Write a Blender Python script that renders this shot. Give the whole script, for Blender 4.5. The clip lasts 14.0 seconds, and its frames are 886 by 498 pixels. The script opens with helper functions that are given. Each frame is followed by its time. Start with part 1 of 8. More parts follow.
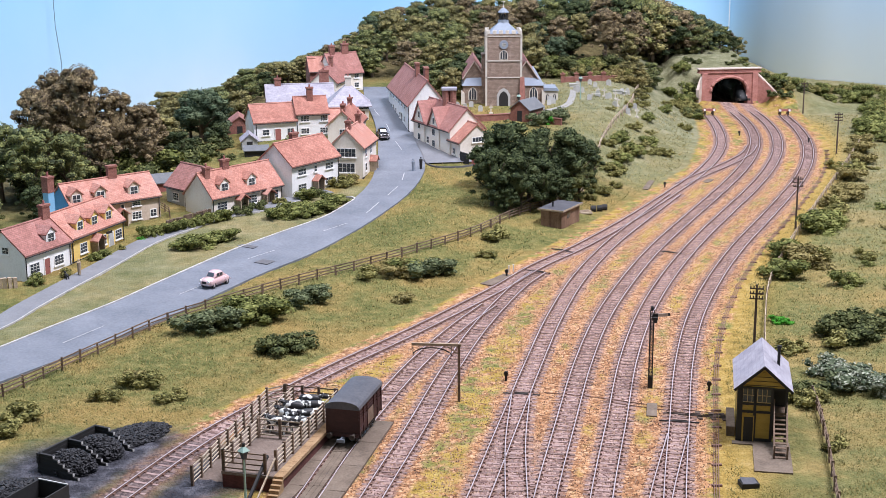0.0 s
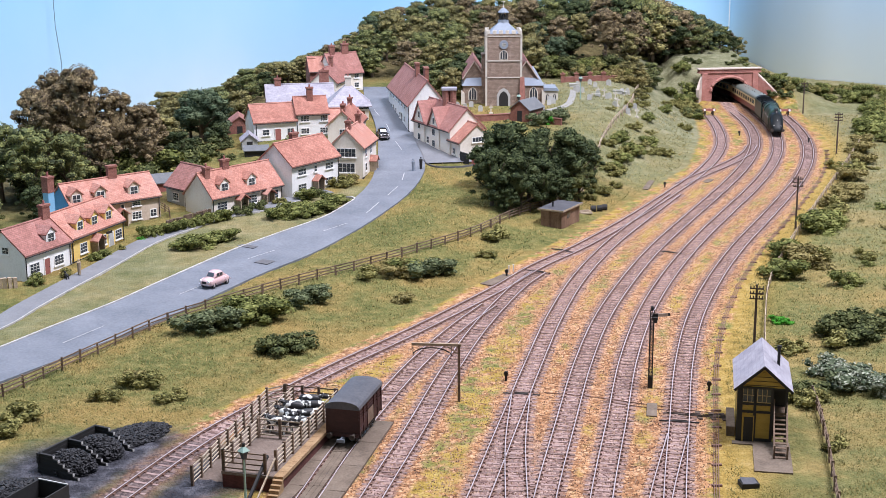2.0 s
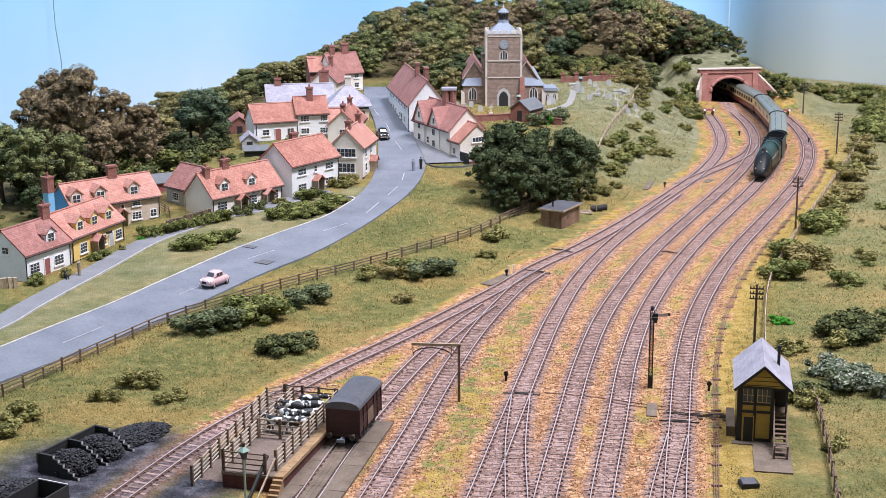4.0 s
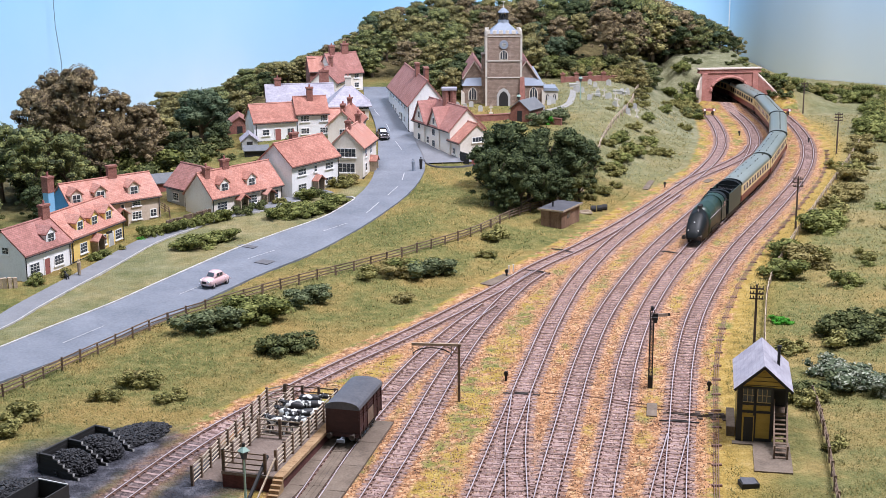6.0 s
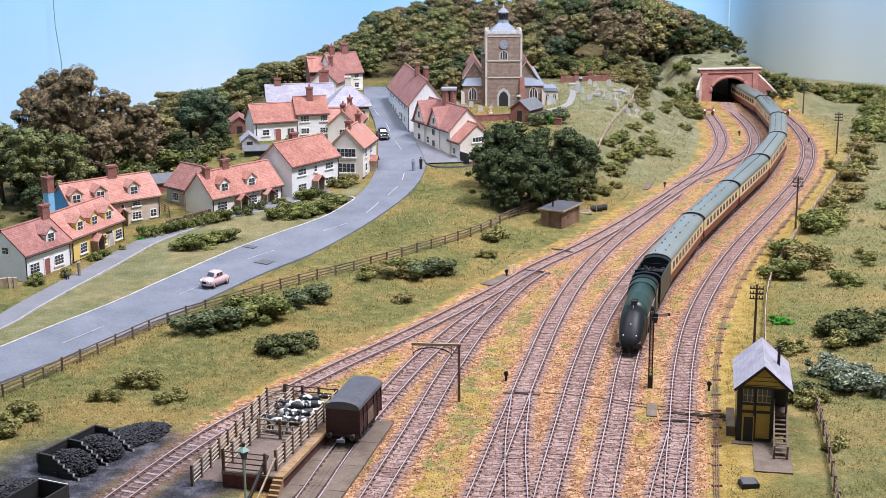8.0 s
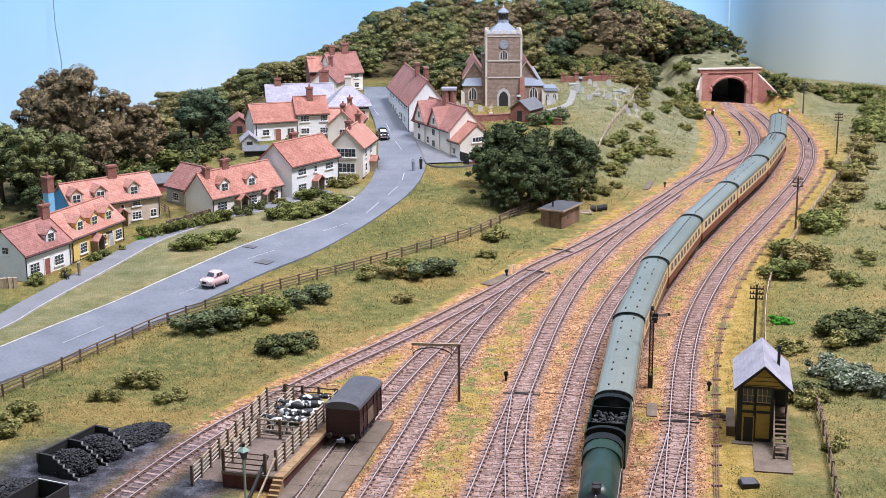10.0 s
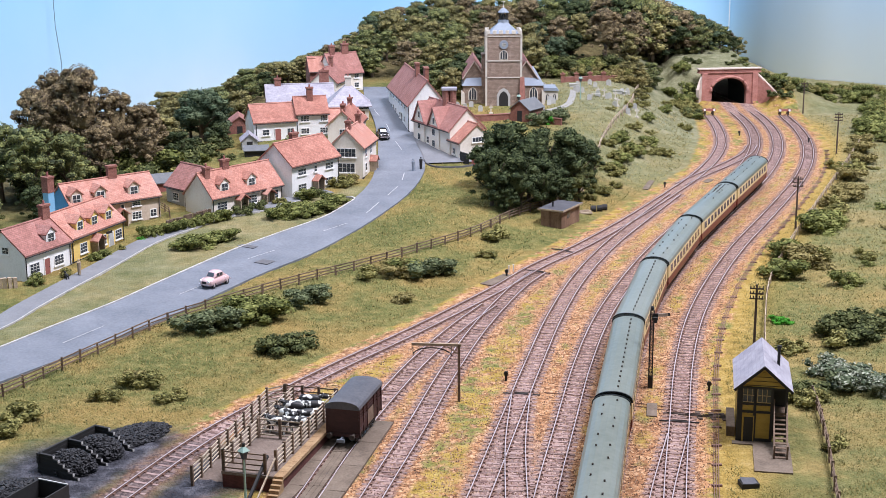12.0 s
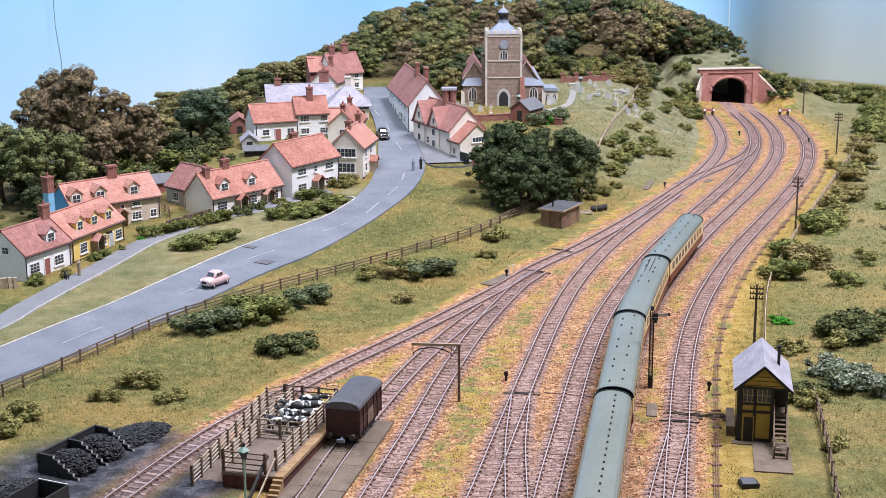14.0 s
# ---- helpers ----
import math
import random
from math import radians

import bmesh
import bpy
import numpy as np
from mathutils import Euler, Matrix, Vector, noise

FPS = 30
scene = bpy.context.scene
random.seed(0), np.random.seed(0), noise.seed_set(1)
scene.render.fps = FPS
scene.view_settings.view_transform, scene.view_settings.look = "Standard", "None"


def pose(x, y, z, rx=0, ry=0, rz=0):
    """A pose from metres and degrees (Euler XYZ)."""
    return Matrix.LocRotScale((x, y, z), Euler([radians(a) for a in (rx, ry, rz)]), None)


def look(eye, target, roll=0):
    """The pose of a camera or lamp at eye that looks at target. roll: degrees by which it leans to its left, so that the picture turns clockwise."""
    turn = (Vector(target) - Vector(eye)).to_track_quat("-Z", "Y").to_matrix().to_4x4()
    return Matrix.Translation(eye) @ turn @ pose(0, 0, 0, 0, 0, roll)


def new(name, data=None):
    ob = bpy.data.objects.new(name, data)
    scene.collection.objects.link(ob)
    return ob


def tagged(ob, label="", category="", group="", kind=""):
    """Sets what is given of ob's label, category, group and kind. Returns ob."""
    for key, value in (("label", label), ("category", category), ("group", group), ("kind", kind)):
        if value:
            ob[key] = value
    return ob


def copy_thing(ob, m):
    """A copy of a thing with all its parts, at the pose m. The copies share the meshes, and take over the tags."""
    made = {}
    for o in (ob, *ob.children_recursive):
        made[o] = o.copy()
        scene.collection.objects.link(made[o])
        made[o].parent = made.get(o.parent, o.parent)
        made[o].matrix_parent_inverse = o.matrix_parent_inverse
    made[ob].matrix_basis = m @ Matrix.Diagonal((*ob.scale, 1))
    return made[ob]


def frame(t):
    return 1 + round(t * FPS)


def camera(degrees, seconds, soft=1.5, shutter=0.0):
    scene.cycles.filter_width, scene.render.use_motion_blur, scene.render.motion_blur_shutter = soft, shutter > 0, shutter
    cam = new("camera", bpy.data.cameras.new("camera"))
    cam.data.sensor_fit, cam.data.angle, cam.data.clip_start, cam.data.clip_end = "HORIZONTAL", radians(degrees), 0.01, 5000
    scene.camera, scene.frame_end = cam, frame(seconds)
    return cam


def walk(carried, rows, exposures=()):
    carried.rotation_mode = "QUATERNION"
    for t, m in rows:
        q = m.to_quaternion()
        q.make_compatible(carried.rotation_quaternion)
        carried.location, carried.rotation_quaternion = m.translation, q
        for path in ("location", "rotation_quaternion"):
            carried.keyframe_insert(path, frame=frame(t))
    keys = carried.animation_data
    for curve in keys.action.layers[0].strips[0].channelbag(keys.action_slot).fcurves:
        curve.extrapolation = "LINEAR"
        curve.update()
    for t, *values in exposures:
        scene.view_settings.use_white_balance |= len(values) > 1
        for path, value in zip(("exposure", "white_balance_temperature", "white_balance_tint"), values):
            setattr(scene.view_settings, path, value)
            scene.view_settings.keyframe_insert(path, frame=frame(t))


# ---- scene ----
# A 4 mm scale model railway: lengths below are in prototype metres, K turns them into the model's metres.
K = 1 / 76.0

cam = camera(34.8, 14.0, soft=0.82)
CAM_AT = pose(0, 0, 38.4 * K, 75.9) @ pose(0, 0, 0, 0, 0, -0.28)
walk(cam, [(0.0, CAM_AT), (14.0, CAM_AT)], exposures=[(0.0, 0.07), (14.0, 0.07)])


# ---- light: an exhibition room with ceiling lamps over and before the layout ----
world = bpy.data.worlds.new("room_air")
scene.world = world
world.use_nodes = True
bg = world.node_tree.nodes["Background"]
bg.inputs["Color"].default_value = (0.86, 0.93, 1.0, 1)
bg.inputs["Strength"].default_value = 0.22


def area_lamp(name, at, target, size, power, color):
    lamp = bpy.data.lights.new(name, "AREA")
    lamp.shape = "RECTANGLE"
    lamp.size, lamp.size_y = size
    lamp.energy, lamp.color = power, color
    ob = new(name, lamp)
    ob.matrix_world = look(at, target)
    return ob


area_lamp("layout_lamp", (1.55, 1.5, 3.4), (0.2, 3.0, 0.1), (1.8, 0.5), 252, (0.985, 0.964, 1.10))
area_lamp("layout_lamp", (-0.9, 2.0, 3.5), (-0.3, 3.2, 0.1), (2.0, 0.5), 92, (0.98, 0.968, 1.10))


# ---- materials ----
def material(name, colors, size=1.0, rough=0.8, bump=0.3, metal=0.0, fine=0.0, spread=0.0, stretch=(1, 1, 1), islands=0.0, coat=0.0):
    """colors run over a noise of that size (prototype metres), with a finer grain over it; islands: change from piece to piece."""
    m = bpy.data.materials.new(name)
    m.use_nodes = True
    nt = m.node_tree
    bsdf = nt.nodes["Principled BSDF"]
    tc = nt.nodes.new("ShaderNodeTexCoord")
    mp = nt.nodes.new("ShaderNodeMapping")
    mp.inputs["Scale"].default_value = [s / K for s in stretch]
    nt.links.new(tc.outputs["Object"], mp.inputs["Vector"])
    big = nt.nodes.new("ShaderNodeTexNoise")
    big.inputs["Scale"].default_value = 1 / size
    big.inputs["Detail"].default_value = 6
    big.inputs["Roughness"].default_value = 0.65
    grain = nt.nodes.new("ShaderNodeTexNoise")
    grain.inputs["Scale"].default_value = 1 / (fine or size / 9)
    grain.inputs["Detail"].default_value = 3
    for n in (big, grain):
        nt.links.new(mp.outputs["Vector"], n.inputs["Vector"])
    mix = nt.nodes.new("ShaderNodeMath")
    mix.operation = "MULTIPLY_ADD"
    nt.links.new(grain.outputs["Fac"], mix.inputs[0])
    mix.inputs[1].default_value = 0.45
    half = nt.nodes.new("ShaderNodeMath")
    half.operation = "MULTIPLY_ADD"
    nt.links.new(big.outputs["Fac"], half.inputs[0])
    half.inputs[1].default_value = 0.75
    half.inputs[2].default_value = -0.1
    nt.links.new(half.outputs[0], mix.inputs[2])
    fac = mix.outputs[0]
    if islands or spread:
        source = nt.nodes.new("ShaderNodeNewGeometry" if islands else "ShaderNodeObjectInfo")
        add = nt.nodes.new("ShaderNodeMath")
        add.operation = "MULTIPLY_ADD"
        nt.links.new(source.outputs["Random Per Island" if islands else "Random"], add.inputs[0])
        add.inputs[1].default_value = islands or spread
        shift = nt.nodes.new("ShaderNodeMath")
        shift.operation = "SUBTRACT"
        nt.links.new(fac, shift.inputs[0])
        shift.inputs[1].default_value = (islands or spread) / 2
        nt.links.new(shift.outputs[0], add.inputs[2])
        fac = add.outputs[0]
    ramp = nt.nodes.new("ShaderNodeValToRGB")
    el = ramp.color_ramp.elements
    while len(el) < len(colors):
        el.new(0.5)
    for i, c in enumerate(colors):
        el[i].position = 0.28 + 0.44 * i / max(1, len(colors) - 1)
        el[i].color = (*c, 1)
    nt.links.new(fac, ramp.inputs["Fac"])
    nt.links.new(ramp.outputs["Color"], bsdf.inputs["Base Color"])
    bsdf.inputs["Roughness"].default_value = rough
    bsdf.inputs["Metallic"].default_value = metal
    bsdf.inputs["Coat Weight"].default_value = coat
    if bump:
        b = nt.nodes.new("ShaderNodeBump")
        b.inputs["Strength"].default_value = bump
        b.inputs["Distance"].default_value = 0.12 * K
        nt.links.new(mix.outputs[0], b.inputs["Height"])
        nt.links.new(b.outputs["Normal"], bsdf.inputs["Normal"])
    return m


def courses(m, width, height, mortar=0.02, contrast=0.35, axis="z"):
    """Lays a fine brick or tile pattern over a material: courses too small to pick apart."""
    nt = m.node_tree
    bsdf = nt.nodes["Principled BSDF"]
    ramp = next(n for n in nt.nodes if n.type == "VALTORGB")
    uv = nt.nodes.new("ShaderNodeUVMap")
    uv.uv_map = "plane"
    br = nt.nodes.new("ShaderNodeTexBrick")
    br.inputs["Scale"].default_value = 1.0
    br.inputs["Brick Width"].default_value = width
    br.inputs["Row Height"].default_value = height
    br.inputs["Mortar Size"].default_value = mortar
    br.inputs["Color1"].default_value = (1, 1, 1, 1)
    br.inputs["Color2"].default_value = (1 - contrast, 1 - contrast, 1 - contrast, 1)
    br.inputs["Mortar"].default_value = (1 - contrast * 1.5, 1 - contrast * 1.5, 1 - contrast * 1.5, 1)
    nt.links.new(uv.outputs["UV"], br.inputs["Vector"])
    mul = nt.nodes.new("ShaderNodeMix")
    mul.data_type, mul.blend_type = "RGBA", "MULTIPLY"
    mul.inputs["Factor"].default_value = 1.0
    nt.links.new(ramp.outputs["Color"], mul.inputs["A"])
    nt.links.new(br.outputs["Color"], mul.inputs["B"])
    nt.links.new(mul.outputs["Result"], bsdf.inputs["Base Color"])
    return m


M_TILE = courses(material("clay_tiles", [(0.33, 0.13, 0.095), (0.49, 0.22, 0.165), (0.57, 0.315, 0.255)], 2.5, 0.8, 0.3, fine=0.3, spread=0.25), 0.30, 0.22, 0.02, 0.26)
M_TILE_OLD = courses(material("weathered_tiles", [(0.25, 0.11, 0.09), (0.37, 0.165, 0.14), (0.45, 0.24, 0.21)], 2.0, 0.85, 0.3, fine=0.3), 0.30, 0.22, 0.02, 0.26)
M_SLATE = courses(material("slates", [(0.25, 0.24, 0.285), (0.35, 0.335, 0.39), (0.44, 0.425, 0.48)], 2.0, 0.6, 0.2, fine=0.35), 0.5, 0.35, 0.02, 0.15)
M_LEAD = material("lead_roof", [(0.19, 0.225, 0.28), (0.27, 0.315, 0.38)], 2.0, 0.75, 0.1)
M_WHITE = material("limewash", [(0.66, 0.66, 0.65), (0.78, 0.78, 0.775), (0.84, 0.84, 0.835)], 3.0, 0.9, 0.25, fine=0.25)
M_CREAM = material("cream_plaster", [(0.64, 0.58, 0.50), (0.76, 0.70, 0.62), (0.81, 0.77, 0.70)], 3.0, 0.9, 0.25, fine=0.25)
M_YELLOW = material("yellow_plaster", [(0.62, 0.42, 0.12), (0.76, 0.54, 0.17), (0.80, 0.62, 0.25)], 3.0, 0.9, 0.2, fine=0.25)
M_GREYWALL = material("grey_plaster", [(0.33, 0.33, 0.33), (0.42, 0.42, 0.41), (0.5, 0.5, 0.48)], 3.0, 0.9, 0.25, fine=0.25)
M_BUFF = material("buff_plaster", [(0.44, 0.35, 0.27), (0.56, 0.46, 0.37), (0.64, 0.55, 0.46)], 2.4, 0.9, 0.25, fine=0.25)
M_PALE_BLUE = material("pale_blue_paint", [(0.14, 0.38, 0.58), (0.22, 0.48, 0.68)], 1.2, 0.7, 0.1)
M_BLUE = material("blue_paint", [(0.06, 0.22, 0.42), (0.10, 0.32, 0.55)], 2.0, 0.7, 0.1)
M_BRICK = courses(material("red_brick", [(0.20, 0.085, 0.065), (0.31, 0.13, 0.10), (0.40, 0.20, 0.155)], 1.2, 0.9, 0.4, fine=0.2), 0.24, 0.085, 0.012, 0.3)
M_PORTAL = courses(material("portal_brick", [(0.30, 0.125, 0.10), (0.44, 0.195, 0.16), (0.53, 0.275, 0.23)], 1.6, 0.9, 0.4, fine=0.25), 0.5, 0.17, 0.02, 0.22)
M_PORTAL_STONE = material("pinkish_stone", [(0.40, 0.31, 0.26), (0.55, 0.45, 0.39), (0.64, 0.55, 0.48)], 1.4, 0.85, 0.3, fine=0.3)
M_FLINT = courses(material("flint_rubble", [(0.22, 0.155, 0.12), (0.36, 0.265, 0.21), (0.48, 0.38, 0.31)], 0.7, 0.9, 0.6, fine=0.18), 0.4, 0.22, 0.03, 0.35)
M_STONE = material("dressed_stone", [(0.50, 0.46, 0.40), (0.62, 0.58, 0.52)], 1.0, 0.85, 0.2)
M_GLASS = material("window_glass", [(0.03, 0.035, 0.045), (0.07, 0.08, 0.09)], 0.6, 0.08, 0.0)
M_FRAME = material("white_paint", [(0.74, 0.73, 0.70), (0.82, 0.81, 0.79)], 0.5, 0.5, 0.1)
M_DARK = material("black_paint", [(0.010, 0.010, 0.011), (0.024, 0.023, 0.023)], 0.6, 0.75, 0.1)
M_DOOR = material("dull_red_paint", [(0.25, 0.08, 0.07), (0.34, 0.13, 0.11)], 0.5, 0.6, 0.1)
M_WOOD = material("weathered_timber", [(0.08, 0.05, 0.035), (0.15, 0.10, 0.068), (0.22, 0.155, 0.11)], 0.8, 0.85, 0.4, fine=0.08, spread=0.2)
M_PALE_WOOD = material("pale_timber", [(0.24, 0.18, 0.125), (0.37, 0.29, 0.205), (0.48, 0.395, 0.30)], 0.8, 0.85, 0.3, fine=0.1, spread=0.2)
M_ROAD = material("road_tar", [(0.105, 0.12, 0.145), (0.155, 0.17, 0.20), (0.205, 0.22, 0.25)], 5.0, 0.85, 0.15, fine=0.25)
M_PATH = material("footpath", [(0.13, 0.135, 0.15), (0.175, 0.18, 0.195), (0.22, 0.225, 0.24)], 4.0, 0.9, 0.15, fine=0.2)
M_KERB = material("kerb_stone", [(0.27, 0.265, 0.26), (0.40, 0.39, 0.38), (0.52, 0.51, 0.50)], 0.9, 0.85, 0.2)
M_LINE = material("road_paint", [(0.34, 0.34, 0.36), (0.55, 0.55, 0.56)], 0.6, 0.7, 0.05)
M_RAIL = material("polished_rail", [(0.40, 0.33, 0.34), (0.60, 0.54, 0.57)], 3.5, 0.4, 0.0, metal=0.3)
M_RUST = material("rusty_rail_side", [(0.12, 0.065, 0.05), (0.22, 0.13, 0.10)], 0.6, 0.9, 0.2)
M_SLEEPER = material("sleeper_timber", [(0.115, 0.075, 0.067), (0.215, 0.145, 0.13), (0.35, 0.25, 0.23)], 0.9, 0.9, 0.4, fine=0.1, spread=0.3)
M_BARK = material("bark", [(0.06, 0.045, 0.03), (0.14, 0.10, 0.07)], 0.5, 0.9, 0.5)
M_COAL = material("coal", [(0.004, 0.004, 0.006), (0.008, 0.008, 0.011), (0.018, 0.019, 0.024)], 0.5, 0.6, 0.5, fine=0.12, islands=0.3)


# ---- building blocks ----
def mesh_of(name, verts, faces, mat, smooth=False):
    me = bpy.data.meshes.new(name)
    me.from_pydata([(x * K, y * K, z * K) for x, y, z in verts], [], faces)
    me.materials.append(mat)
    if smooth:
        me.polygons.foreach_set("use_smooth", [True] * len(me.polygons))
    me.update()
    return me


def plane_uv(me):
    """Maps each face along its own plane, in prototype metres, for courses of brick and tile."""
    uv = me.uv_layers.new(name="plane")
    for p in me.polygons:
        n = p.normal
        u = Vector((-n.y, n.x, 0))
        u = u.normalized() if u.length > 0.05 else Vector((1, 0, 0))
        v = n.cross(u)
        for li in p.loop_indices:
            co = me.vertices[me.loops[li].vertex_index].co / K
            uv.data[li].uv = (co.dot(u), co.dot(v))


class Shape:
    """Collects simple solids into one mesh."""

    def __init__(self):
        self.v, self.f = [], []

    def add(self, verts, faces):
        n = len(self.v)
        self.v += [tuple(p) for p in verts]
        self.f += [tuple(i + n for i in f) for f in faces]
        return self

    def box(self, x0, x1, y0, y1, z0, z1, m=None):
        vs = [Vector((x, y, z)) for z in (z0, z1) for x, y in ((x0, y0), (x1, y0), (x1, y1), (x0, y1))]
        if m:
            vs = [m @ p for p in vs]
        return self.add(vs, [(3, 2, 1, 0), (4, 5, 6, 7), (0, 1, 5, 4), (1, 2, 6, 5), (2, 3, 7, 6), (3, 0, 4, 7)])

    def prism(self, profile, y0, y1, m=None):
        """A profile of (x, z), anticlockwise seen from -y, drawn from y0 to y1."""
        n = len(profile)
        vs = [Vector((x, y, z)) for y in (y0, y1) for x, z in profile]
        if m:
            vs = [m @ p for p in vs]
        return self.add(vs, [tuple(range(n)), tuple(range(2 * n - 1, n - 1, -1))] + [(j, i, i + n, j + n) for i, j in ((i, (i + 1) % n) for i in range(n))])

    def tube(self, points, radius, sides=6):
        """A round bar along points; radius is one number or one for each point."""
        pts = [Vector(p) for p in points]
        rr = radius if isinstance(radius, (list, tuple)) else [radius] * len(pts)
        vs = []
        for i, p in enumerate(pts):
            d = (pts[min(i + 1, len(pts) - 1)] - pts[max(i - 1, 0)]).normalized()
            a = d.orthogonal().normalized() if abs(d.z) < 0.9 else (Vector((1, 0, 0)) - d * d.x).normalized()
            b = d.cross(a)
            vs += [p + (a * math.cos(2 * math.pi * k / sides) + b * math.sin(2 * math.pi * k / sides)) * rr[i] for k in range(sides)]
        fs = [tuple(range(sides - 1, -1, -1)), tuple(range(len(vs) - sides, len(vs)))]
        for i in range(len(pts) - 1):
            for k in range(sides):
                a, b = i * sides + k, i * sides + (k + 1) % sides
                fs.append((a, b, b + sides, a + sides))
        return self.add(vs, fs)

    def bar(self, a, b, w, h):
        """A square bar from a to b."""
        a, b = Vector(a), Vector(b)
        d = b - a
        m = Matrix.Translation(a) @ d.to_track_quat("X", "Z").to_matrix().to_4x4()
        return self.box(0, d.length, -w / 2, w / 2, -h / 2, h / 2, m)

    def lump(self, at, size, rough=0.25, rings=5, segs=8, seed=0):
        """An uneven rounded lump."""
        rnd = random.Random(seed)
        sx, sy, sz = size
        vs = [Vector((0, 0, -sz))]
        for i in range(1, rings):
            t = math.pi * i / rings
            for k in range(segs):
                a = 2 * math.pi * (k + 0.5 * (i % 2)) / segs
                r = 1 + rnd.uniform(-rough, rough)
                vs.append(Vector((math.sin(t) * math.cos(a) * sx * r, math.sin(t) * math.sin(a) * sy * r, -math.cos(t) * sz * r)))
        vs.append(Vector((0, 0, sz)))
        fs = [(0, 1 + (k + 1) % segs, 1 + k) for k in range(segs)]
        for i in range(rings - 2):
            for k in range(segs):
                a, b = 1 + i * segs + k, 1 + i * segs + (k + 1) % segs
                fs.append((a, b, b + segs, a + segs))
        top, last = len(vs) - 1, 1 + (rings - 2) * segs
        fs += [(last + k, last + (k + 1) % segs, top) for k in range(segs)]
        return self.add([v + Vector(at) for v in vs], fs)


def thing(name, x, y, z, rz=0, label="", category="", group="", kind=""):
    ob = new(name)
    ob.empty_display_size = 0.01
    ob.matrix_basis = pose(x * K, y * K, z * K, 0, 0, rz)
    return tagged(ob, label, category, group, kind)


def part(name, shape, mat, parent=None, label="", bevel=0.0, smooth=False, at=None):
    """Links a shape as ONE mesh object under a thing or under a part."""
    me = mesh_of(name, shape.v, shape.f, mat, smooth)
    if any(n.type == "UVMAP" for n in mat.node_tree.nodes):
        plane_uv(me)
    ob = new(name, me)
    if parent:
        ob.parent = parent
    if at:
        ob.matrix_basis = at
    if bevel:
        b = ob.modifiers.new("bevel", "BEVEL")
        b.width, b.segments, b.limit_method = bevel * K, 2, "ANGLE"
    if label:
        ob["label"] = label
    return ob


def at(x, y, z, rz=0, rx=0, ry=0):
    return pose(x * K, y * K, z * K, rx, ry, rz)


def smoothstep(a, b, x):
    """0 at a, 1 at b, smooth between; a may lie above b."""
    t = np.clip((x - a) / (b - a), 0, 1)
    return t * t * (3 - 2 * t)


# ---- the plan: tracks, foot of the bank, levels ----
GAUGE = 1.383
TRACKS = {
    "down": [(-3.0, -22.0), (3.0, 30.0), (8.2, 72.0), (10.3, 85.8), (13.0, 100.0), (15.7, 114.2), (19.2, 128.4), (23.8, 142.7), (29.2, 156.9), (35.2, 171.1), (41.3, 185.3), (46.8, 199.5), (51.3, 213.7), (54.4, 228.0), (56.0, 242.2)] + [(56.3, 256.4), (55.4, 270.0), (52.6, 285.0), (48.6, 300.0), (44.0, 315.0), (38.6, 335.0), (32.0, 360.0), (25.0, 390.0), (18.0, 420.0), (12.0, 446.0)],
    "right": [(2.0, -22.0), (8.0, 30.0), (13.0, 72.0), (15.1, 85.7), (17.6, 99.3), (20.2, 112.9), (23.5, 126.5), (27.9, 140.1), (33.1, 153.7), (39.0, 167.3), (44.8, 180.9), (50.2, 194.4), (54.6, 208.0), (57.8, 221.6), (59.7, 235.2), (60.7, 249.2)],
    "up": [(-7.0, -22.0), (-1.4, 30.0), (4.4, 72.0), (6.6, 85.9), (9.1, 99.5), (11.7, 113.1), (14.9, 126.7), (19.1, 140.3), (24.0, 153.9), (29.7, 167.5), (35.5, 181.1), (41.1, 194.7), (46.0, 208.4), (49.7, 222.0), (51.9, 235.6), (52.7, 249.2), (52.3, 262.8), (50.0, 276.0)],
    "loop": [(-0.7, 72.0), (2.2, 85.9), (4.9, 99.7), (7.6, 113.4), (10.5, 127.2), (14.1, 141.0), (18.8, 154.7), (24.6, 168.5), (30.6, 182.3)],
    "loop_branch": [(4.3, 72.0), (4.75, 85.9), (5.2, 96.0), (6.15, 106.1)],
    "yard": [(-26.5, 72.0), (-21.6, 86.1), (-16.9, 98.4), (-10.0, 111.0), (-2.5, 123.0), (5.2, 136.2), (10.0, 145.5), (15.7, 154.6), (22.9, 168.0), (29.6, 181.8), (35.8, 195.4), (40.9, 209.1), (44.5, 222.8), (46.5, 236.4), (47.6, 250.1)],
    "yard_branch": [(-7.6, 72.0), (-4.8, 86.0), (-2.1, 98.7), (0.4, 111.3), (3.4, 124.0), (7.3, 136.7), (10.0, 143.0)],
    "dock": [(-10.2, 80.0), (-8.7, 87.5), (-7.2, 95.0), (-4.4, 106.1), (-1.8, 115.1), (1.4, 124.0), (4.4, 131.0)],
    "crossover": [(32.5, 189.0), (37.2, 196.6), (42.6, 205.1), (46.2, 212.0), (48.6, 219.0)],
    "right_branch": [(11.2, 72.0), (14.2, 85.8), (17.1, 97.0)],
}


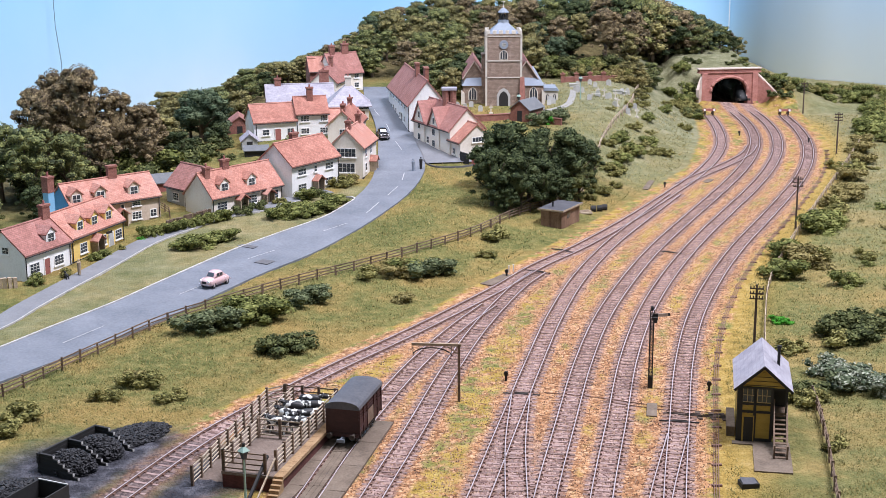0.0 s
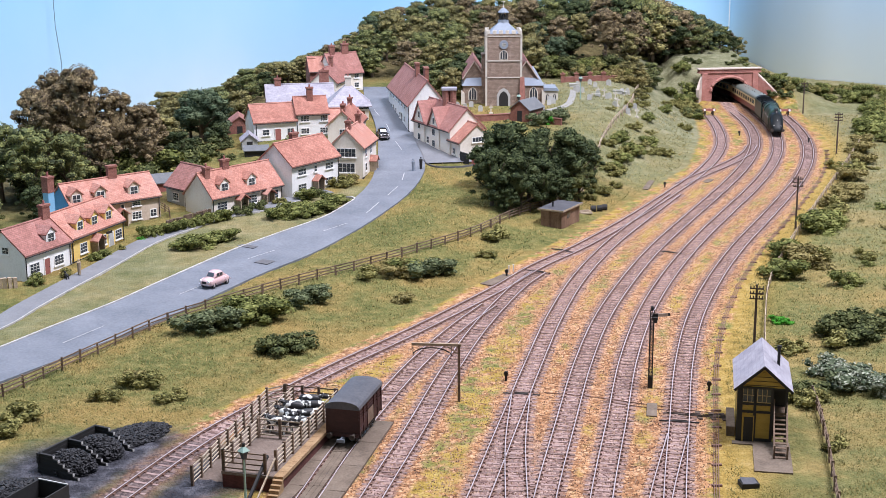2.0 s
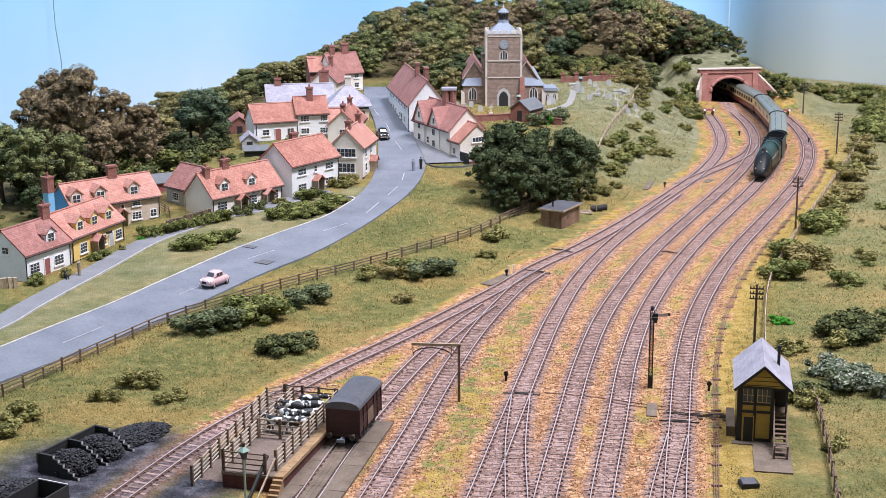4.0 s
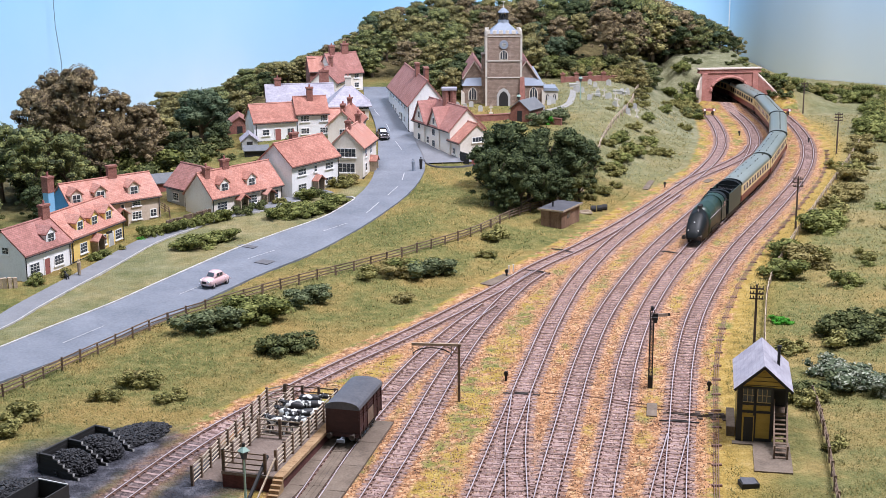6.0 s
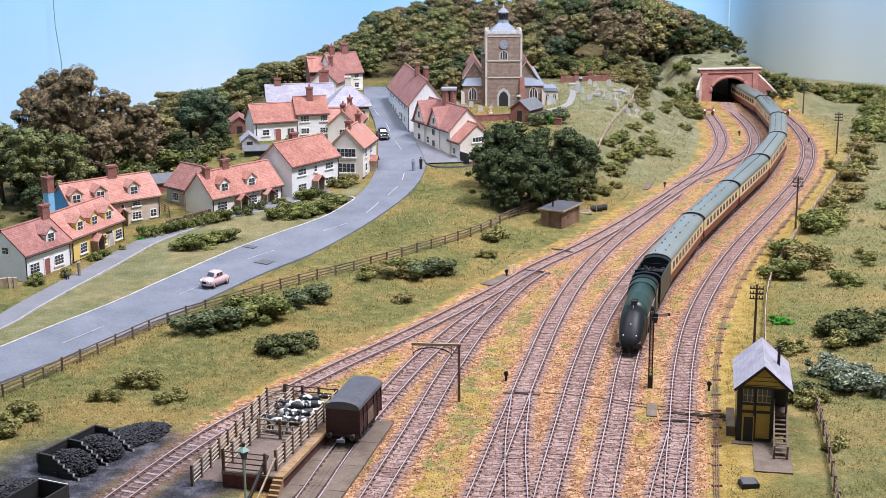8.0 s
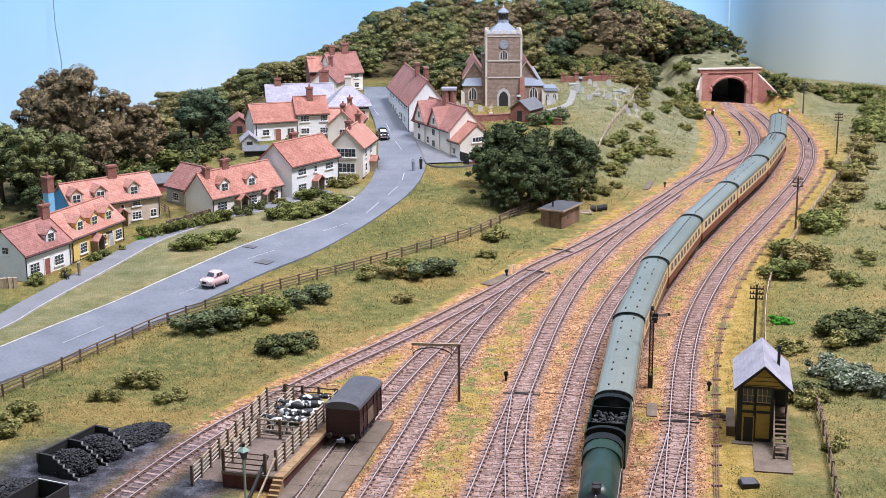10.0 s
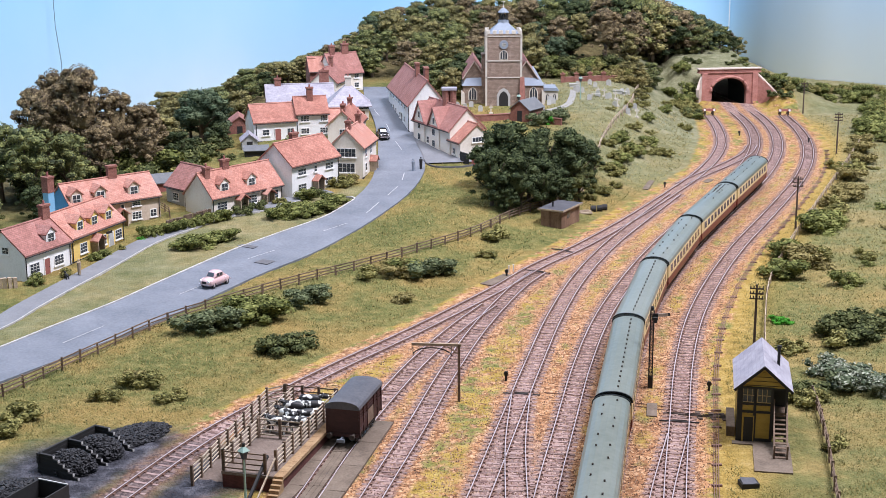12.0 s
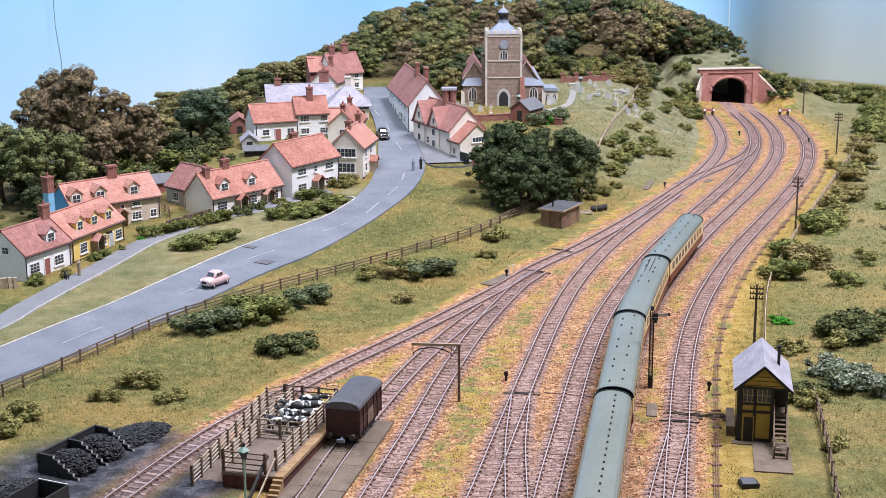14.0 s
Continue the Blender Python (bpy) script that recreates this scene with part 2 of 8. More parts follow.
def curve_points(pts, step=0.6):
    """A smooth line through pts, evenly spaced."""
    p = np.array([(2 * pts[0][0] - pts[1][0], 2 * pts[0][1] - pts[1][1])] + list(pts) + [(2 * pts[-1][0] - pts[-2][0], 2 * pts[-1][1] - pts[-2][1])])
    out = []
    for i in range(1, len(p) - 2):
        t = np.linspace(0, 1, 40, endpoint=False)[:, None]
        a, b, c, d = p[i - 1], p[i], p[i + 1], p[i + 2]
        out.append(0.5 * (2 * b + (c - a) * t + (2 * a - 5 * b + 4 * c - d) * t ** 2 + (3 * b - a - 3 * c + d) * t ** 3))
    q = np.vstack(out + [p[-2:-1]])
    s = np.r_[0, np.cumsum(np.linalg.norm(np.diff(q, axis=0), axis=1))]
    u = np.linspace(0, s[-1], max(2, int(s[-1] / step)))
    return np.stack([np.interp(u, s, q[:, 0]), np.interp(u, s, q[:, 1])], 1)


LINES = {k: curve_points(v) for k, v in TRACKS.items()}
FOOT_Y = [60, 86, 98, 111, 123, 136, 145, 155, 168, 183, 203, 228, 252, 262, 275]
FOOT_X = [-40, -28, -20, -13, -5.5, 2.0, 6.5, 12.0, 18.7, 26.5, 36.0, 42.0, 45.2, 46.0, 46.5]
LEVEL_Y = [60, 118, 140, 160, 180, 205, 230, 260, 330]
LEVEL_Z = [0, 0, 0.5, 1.2, 2.3, 4.2, 6.0, 6.6, 7.0]
ROAD_L = [(-52, 95), (-45.0, 107), (-38.9, 118.3), (-36.2, 123.4), (-31.9, 131.1), (-28.0, 139.6), (-23.5, 148.6), (-21.0, 152.9), (-17.2, 158.8), (-13.7, 164.1), (-10.8, 172.5), (-9.4, 180.0), (-9.0, 188.0), (-9.2, 200.0), (-10.4, 214.0), (-12.6, 230.0), (-13.6, 243.0)]
ROAD_R = [(-45, 92), (-40.5, 101), (-36.2, 109.2), (-31.3, 117.5), (-25.6, 126.9), (-19.3, 139.8), (-13.8, 149.0), (-8.8, 160.7), (-4.5, 173.3), (-2.5, 184.4), (-2.6, 192.0), (-3.6, 199.7), (-5.2, 215.0), (-7.4, 229.0), (-9.0, 243.0)]
PATH_EDGE = [(-47.0, 109.0), (-40.5, 123.5), (-38.7, 130.4), (-36.4, 138.4), (-34.0, 146.1), (-32.0, 152.8), (-29.4, 157.9), (-25.7, 163.4), (-21.0, 167.0), (-17.1, 171.7), (-13.0, 175.6)]


def height(x, y):
    x, y = np.asarray(x, float), np.asarray(y, float)
    foot = np.interp(y, FOOT_Y, FOOT_X)
    s = (foot - x) * 0.86
    z = np.interp(y, LEVEL_Y, LEVEL_Z) * smoothstep(0.0, 14.0, s) * (1 - 0.8 * smoothstep(-24, -58, x) * smoothstep(170, 215, y)) * (1 - 0.7 * smoothstep(256, 290, y) * smoothstep(-8, -30, x))
    # the wooded hill behind the village and over the tunnel
    hill = 5.5 * smoothstep(250, 288, y) * smoothstep(-45, -8, x) * (1 - smoothstep(46, 68, x))
    z = z + hill
    over = smoothstep(262.5, 264.5, y) * smoothstep(38, 46, x) * (1 - smoothstep(56, 69, x))
    z = np.maximum(z, over * (6.6 + 1.8 * smoothstep(266, 284, y)))
    side = smoothstep(250, 264, y) * smoothstep(59, 63, x) * (1 - smoothstep(63, 76, x))
    z = np.maximum(z, side * 4.0)
    # field beyond the line
    edge = np.interp(y, [80, 126, 140, 172, 207, 240, 262], [24.5, 30, 34, 46.5, 60.5, 74, 84])
    z = z + 0.9 * smoothstep(0, 18, x - edge)
    # bank rising to the hedge along the back of the layout
    back = np.interp(x, [58, 66, 80, 92, 104], [268, 270, 268, 262, 248])
    return np.maximum(z, 1.9 * smoothstep(-12, 3, y - back) * smoothstep(60, 66, x))


# ---- ground ----
def ground_sheet():
    xs, ys = np.arange(-92, 110.1, 0.75), np.r_[np.arange(-40, 66, 3.0), np.arange(66, 313.6, 0.75)]
    gx, gy = np.meshgrid(xs, ys)
    gz = height(gx, gy)
    dist = np.full(gx.shape, 99.0)
    for line in LINES.values():
        for p in line[line[:, 1] < 264][::2]:
            dist = np.minimum(dist, np.hypot(gx - p[0], gy - p[1]))
    dist[(gx < 30) & (gy > 230)] = 99.0
    foot = np.interp(gy, FOOT_Y, FOOT_X)
    right = np.interp(gy, [60, 85, 112, 140, 167, 194, 221, 249, 262], [13.5, 17.6, 22.8, 30.6, 41.8, 53.2, 61.0, 64.0, 64.5])
    bed = smoothstep(-1.0, 1.2, gx - foot) * (1 - smoothstep(-0.6, 1.0, gx - right)) * (1 - smoothstep(262, 264, gy))
    bed = np.maximum(bed, (1 - smoothstep(2.0, 3.2, dist)) * (gy < 261) )
    bed[gy > 263] = 0
    bed = np.where(gy < 66, 1 - smoothstep(2.2, 5.0, dist), bed)
    shoulder = (1 - smoothstep(0, 5.5, gx - right)) * smoothstep(-0.5, 0.5, gx - right) * (1 - 0.8 * smoothstep(236, 252, gy))
    yardbed = (1 - smoothstep(0.6, 1.0, np.hypot((gx + 22) / 12, (gy - 91) / 9.5)))
    yardbed = yardbed * (0.62 + 0.38 * smoothstep(1.2, 2.8, dist))
    bank = smoothstep(176, 200, gy) * smoothstep(12, 24, gx) * (1 - 0.35 * smoothstep(60, 70, gx)) * (0.62 + 0.3 * smoothstep(218, 228, gy))
    bank = np.maximum(bank, (0.12 + 0.38 * smoothstep(130, 190, gy)) * smoothstep(2, 9, gx - right))
    path_x, kerb_x = np.interp(gy, [p[1] for p in PATH_EDGE], [p[0] for p in PATH_EDGE]), np.interp(gy, [p[1] for p in ROAD_L], [p[0] for p in ROAD_L])
    bank = np.maximum(bank, 0.5 * smoothstep(-0.6, 0.6, gx - path_x) * (1 - smoothstep(-0.5, 0.8, gx - kerb_x)) * (gy < 178))
    # leaf litter under the wood; behind the cottages it darkens ground for tree shade
    litter_shade = np.maximum(smoothstep(248, 256, gy) * (1 - smoothstep(33, 39, gx)), smoothstep(-30, -40, gx) * smoothstep(158, 172, gy))
    litter_shade = np.maximum(litter_shade, smoothstep(-17, -24, gx) * smoothstep(222, 230, gy))
    rng = np.random.default_rng(3)
    gz = gz - 0.21 + 0.035 * rng.standard_normal(gz.shape) * (1 - bed * 0.6)
    n, m = gx.shape
    verts = np.stack([gx, gy, gz], -1).reshape(-1, 3) * K
    idx = np.arange(n * m).reshape(n, m)
    faces = np.stack([idx[:-1, :-1], idx[:-1, 1:], idx[1:, 1:], idx[1:, :-1]], -1).reshape(-1, 4)
    # a mouth in the hillside where the tunnel runs in
    cx, cy = (gx[:-1, :-1] + 0.37).ravel(), (gy[:-1, :-1] + 0.37).ravel()
    keep = ~((cx > 49.0) & (cx < 58.0) & (cy > 260.8) & (cy < 266.5))
    keep &= (cx > np.interp(cy, [60, 150, 185, 212, 236, 258, 282, 302, 313], [-91, -89, -83, -73, -61, -47, -29, -9, 19])) & (cx < np.interp(cy, [200, 248, 263, 273, 280, 286, 296, 311], [109.3, 105.3, 99.4, 91.4, 82.4, 74.4, 67.4, 61.4]))
    me = bpy.data.meshes.new("ground")
    me.from_pydata(verts.tolist(), [], faces[keep].tolist())
    me.polygons.foreach_set("use_smooth", [True] * len(me.polygons))
    for name, a in (("bed", bed), ("far_from_rails", dist), ("shoulder", shoulder), ("yard", yardbed), ("bank", bank), ("wood_floor_shade", litter_shade)):
        at_ = me.attributes.new(name, "FLOAT", "POINT")
        at_.data.foreach_set("value", a.ravel().astype(np.float32))
    me.materials.append(ground_material())
    me.update()
    return tagged(new("ground", me), "grassed scenic ground with buff ballast along the tracks", "ground", kind="structure")


def ground_material():
    m = bpy.data.materials.new("scenic_ground")
    m.use_nodes = True
    nt = m.node_tree
    N, Lk = nt.nodes.new, nt.links.new
    bsdf = nt.nodes["Principled BSDF"]
    bsdf.inputs["Roughness"].default_value = 0.95
    bsdf.inputs["Specular IOR Level"].default_value = 0.15
    tc = N("ShaderNodeTexCoord")
    mp = N("ShaderNodeMapping")
    mp.inputs["Scale"].default_value = (1 / K,) * 3
    Lk(tc.outputs["Object"], mp.inputs["Vector"])

    def nz(size, detail=5, rough=0.6):
        t = N("ShaderNodeTexNoise")
        t.inputs["Scale"].default_value = 1 / size
        t.inputs["Detail"].default_value = detail
        t.inputs["Roughness"].default_value = rough
        Lk(mp.outputs["Vector"], t.inputs["Vector"])
        return t.outputs["Fac"]

    def ramp(fac, stops):
        r = N("ShaderNodeValToRGB")
        e = r.color_ramp.elements
        while len(e) < len(stops):
            e.new(0.5)
        for k, (pos, c) in enumerate(stops):
            e[k].position, e[k].color = pos, (*c, 1)
        Lk(fac, r.inputs["Fac"])
        return r.outputs["Color"]

    def mix(f, a, b):
        x = N("ShaderNodeMix")
        x.data_type = "RGBA"
        Lk(f, x.inputs["Factor"])
        Lk(a, x.inputs["A"])
        Lk(b, x.inputs["B"])
        return x.outputs["Result"]

    def math_(op, a, b, c=None):
        x = N("ShaderNodeMath")
        x.operation = op
        x.use_clamp = op != "MULTIPLY_ADD"
        for i, v in enumerate((a, b, c)):
            if v is None:
                continue
            if isinstance(v, (int, float)):
                x.inputs[i].default_value = v
            else:
                Lk(v, x.inputs[i])
        return x.outputs[0]

    def attr(name):
        a = N("ShaderNodeAttribute")
        a.attribute_name = name
        return a.outputs["Fac"]

    def step(v, lo, hi):
        x = N("ShaderNodeMapRange")
        Lk(v, x.inputs["Value"])
        x.inputs["From Min"].default_value, x.inputs["From Max"].default_value = lo, hi
        return x.outputs["Result"]

    fine = nz(0.22, 3, 0.7)
    stone = N("ShaderNodeTexVoronoi")
    stone.inputs["Scale"].default_value = 1 / 0.24
    Lk(mp.outputs["Vector"], stone.inputs["Vector"])
    sep = N("ShaderNodeSeparateColor")
    Lk(stone.outputs["Color"], sep.inputs["Color"])
    grass = ramp(nz(9, 7, 0.65), [(0.34, (0.08, 0.105, 0.032)), (0.45, (0.155, 0.16, 0.055)), (0.53, (0.235, 0.185, 0.065)), (0.62, (0.34, 0.225, 0.08))])
    grass2 = ramp(nz(0.9, 5, 0.7), [(0.32, (0.035, 0.045, 0.012)), (0.5, (0.16, 0.145, 0.046)), (0.66, (0.36, 0.28, 0.115))])
    half = N("ShaderNodeValue")
    half.outputs[0].default_value = 0.42
    grass = mix(half.outputs[0], grass, grass2)
    gold = ramp(nz(1.1, 5, 0.7), [(0.3, (0.20, 0.135, 0.035)), (0.5, (0.36, 0.245, 0.065)), (0.7, (0.47, 0.34, 0.13))])
    buff = ramp(math_("MULTIPLY_ADD", sep.outputs["Red"], 0.6, math_("MULTIPLY", nz(3.0, 4), 0.4)), [(0.15, (0.12, 0.055, 0.030)), (0.40, (0.33, 0.165, 0.082)), (0.65, (0.49, 0.27, 0.140)), (0.85, (0.66, 0.44, 0.27))])
    fourfoot = ramp(math_("MULTIPLY_ADD", sep.outputs["Green"], 0.6, math_("MULTIPLY", nz(2.0, 4), 0.4)), [(0.15, (0.125, 0.075, 0.068)), (0.5, (0.30, 0.195, 0.17)), (0.85, (0.50, 0.365, 0.32))])
    ash = ramp(nz(1.6, 6, 0.7), [(0.3, (0.014, 0.014, 0.017)), (0.5, (0.05, 0.051, 0.062)), (0.7, (0.15, 0.15, 0.172))])
    wob = nz(2.2, 4)
    far = attr("far_from_rails")
    pale = ramp(nz(2.5, 6, 0.7), [(0.3, (0.11, 0.12, 0.06)), (0.5, (0.225, 0.225, 0.13)), (0.7, (0.35, 0.335, 0.22))])
    # brown litter colour, also painted as tree shade behind the cottages
    litter_shade_tone = ramp(nz(1.6, 6, 0.7), [(0.3, (0.045, 0.04, 0.018)), (0.5, (0.11, 0.09, 0.04)), (0.7, (0.20, 0.16, 0.075))])
    c = mix(attr("bank"), grass, pale)
    c = mix(attr("wood_floor_shade"), c, litter_shade_tone)
    c = mix(attr("shoulder"), c, gold)
    tracksoil = mix(step(math_("MULTIPLY_ADD", wob, 0.8, far), 1.35, 1.9), fourfoot, buff)
    patch = math_("MULTIPLY", step(math_("MULTIPLY_ADD", nz(5.0, 3), 3.2, far), 3.3, 3.9), step(nz(1.2, 4), 0.37, 0.53))
    gold_verge = ramp(nz(1.0, 5, 0.7), [(0.3, (0.20, 0.135, 0.03)), (0.5, (0.38, 0.265, 0.065)), (0.7, (0.50, 0.37, 0.14))])
    green_verge = ramp(nz(0.9, 5, 0.7), [(0.3, (0.09, 0.105, 0.03)), (0.5, (0.20, 0.20, 0.06)), (0.7, (0.33, 0.30, 0.11))])
    verge = mix(step(nz(4.5, 3), 0.50, 0.56), gold_verge, green_verge)
    tracksoil = mix(patch, tracksoil, verge)
    c = mix(step(math_("MULTIPLY_ADD", nz(1.5, 4), 0.7, attr("bed")), 0.6, 0.95), c, tracksoil)
    c = mix(attr("yard"), c, ash)
    Lk(c, bsdf.inputs["Base Color"])
    b = N("ShaderNodeBump")
    b.inputs["Strength"].default_value = 1.0
    b.inputs["Distance"].default_value = 0.22 * K
    Lk(math_("MULTIPLY_ADD", stone.outputs["Distance"], -0.6, fine), b.inputs["Height"])
    Lk(b.outputs["Normal"], bsdf.inputs["Normal"])
    return m


ground_sheet()


def ribbon(name, left, right, lift, mat, label, category, width_steps=6, step=1.0, drop=0.4):
    """A surface between two lines of the plan, lying on the ground, with an edge of its own thickness."""
    a, b = curve_points(left, step), curve_points(right, step)
    n = max(len(a), len(b))
    r = lambda q: np.stack([np.interp(np.linspace(0, 1, n), np.linspace(0, 1, len(q)), q[:, i]) for i in (0, 1)], 1)
    a, b = r(a), r(b)
    sh = Shape()
    vs, fs, w = [], [], width_steps
    for i in range(n):
        for k in range(w + 1):
            p = a[i] + (b[i] - a[i]) * k / w
            vs.append((p[0], p[1], float(height(*p)) + lift - 0.24))
    for i in range(n - 1):
        for k in range(w):
            q = i * (w + 1) + k
            fs.append((q, q + 1, q + w + 2, q + w + 1))
    m0 = len(vs)
    for i in range(n):
        for k in (0, w):
            x, y, z = vs[i * (w + 1) + k]
            vs.append((x, y, z - drop))
    for i in range(n - 1):
        for side, k in ((0, 0), (1, w)):
            p, q = i * (w + 1) + k, (i + 1) * (w + 1) + k
            pd, qd = m0 + 2 * i + side, m0 + 2 * (i + 1) + side
            fs.append((p, q, qd, pd) if side == 0 else (q, p, pd, qd))
    sh.add(vs, fs)
    return tagged(part(name, sh, mat, smooth=False), label, category, kind="structure")


ribbon("road", ROAD_L, ROAD_R, 0.22, M_ROAD, "grey tarred village road climbing between the houses", "road")


# ---- tracks ----
def offset_line(line, d):
    t = np.gradient(line, axis=0)
    t /= np.linalg.norm(t, axis=1)[:, None]
    return line + np.stack([t[:, 1], -t[:, 0]], 1) * d


def sleeper_shape():
    return Shape().box(-1.28, 1.28, -0.125, 0.125, -0.28, -0.182)


SLEEPER_MESH = None


def track(name, line, label, sleepers=True):
    tr = thing(name, 0, 0, 0, 0, label, "railway track", "tracks of the layout", kind="structure")
    for side in (-1, 1):
        q = offset_line(line, side * (GAUGE / 2 + 0.035))
        t = np.gradient(q, axis=0)
        t /= np.linalg.norm(t, axis=1)[:, None]
        nrm = np.stack([t[:, 1], -t[:, 0]], 1)
        for nm, mat, prof in (("rail_web", M_RUST, [(-0.05, -0.16), (0.05, -0.16), (0.03, -0.06), (0.04, -0.02), (-0.04, -0.02), (-0.03, -0.06)]),
                              ("rail", M_RAIL, [(-0.038, -0.02), (0.038, -0.02), (0.035, 0.0), (-0.035, 0.0)])):
            vs, fs, k = [], [], len(prof)
            for i in range(len(q)):
                for o, z in prof:
                    vs.append((q[i, 0] + nrm[i, 0] * o, q[i, 1] + nrm[i, 1] * o, z))
            for i in range(len(q) - 1):
                for j in range(k):
                    a, b = i * k + j, i * k + (j + 1) % k
                    fs.append((a, b, b + k, a + k))
            part(nm, Shape().add(vs, fs), mat, tr)
    if sleepers:
        global SLEEPER_MESH
        if SLEEPER_MESH is None:
            sh = sleeper_shape()
            SLEEPER_MESH = mesh_of("sleeper", sh.v, sh.f, M_SLEEPER)
        s = curve_points([tuple(p) for p in line[::6]] + [tuple(line[-1])], 0.78)
        t = np.gradient(s, axis=0)
        rest, chairs = Shape(), Shape()
        rnd = random.Random(len(line))
        for i, p in enumerate(s):
            ang = math.degrees(math.atan2(t[i, 1], t[i, 0])) - 90 + rnd.uniform(-1.2, 1.2)
            m = Matrix.Translation((p[0], p[1], 0)) @ pose(0, 0, 0, 0, 0, ang)
            for sx in (-1, 1):
                c = sx * (GAUGE / 2 + 0.035)
                chairs.box(c - 0.19, c + 0.19, -0.09, 0.09, -0.17, -0.09, m)
            if 85 < p[1] < 108:
                ob = new("sleeper", SLEEPER_MESH)
                ob.parent = tr
                ob.matrix_basis = at(p[0], p[1], rnd.uniform(-0.02, 0.01), ang)
            else:
                rest.box(-1.28, 1.28, -0.125, 0.125, -0.28, -0.182, m)
        if rest.v:
            tagged(part("sleeper_run", rest, M_SLEEPER, tr), kind="stuff")
        tagged(part("rail_chair", chairs, M_RUST, tr), kind="stuff")
    return tr


TRACK_LABELS = {"down": "steel-railed running line curving into the tunnel", "up": "second running line curving into the tunnel", "right": "outer goods line ending at a buffer stop",
                "loop": "loop line joining the yard line", "loop_branch": "diverging line of a turnout", "yard": "yard line with worn rails passing the cattle dock",
                "yard_branch": "yard siding on weathered sleepers", "dock": "short siding beside the cattle dock", "crossover": "crossover between yard line and running line", "right_branch": "diverging line of a turnout"}
for key, line in LINES.items():
    track("railway_track", line, TRACK_LABELS[key], sleepers=True)


# ---- the express train ----
M_CARMINE = material("carmine_paint", [(0.13, 0.022, 0.016), (0.18, 0.035, 0.024)], 3.0, 0.4, 0.05)
M_COACH_CREAM = material("cream_paint", [(0.62, 0.46, 0.22), (0.72, 0.56, 0.30)], 3.0, 0.4, 0.05)
M_ROOF_GREY = material("coach_roof_paint", [(0.115, 0.135, 0.115), (0.155, 0.175, 0.15), (0.19, 0.21, 0.185)], 6.0, 0.3, 0.05, fine=0.4, spread=0.25)
M_BOGIE = material("grimy_running_gear", [(0.02, 0.016, 0.013), (0.06, 0.045, 0.035)], 0.6, 0.8, 0.3)
M_LOCO = material("dark_green_paint", [(0.014, 0.034, 0.026), (0.024, 0.052, 0.038)], 4.0, 0.38, 0.03)
M_LOCO.node_tree.nodes["Principled BSDF"].inputs["Specular IOR Level"].default_value = 0.32
M_LOCO_BLACK = material("satin_black_paint", [(0.006, 0.008, 0.009), (0.012, 0.014, 0.015)], 1.5, 0.48, 0.05)
M_LOCO_BLACK.node_tree.nodes["Principled BSDF"].inputs["Specular IOR Level"].default_value = 0.22
COACH_PITCH = 19.75


def roof_profile(half, eaves, top, n=10):
    return [(half * math.cos(math.pi * i / n), eaves + (top - eaves) * math.sin(math.pi * i / n) ** 0.85) for i in range(n + 1)]


def wheelset(parent, y, r):
    for sx in (-1, 1):
        part("wheel", Shape().tube([(sx * 0.64, y, r), (sx * 0.76, y, r)], r, 14), M_BOGIE, parent)


def bogie(parent, y, spread, r=0.46):
    b = part("bogie", Shape().box(-1.05, -0.9, y - spread / 2 - 0.7, y + spread / 2 + 0.7, 0.35, 0.72).box(0.9, 1.05, y - spread / 2 - 0.7, y + spread / 2 + 0.7, 0.35, 0.72).box(-0.95, 0.95, y - 0.3, y + 0.3, 0.4, 0.8), M_BOGIE, parent)
    wheelset(b, y - spread / 2, r)
    wheelset(b, y + spread / 2, r)


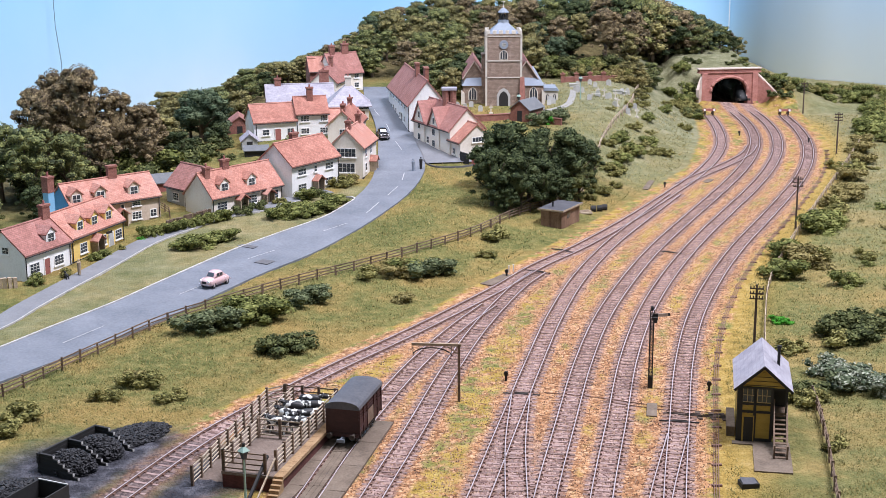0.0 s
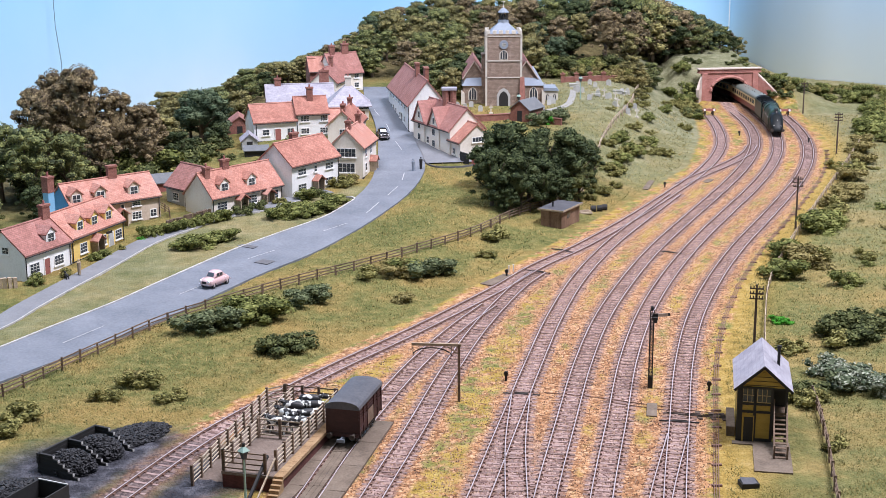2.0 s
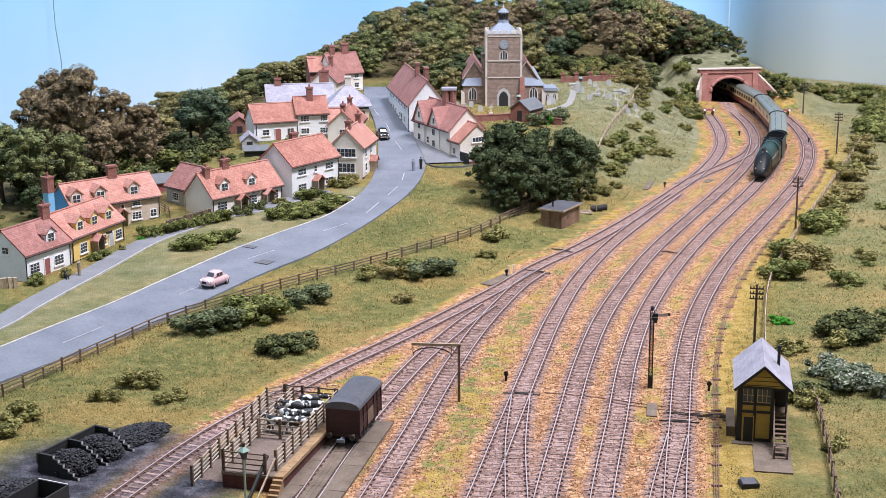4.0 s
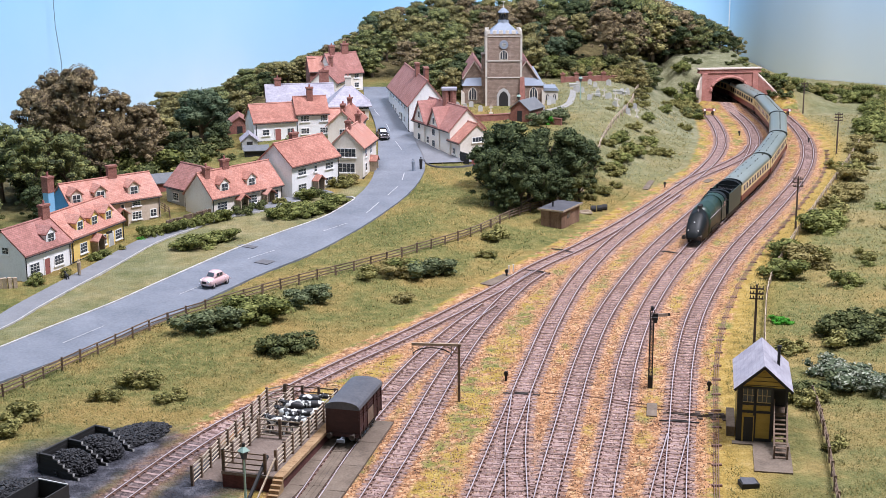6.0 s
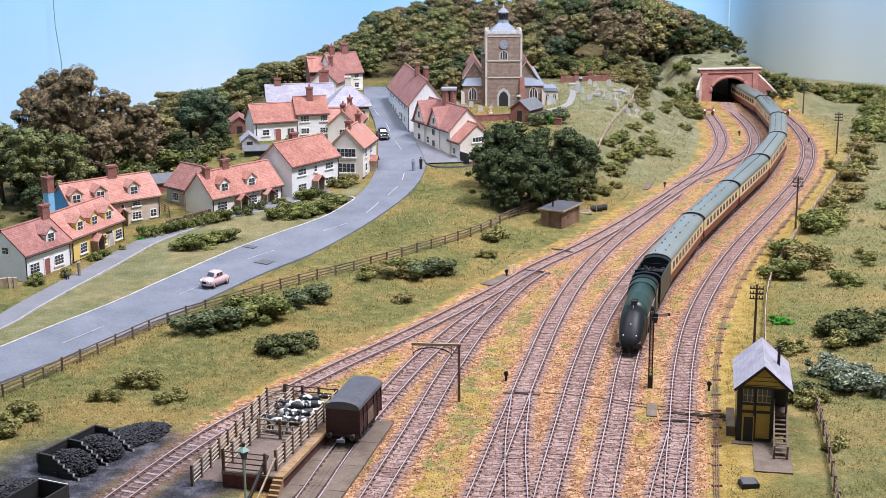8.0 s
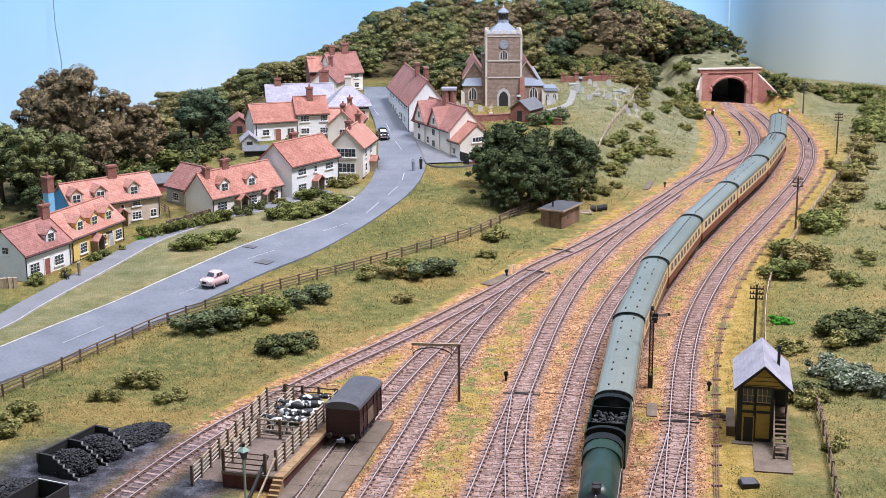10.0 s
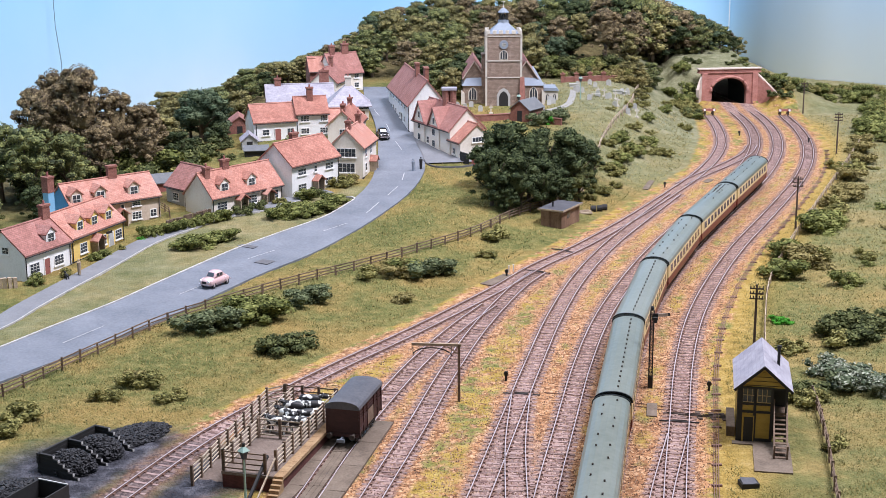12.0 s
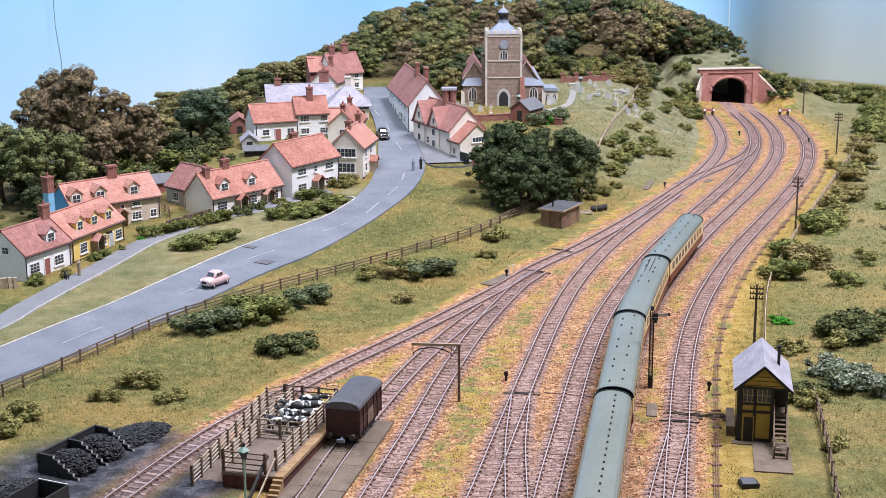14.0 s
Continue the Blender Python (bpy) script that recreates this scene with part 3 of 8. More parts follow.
def coach(label, vents, strip):
    c = thing("railway_coach", 0, 0, 0, 0, label, "coach", "coaches of the express")
    h = 19.2 / 2
    part("lower_body", Shape().prism([(-1.30, 0.95), (1.30, 0.95), (1.36, 1.45), (1.37, 1.82), (-1.37, 1.82), (-1.36, 1.45)], -h, h), M_CARMINE, c, "carmine lower panels")
    part("upper_body", Shape().prism([(-1.37, 1.82), (1.37, 1.82), (1.34, 2.9), (1.28, 3.12), (-1.28, 3.12), (-1.34, 2.9)], -h, h), M_COACH_CREAM, c, "cream window band")
    part("roof", Shape().prism(roof_profile(1.36, 3.1, 3.86), -h - 0.02, h + 0.02), M_ROOF_GREY, c, "grey-green curved roof", smooth=False)
    pane = Shape().box(-0.012, 0.012, -0.5, 0.5, -0.34, 0.34)
    pane_mesh = mesh_of("window", pane.v, pane.f, M_GLASS)
    for sx in (-1, 1):
        for i in range(10):
            y = -h + 1.75 + i * (19.2 - 3.5) / 9
            ob = new("window", pane_mesh)
            ob.parent = c
            ob.matrix_basis = at(sx * 1.362, y, 2.5, 0, 0, -sx * 3)
        for y in (-h + 0.55, h - 0.55):
            part("door", Shape().box(sx * 1.36 - 0.02, sx * 1.36 + 0.02, y - 0.33, y + 0.33, 1.05, 1.8), M_CARMINE, c)
    vent = Shape().tube([(0, 0, 0), (0, 0, 0.05), (0, 0, 0.13)], [0.085, 0.055, 0.07], 8)
    vent_mesh = mesh_of("roof_vent", vent.v, vent.f, M_BOGIE)
    for x, y in vents:
        ob = new("roof_vent", vent_mesh)
        ob.parent = c
        ob.matrix_basis = at(x, y, 3.10 + 0.76 * math.sqrt(max(0.0, 1 - (x / 1.36) ** 2)) ** 0.85 - 0.02)
    if strip:
        part("roof_pipe", Shape().bar((0.35, -h + 1.0, 3.88), (0.35, -h + 6.0, 3.88), 0.06, 0.06).bar((-0.1, -h + 1.0, 3.9), (-0.1, -h + 6.0, 3.9), 0.06, 0.06), M_BOGIE, c)
    for e in (-1, 1):
        a = h if e > 0 else -h - 0.27
        part("gangway", Shape().prism([(-0.55, 0.95), (0.55, 0.95), (0.55, 3.0), (0.3, 3.3), (-0.3, 3.3), (-0.55, 3.0)], a, a + 0.27), M_LOCO_BLACK, c, "black gangway bellows")
        b = h - 0.12 if e > 0 else -h
        part("end_band", Shape().prism([(x * 1.035, z + 0.04) for x, z in roof_profile(1.36, 3.1, 3.86)], b - 0.02, b + 0.14), M_LOCO_BLACK, c, "black roof end band")
        bogie(c, e * 6.4, 2.5)
        part("buffer_beam", Shape().box(-1.2, 1.2, e * h - 0.06, e * h + 0.06, 0.75, 1.12), M_BOGIE, c)
    part("underframe", Shape().box(-1.15, 1.15, -h + 0.1, h - 0.1, 0.78, 0.97).box(-0.9, 0.9, -2.2, 2.0, 0.4, 0.8), M_BOGIE, c)
    return c


def loft(sections):
    """A closed skin through rings of equal length, capped at both ends."""
    sh, n = Shape(), len(sections[0])
    vs = [p for s in sections for p in s]
    fs = [tuple(range(n)), tuple(range(len(vs) - 1, len(vs) - n - 1, -1))]
    for i in range(len(sections) - 1):
        for k in range(n):
            a, b = i * n + k, i * n + (k + 1) % n
            fs.append((b, a, a + n, b + n))
    return sh.add(vs, fs)


def casing_ring(y, half, low, shoulder, top, n=9):
    ring = [(half, y, low), (half, y, shoulder)]
    ring += [(half * math.cos(math.pi * i / n), y, shoulder + (top - shoulder) * math.sin(math.pi * i / n) ** 0.9) for i in range(1, n)]
    return ring + [(-half, y, shoulder), (-half, y, low)]


def locomotive():
    e = thing("steam_locomotive", 0, 0, 0, 0, "dark green streamlined steam locomotive with a wedge nose", "locomotive")
    f = 6.7
    nose = [casing_ring(f, 0.46, 0.75, 0.9, 1.1), casing_ring(f - 0.35, 0.74, 0.65, 1.15, 1.6), casing_ring(f - 0.9, 0.92, 0.6, 1.45, 2.2), casing_ring(f - 1.6, 1.03, 0.6, 1.75, 2.8), casing_ring(f - 2.4, 1.10, 0.6, 2.0, 3.3), casing_ring(f - 3.3, 1.14, 0.7, 2.2, 3.66)]
    part("nose_casing", loft(nose), M_LOCO_BLACK, e, "black wedge-shaped nose", smooth=True)
    body = [casing_ring(f - 3.3, 1.145, 0.7, 2.2, 3.665), casing_ring(f - 4.6, 1.17, 0.9, 2.25, 3.84), casing_ring(f - 6.5, 1.21, 1.0, 2.3, 3.9), casing_ring(f - 9.8, 1.25, 1.0, 2.4, 3.92)]
    part("boiler_casing", loft(body), M_LOCO, e, "glossy dark green boiler casing", smooth=True)
    part("cab", loft([casing_ring(f - 9.8, 1.31, 0.9, 2.8, 3.95), casing_ring(f - 12.2, 1.31, 0.9, 2.8, 3.95)]), M_LOCO, e, "green cab with curved roof")
    part("cab_roof", Shape().prism([(x, z + 0.03) for x, z in roof_profile(1.33, 2.95, 3.96)], f - 12.3, f - 11.3), M_LOCO_BLACK, e)
    part("chimney", Shape().tube([(0, f - 3.4, 3.3), (0, f - 3.4, 3.98)], [0.32, 0.27], 12).tube([(0, f - 3.95, 3.5), (0, f - 3.95, 4.0)], [0.31, 0.27], 12), M_DARK, e, "sooty double chimney")
    part("whistle", Shape().tube([(0, f - 2.75, 3.35), (0, f - 2.75, 3.7)], 0.05, 6), M_RAIL, e)
    for sx in (-1, 1):
        part("cab_window", Shape().box(sx * 1.315 - 0.012, sx * 1.315 + 0.012, f - 11.6, f - 10.5, 2.45, 3.05), M_GLASS, e)
        part("handrail", Shape().tube([(sx * 1.20, f - 3.6, 2.45), (sx * 1.27, f - 9.6, 2.6)], 0.025, 5), M_RAIL, e)
        part("buffer", Shape().tube([(sx * 0.87, f - 0.9, 1.03), (sx * 0.87, f + 0.28, 1.03)], 0.11, 8).tube([(sx * 0.87, f + 0.2, 1.03), (sx * 0.87, f + 0.3, 1.03)], 0.24, 10), M_BOGIE, e)
        part("lamp", Shape().lump((sx * 0.56, f - 0.5, 1.68), (0.06, 0.06, 0.08), 0.0), M_FRAME, e, "small white lamp")
        part("valance", Shape().box(sx * 1.2 - 0.03, sx * 1.2 + 0.03, f - 9.8, f - 4.6, 0.72, 1.15), M_LOCO_BLACK, e)
        for y in (f - 4.9, f - 7.1, f - 9.3):
            part("driving_wheel", Shape().tube([(sx * 0.64, y, 0.98), (sx * 0.78, y, 0.98)], 0.98, 18), M_BOGIE, e)
        part("coupling_rod", Shape().box(sx * 0.86 - 0.04, sx * 0.86 + 0.04, f - 9.4, f - 4.8, 0.65, 0.82), M_RAIL, e)
    part("lamp", Shape().lump((0, f - 1.05, 2.5), (0.06, 0.06, 0.08), 0.0), M_FRAME, e, "small white lamp")
    for y in (f - 1.7, f - 3.5):
        wheelset(e, y, 0.47)
    wheelset(e, f - 11.6, 0.55)
    part("frame", Shape().box(-0.62, 0.62, f - 12.2, f - 1.0, 0.55, 1.1), M_BOGIE, e)
    return e


def tender():
    t = thing("locomotive_tender", 0, 0, 0, 0, "green locomotive tender loaded with coal", "tender")
    h = 3.45
    part("tank_side", Shape().box(-1.38, -1.30, -h, h, 1.0, 3.45).box(1.30, 1.38, -h, h, 1.0, 3.45), M_LOCO, t, "dark green tender side")
    part("tank", Shape().box(-1.30, 1.30, -h, h, 1.0, 2.6), M_LOCO_BLACK, t)
    for y0, top in ((-h, 3.4), (h - 1.3, 3.75), (-1.6, 3.5)):
        part("bulkhead", Shape().box(-1.30, 1.30, y0, y0 + 0.1, 2.6, top), M_LOCO_BLACK, t)
    part("corridor_top", Shape().prism(roof_profile(1.38, 3.2, 3.86), h - 0.5, h - 0.1), M_LOCO_BLACK, t)
    part("corridor_end", Shape().prism(roof_profile(1.38, 3.1, 3.86), -h, -h + 0.7), M_LOCO_BLACK, t)
    part("water_dome", Shape().lump((-0.1, -h + 1.25, 2.75), (0.45, 0.4, 0.35), 0.05), M_GREYWALL, t)
    coal = Shape()
    rnd = random.Random(5)
    for i in range(150):
        r = rnd.uniform(0.10, 0.24)
        coal.lump((rnd.uniform(-1.1, 1.1), rnd.uniform(-1.3, h - 1.4), 2.7 + rnd.uniform(0, 0.5)), (r, r, r * 0.8), 0.3, 4, 5, i)
    tagged(part("coal_load", coal, M_COAL, t, "heap of black coal"), kind="stuff")
    for y in (-2.4, -0.8, 0.8, 2.4):
        wheelset(t, y, 0.62)
    part("frame", Shape().box(-1.2, -1.1, -h, h, 0.45, 1.0).box(1.1, 1.2, -h, h, 0.45, 1.0).box(-0.6, 0.6, -h, h, 0.5, 1.0), M_BOGIE, t)
    return t


VENTS_PAIRS = [(sx * 0.45 + 0.0, -8.0 + 16.0 * i / 6 + (0.55, -0.3, 0.8, 0.1, 0.6, -0.4, 0.3)[i] * sx) for i in range(7) for sx in (-1, 1)]
VENTS_SINGLE = [(-0.25, -8.4 + 16.8 * i / 15) for i in range(16)]
EXPRESS = [locomotive(), tender()]
plain = coach("carmine and cream coach with paired roof vents", VENTS_PAIRS, False)
lined = coach("carmine and cream coach with a line of roof vents", VENTS_SINGLE, False)
diner = coach("carmine and cream dining coach with roof pipes", VENTS_PAIRS[:8], True)
EXPRESS += [plain, copy_thing(plain, plain.matrix_basis), lined, copy_thing(lined, lined.matrix_basis), copy_thing(plain, plain.matrix_basis), diner, copy_thing(plain, plain.matrix_basis)]
OFFSETS = [6.75, 6.75 + 10.15] + [20.55 + COACH_PITCH * (i + 0.5) for i in range(7)]
SPANS = [8.0, 4.8] + [12.8] * 7
NOSE_T = [0.0, 1.5, 3.0, 5.3, 6.5, 7.5, 8.0, 10.3, 11.0, 12.5, 14.0]
NOSE_S = [183.5, 156.5, 129.3, 84.0, 60.1, 39.8, 29.0, -17.0, -31.0, -60.4, -89.3]


def motions():
    """The express runs out of the tunnel and past the signal box."""
    line = LINES["down"]
    s = np.r_[0, np.cumsum(np.linalg.norm(np.diff(line, axis=0), axis=1))]
    s = s - s[np.argmin(np.abs(line[:, 1] - 85.8) + 100 * (line[:, 0] > 30))]
    t_fit = np.polynomial.Polynomial.fit(NOSE_T, NOSE_S, 4)
    where = lambda u: Vector((float(np.interp(u, s, line[:, 0])), float(np.interp(u, s, line[:, 1])), 0))
    for ob, off, span in zip(EXPRESS, OFFSETS, SPANS):
        rows = []
        for i in range(57):
            t = i * 0.25
            u = float(t_fit(t)) + off
            a, b = where(u - span / 2), where(u + span / 2)
            d = a - b
            mid = (a + b) / 2
            rows.append((t, at(mid.x, mid.y, 0.0, math.degrees(math.atan2(-d.x, d.y)))))
        walk(ob, rows)


# ---- painted backdrop and baseboard ----
def backdrop():
    m = bpy.data.materials.new("painted_sky")
    m.use_nodes = True
    nt = m.node_tree
    bsdf = nt.nodes["Principled BSDF"]
    bsdf.inputs["Roughness"].default_value = 0.7
    tc = nt.nodes.new("ShaderNodeTexCoord")
    sep = nt.nodes.new("ShaderNodeSeparateXYZ")
    nt.links.new(tc.outputs["Object"], sep.inputs["Vector"])
    nz = nt.nodes.new("ShaderNodeTexNoise")
    nz.inputs["Scale"].default_value = 1.3
    nz.inputs["Detail"].default_value = 4
    nt.links.new(tc.outputs["Object"], nz.inputs["Vector"])
    add = nt.nodes.new("ShaderNodeMath")
    add.operation = "MULTIPLY_ADD"
    nt.links.new(nz.outputs["Fac"], add.inputs[0])
    add.inputs[1].default_value = 0.55
    nt.links.new(sep.outputs["Z"], add.inputs[2])
    ramp = nt.nodes.new("ShaderNodeValToRGB")
    el = ramp.color_ramp.elements
    el.new(0.5)
    for i, (pos, c) in enumerate(((0.20, (0.58, 0.74, 0.83)), (0.36, (0.42, 0.65, 0.82)), (0.60, (0.28, 0.55, 0.80)))):
        el[i].position, el[i].color = pos, (*c, 1)
    nt.links.new(add.outputs[0], ramp.inputs["Fac"])
    # second sky ramp, greyer and darker, blended in towards the right end
    grey_ramp = nt.nodes.new("ShaderNodeValToRGB")
    grey_stops = grey_ramp.color_ramp.elements
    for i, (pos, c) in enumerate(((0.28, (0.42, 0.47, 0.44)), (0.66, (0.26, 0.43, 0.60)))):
        grey_stops[i].position, grey_stops[i].color = pos, (*c, 1)
    nt.links.new(add.outputs[0], grey_ramp.inputs["Fac"])
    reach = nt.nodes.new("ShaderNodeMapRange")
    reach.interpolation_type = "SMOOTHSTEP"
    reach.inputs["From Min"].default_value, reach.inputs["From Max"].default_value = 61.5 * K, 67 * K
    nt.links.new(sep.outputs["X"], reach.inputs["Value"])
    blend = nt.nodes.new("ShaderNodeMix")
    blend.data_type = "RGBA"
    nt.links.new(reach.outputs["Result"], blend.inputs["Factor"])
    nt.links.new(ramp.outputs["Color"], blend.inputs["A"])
    nt.links.new(grey_ramp.outputs["Color"], blend.inputs["B"])
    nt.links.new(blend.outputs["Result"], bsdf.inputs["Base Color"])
    pts = [(-90, 60), (-88, 150), (-82, 185), (-72, 212), (-60, 236), (-46, 258), (-28, 282), (-8, 302), (20, 313), (50, 314.5), (62, 311), (68, 296), (75, 286), (83, 280), (92, 273), (100, 263), (106, 248), (110, 200), (110, 60)]
    line = curve_points(pts, 2.0)
    vs, fs = [], []
    foot_of = lambda x, y: 5.2 if 30 < x < 64 and y > 300 else -1.2  # raised where the hidden line runs out below
    for x, y in line:
        vs += [(x, y, foot_of(x, y)), (x, y, 62)]
    k = len(line)
    out = offset_line(line, -0.6)
    for x, y in out:
        vs += [(x, y, foot_of(x, y)), (x, y, 62)]
    for i in range(k - 1):
        a = 2 * i
        fs.append((a, a + 1, a + 3, a + 2))
        b = 2 * k + 2 * i
        fs.append((b + 2, b + 3, b + 1, b))
        c = len(vs)
        vs += [vs[a + 1], vs[b + 1], vs[b + 3], vs[a + 3]]
        fs.append((c, c + 1, c + 2, c + 3))
    tagged(part("backdrop", Shape().add(vs, fs), m, smooth=True), "curved backscene board with a painted blue sky, greyer towards the right", "backdrop", kind="structure")
    # two joints in the board
    seams = thing("backdrop_joint", 0, 0, 0, 0, "dark crack at a joint of the backscene", "joint", kind="structure")
    part("crack", Shape().tube([(-61.9, 229.0, 6), (-61.6, 229.4, 12), (-62.1, 229.0, 18), (-62.3, 229.2, 34)], 0.045, 4), M_DARK, seams)
    part("joint_strip", Shape().tube([(62.3, 309.4, 3), (62.3, 309.4, 40)], 0.09, 4), M_FRAME, seams)


backdrop()
tagged(part("baseboard", Shape().box(-56, 96, 266.6, 320, -2.4, -0.27).box(0, 60, 320, 450, -2.4, -0.27).box(-92, 110, -40, 266.6, -2.4, -1.6), M_PALE_WOOD), "plywood baseboard under the scenery", "baseboard", kind="structure")


# ---- houses ----
def window(parent, face, u, z, w, h, size, bars=(1, 1), sill=True):
    """A casement on the front or a gable end of a house of that (length, depth)."""
    L, D = size
    if face == "front":
        m = Matrix.Translation((u, 0, z))
    elif face == "left":
        m = Matrix.Translation((0, D - u, z)) @ pose(0, 0, 0, 0, 0, -90)
    elif face == "right":
        m = Matrix.Translation((L, u, z)) @ pose(0, 0, 0, 0, 0, 90)
    else:
        m = Matrix.Translation((L - u, D, z)) @ pose(0, 0, 0, 0, 0, 180)
    win = part("window", Shape().box(-w / 2, w / 2, -0.05, 0.02, 0, h, m), M_FRAME, parent)
    nx, nz = bars[0] + 1, bars[1] + 1
    pw, ph = (w - 0.12) / nx, (h - 0.12) / nz
    for i in range(nx):
        for k in range(nz):
            x0, z0 = -w / 2 + 0.06 + i * pw, 0.06 + k * ph
            part("pane", Shape().box(x0 + 0.025, x0 + pw - 0.025, -0.062, 0.0, z0 + 0.025, z0 + ph - 0.025, m), M_GLASS, win)
    if sill:
        part("sill", Shape().box(-w / 2 - 0.1, w / 2 + 0.1, -0.16, 0.02, -0.11, -0.01, m), M_FRAME, win)


def gable_roof(parent, L, D, eaves, rise, mat, over=0.28, thick=0.16, name="roof"):
    k = rise / (D / 2)
    for side in (0, 1):
        p = [(-over, eaves - over * k), (D / 2, eaves + rise), (D / 2, eaves + rise + thick * 1.25), (-over - 0.03, eaves - over * k + thick * 1.15)]
        if side:
            p = [(D - a, b) for a, b in p]
        vs = [(x, a, b) for x in (-0.18, L + 0.18) for a, b in p]
        fs = [(0, 1, 2, 3), (7, 6, 5, 4), (1, 0, 4, 5), (2, 1, 5, 6), (3, 2, 6, 7), (0, 3, 7, 4)]
        if not side:
            fs = [f[::-1] for f in fs]
        part(name, Shape().add(vs, fs), mat, parent)
    part("ridge", Shape().tube([(-0.2, D / 2, eaves + rise + thick * 1.1), (L + 0.2, D / 2, eaves + rise + thick * 1.1)], 0.13, 6), mat, parent)


def chimney(parent, x, y, top, base, w=0.75, d=0.55, pots=1, mat=None):
    mat = mat or M_BRICK
    c = part("chimney", Shape().box(x - w / 2, x + w / 2, y - d / 2, y + d / 2, base, top - 0.25).box(x - w / 2 - 0.08, x + w / 2 + 0.08, y - d / 2 - 0.08, y + d / 2 + 0.08, top - 0.25, top), mat, parent, "brick chimney stack")
    for i in range(pots):
        px = x + (i - (pots - 1) / 2) * 0.35
        part("pot", Shape().tube([(px, y, top), (px, y, top + 0.4)], [0.13, 0.11], 8), M_DOOR, c, "clay chimney pot")


def dormer(parent, u, eaves, slope, wall, roof, w=1.45, h=1.25, y0=0.35):
    z0 = eaves + y0 * slope - 0.2
    zt = z0 + h
    rise = 0.62
    back = (zt + rise - eaves) / slope + 0.1
    d = part("dormer", Shape().prism([(u - w / 2, z0), (u + w / 2, z0), (u + w / 2, zt), (u, zt + rise), (u - w / 2, zt)], y0, back), wall, parent)
    for s in (-1, 1):
        sh = Shape()
        vs = []
        for yy in (y0 - 0.15, back):
            vs += [(u + s * (w / 2 + 0.16), yy, zt - 0.16), (u, yy, zt + rise + 0.0), (u, yy, zt + rise + 0.14), (u + s * (w / 2 + 0.18), yy, zt - 0.03)]
        fs = [(0, 1, 2, 3), (7, 6, 5, 4), (1, 0, 4, 5), (2, 1, 5, 6), (3, 2, 6, 7), (0, 3, 7, 4)]
        part("dormer_roof", sh.add(vs, fs if s < 0 else [f[::-1] for f in fs]), roof, d)
    win = part("dormer_window", Shape().box(u - 0.52, u + 0.52, y0 - 0.04, y0 + 0.02, z0 + 0.12, z0 + 1.28), M_FRAME, parent)
    for i in range(2):
        for k in range(2):
            x0, q = u - 0.47 + i * 0.47, z0 + 0.18 + k * 0.53
            part("pane", Shape().box(x0 + 0.03, x0 + 0.44, y0 - 0.055, y0, q + 0.02, q + 0.49), M_GLASS, win)


def porch(parent, u, roof, w=1.3, h=1.75):
    p = part("porch", Shape().box(u - w / 2, u - w / 2 + 0.12, -0.9, 0, 0, h).box(u + w / 2 - 0.12, u + w / 2, -0.9, 0, 0, h), M_PALE_WOOD, parent, "open timber porch")
    for s in (-1, 1):
        vs = []
        for yy in (-1.05, 0.05):
            vs += [(u + s * (w / 2 + 0.2), yy, h - 0.1), (u, yy, h + 0.6), (u, yy, h + 0.72), (u + s * (w / 2 + 0.2), yy, h + 0.03)]
        fs = [(0, 1, 2, 3), (7, 6, 5, 4), (1, 0, 4, 5), (2, 1, 5, 6), (3, 2, 6, 7), (0, 3, 7, 4)]
        part("porch_roof", Shape().add(vs, fs if s < 0 else [f[::-1] for f in fs]), roof, p)
    part("porch_step", Shape().box(u - 0.7, u + 0.7, -1.3, -0.05, -0.3, 0.1), M_KERB, p)


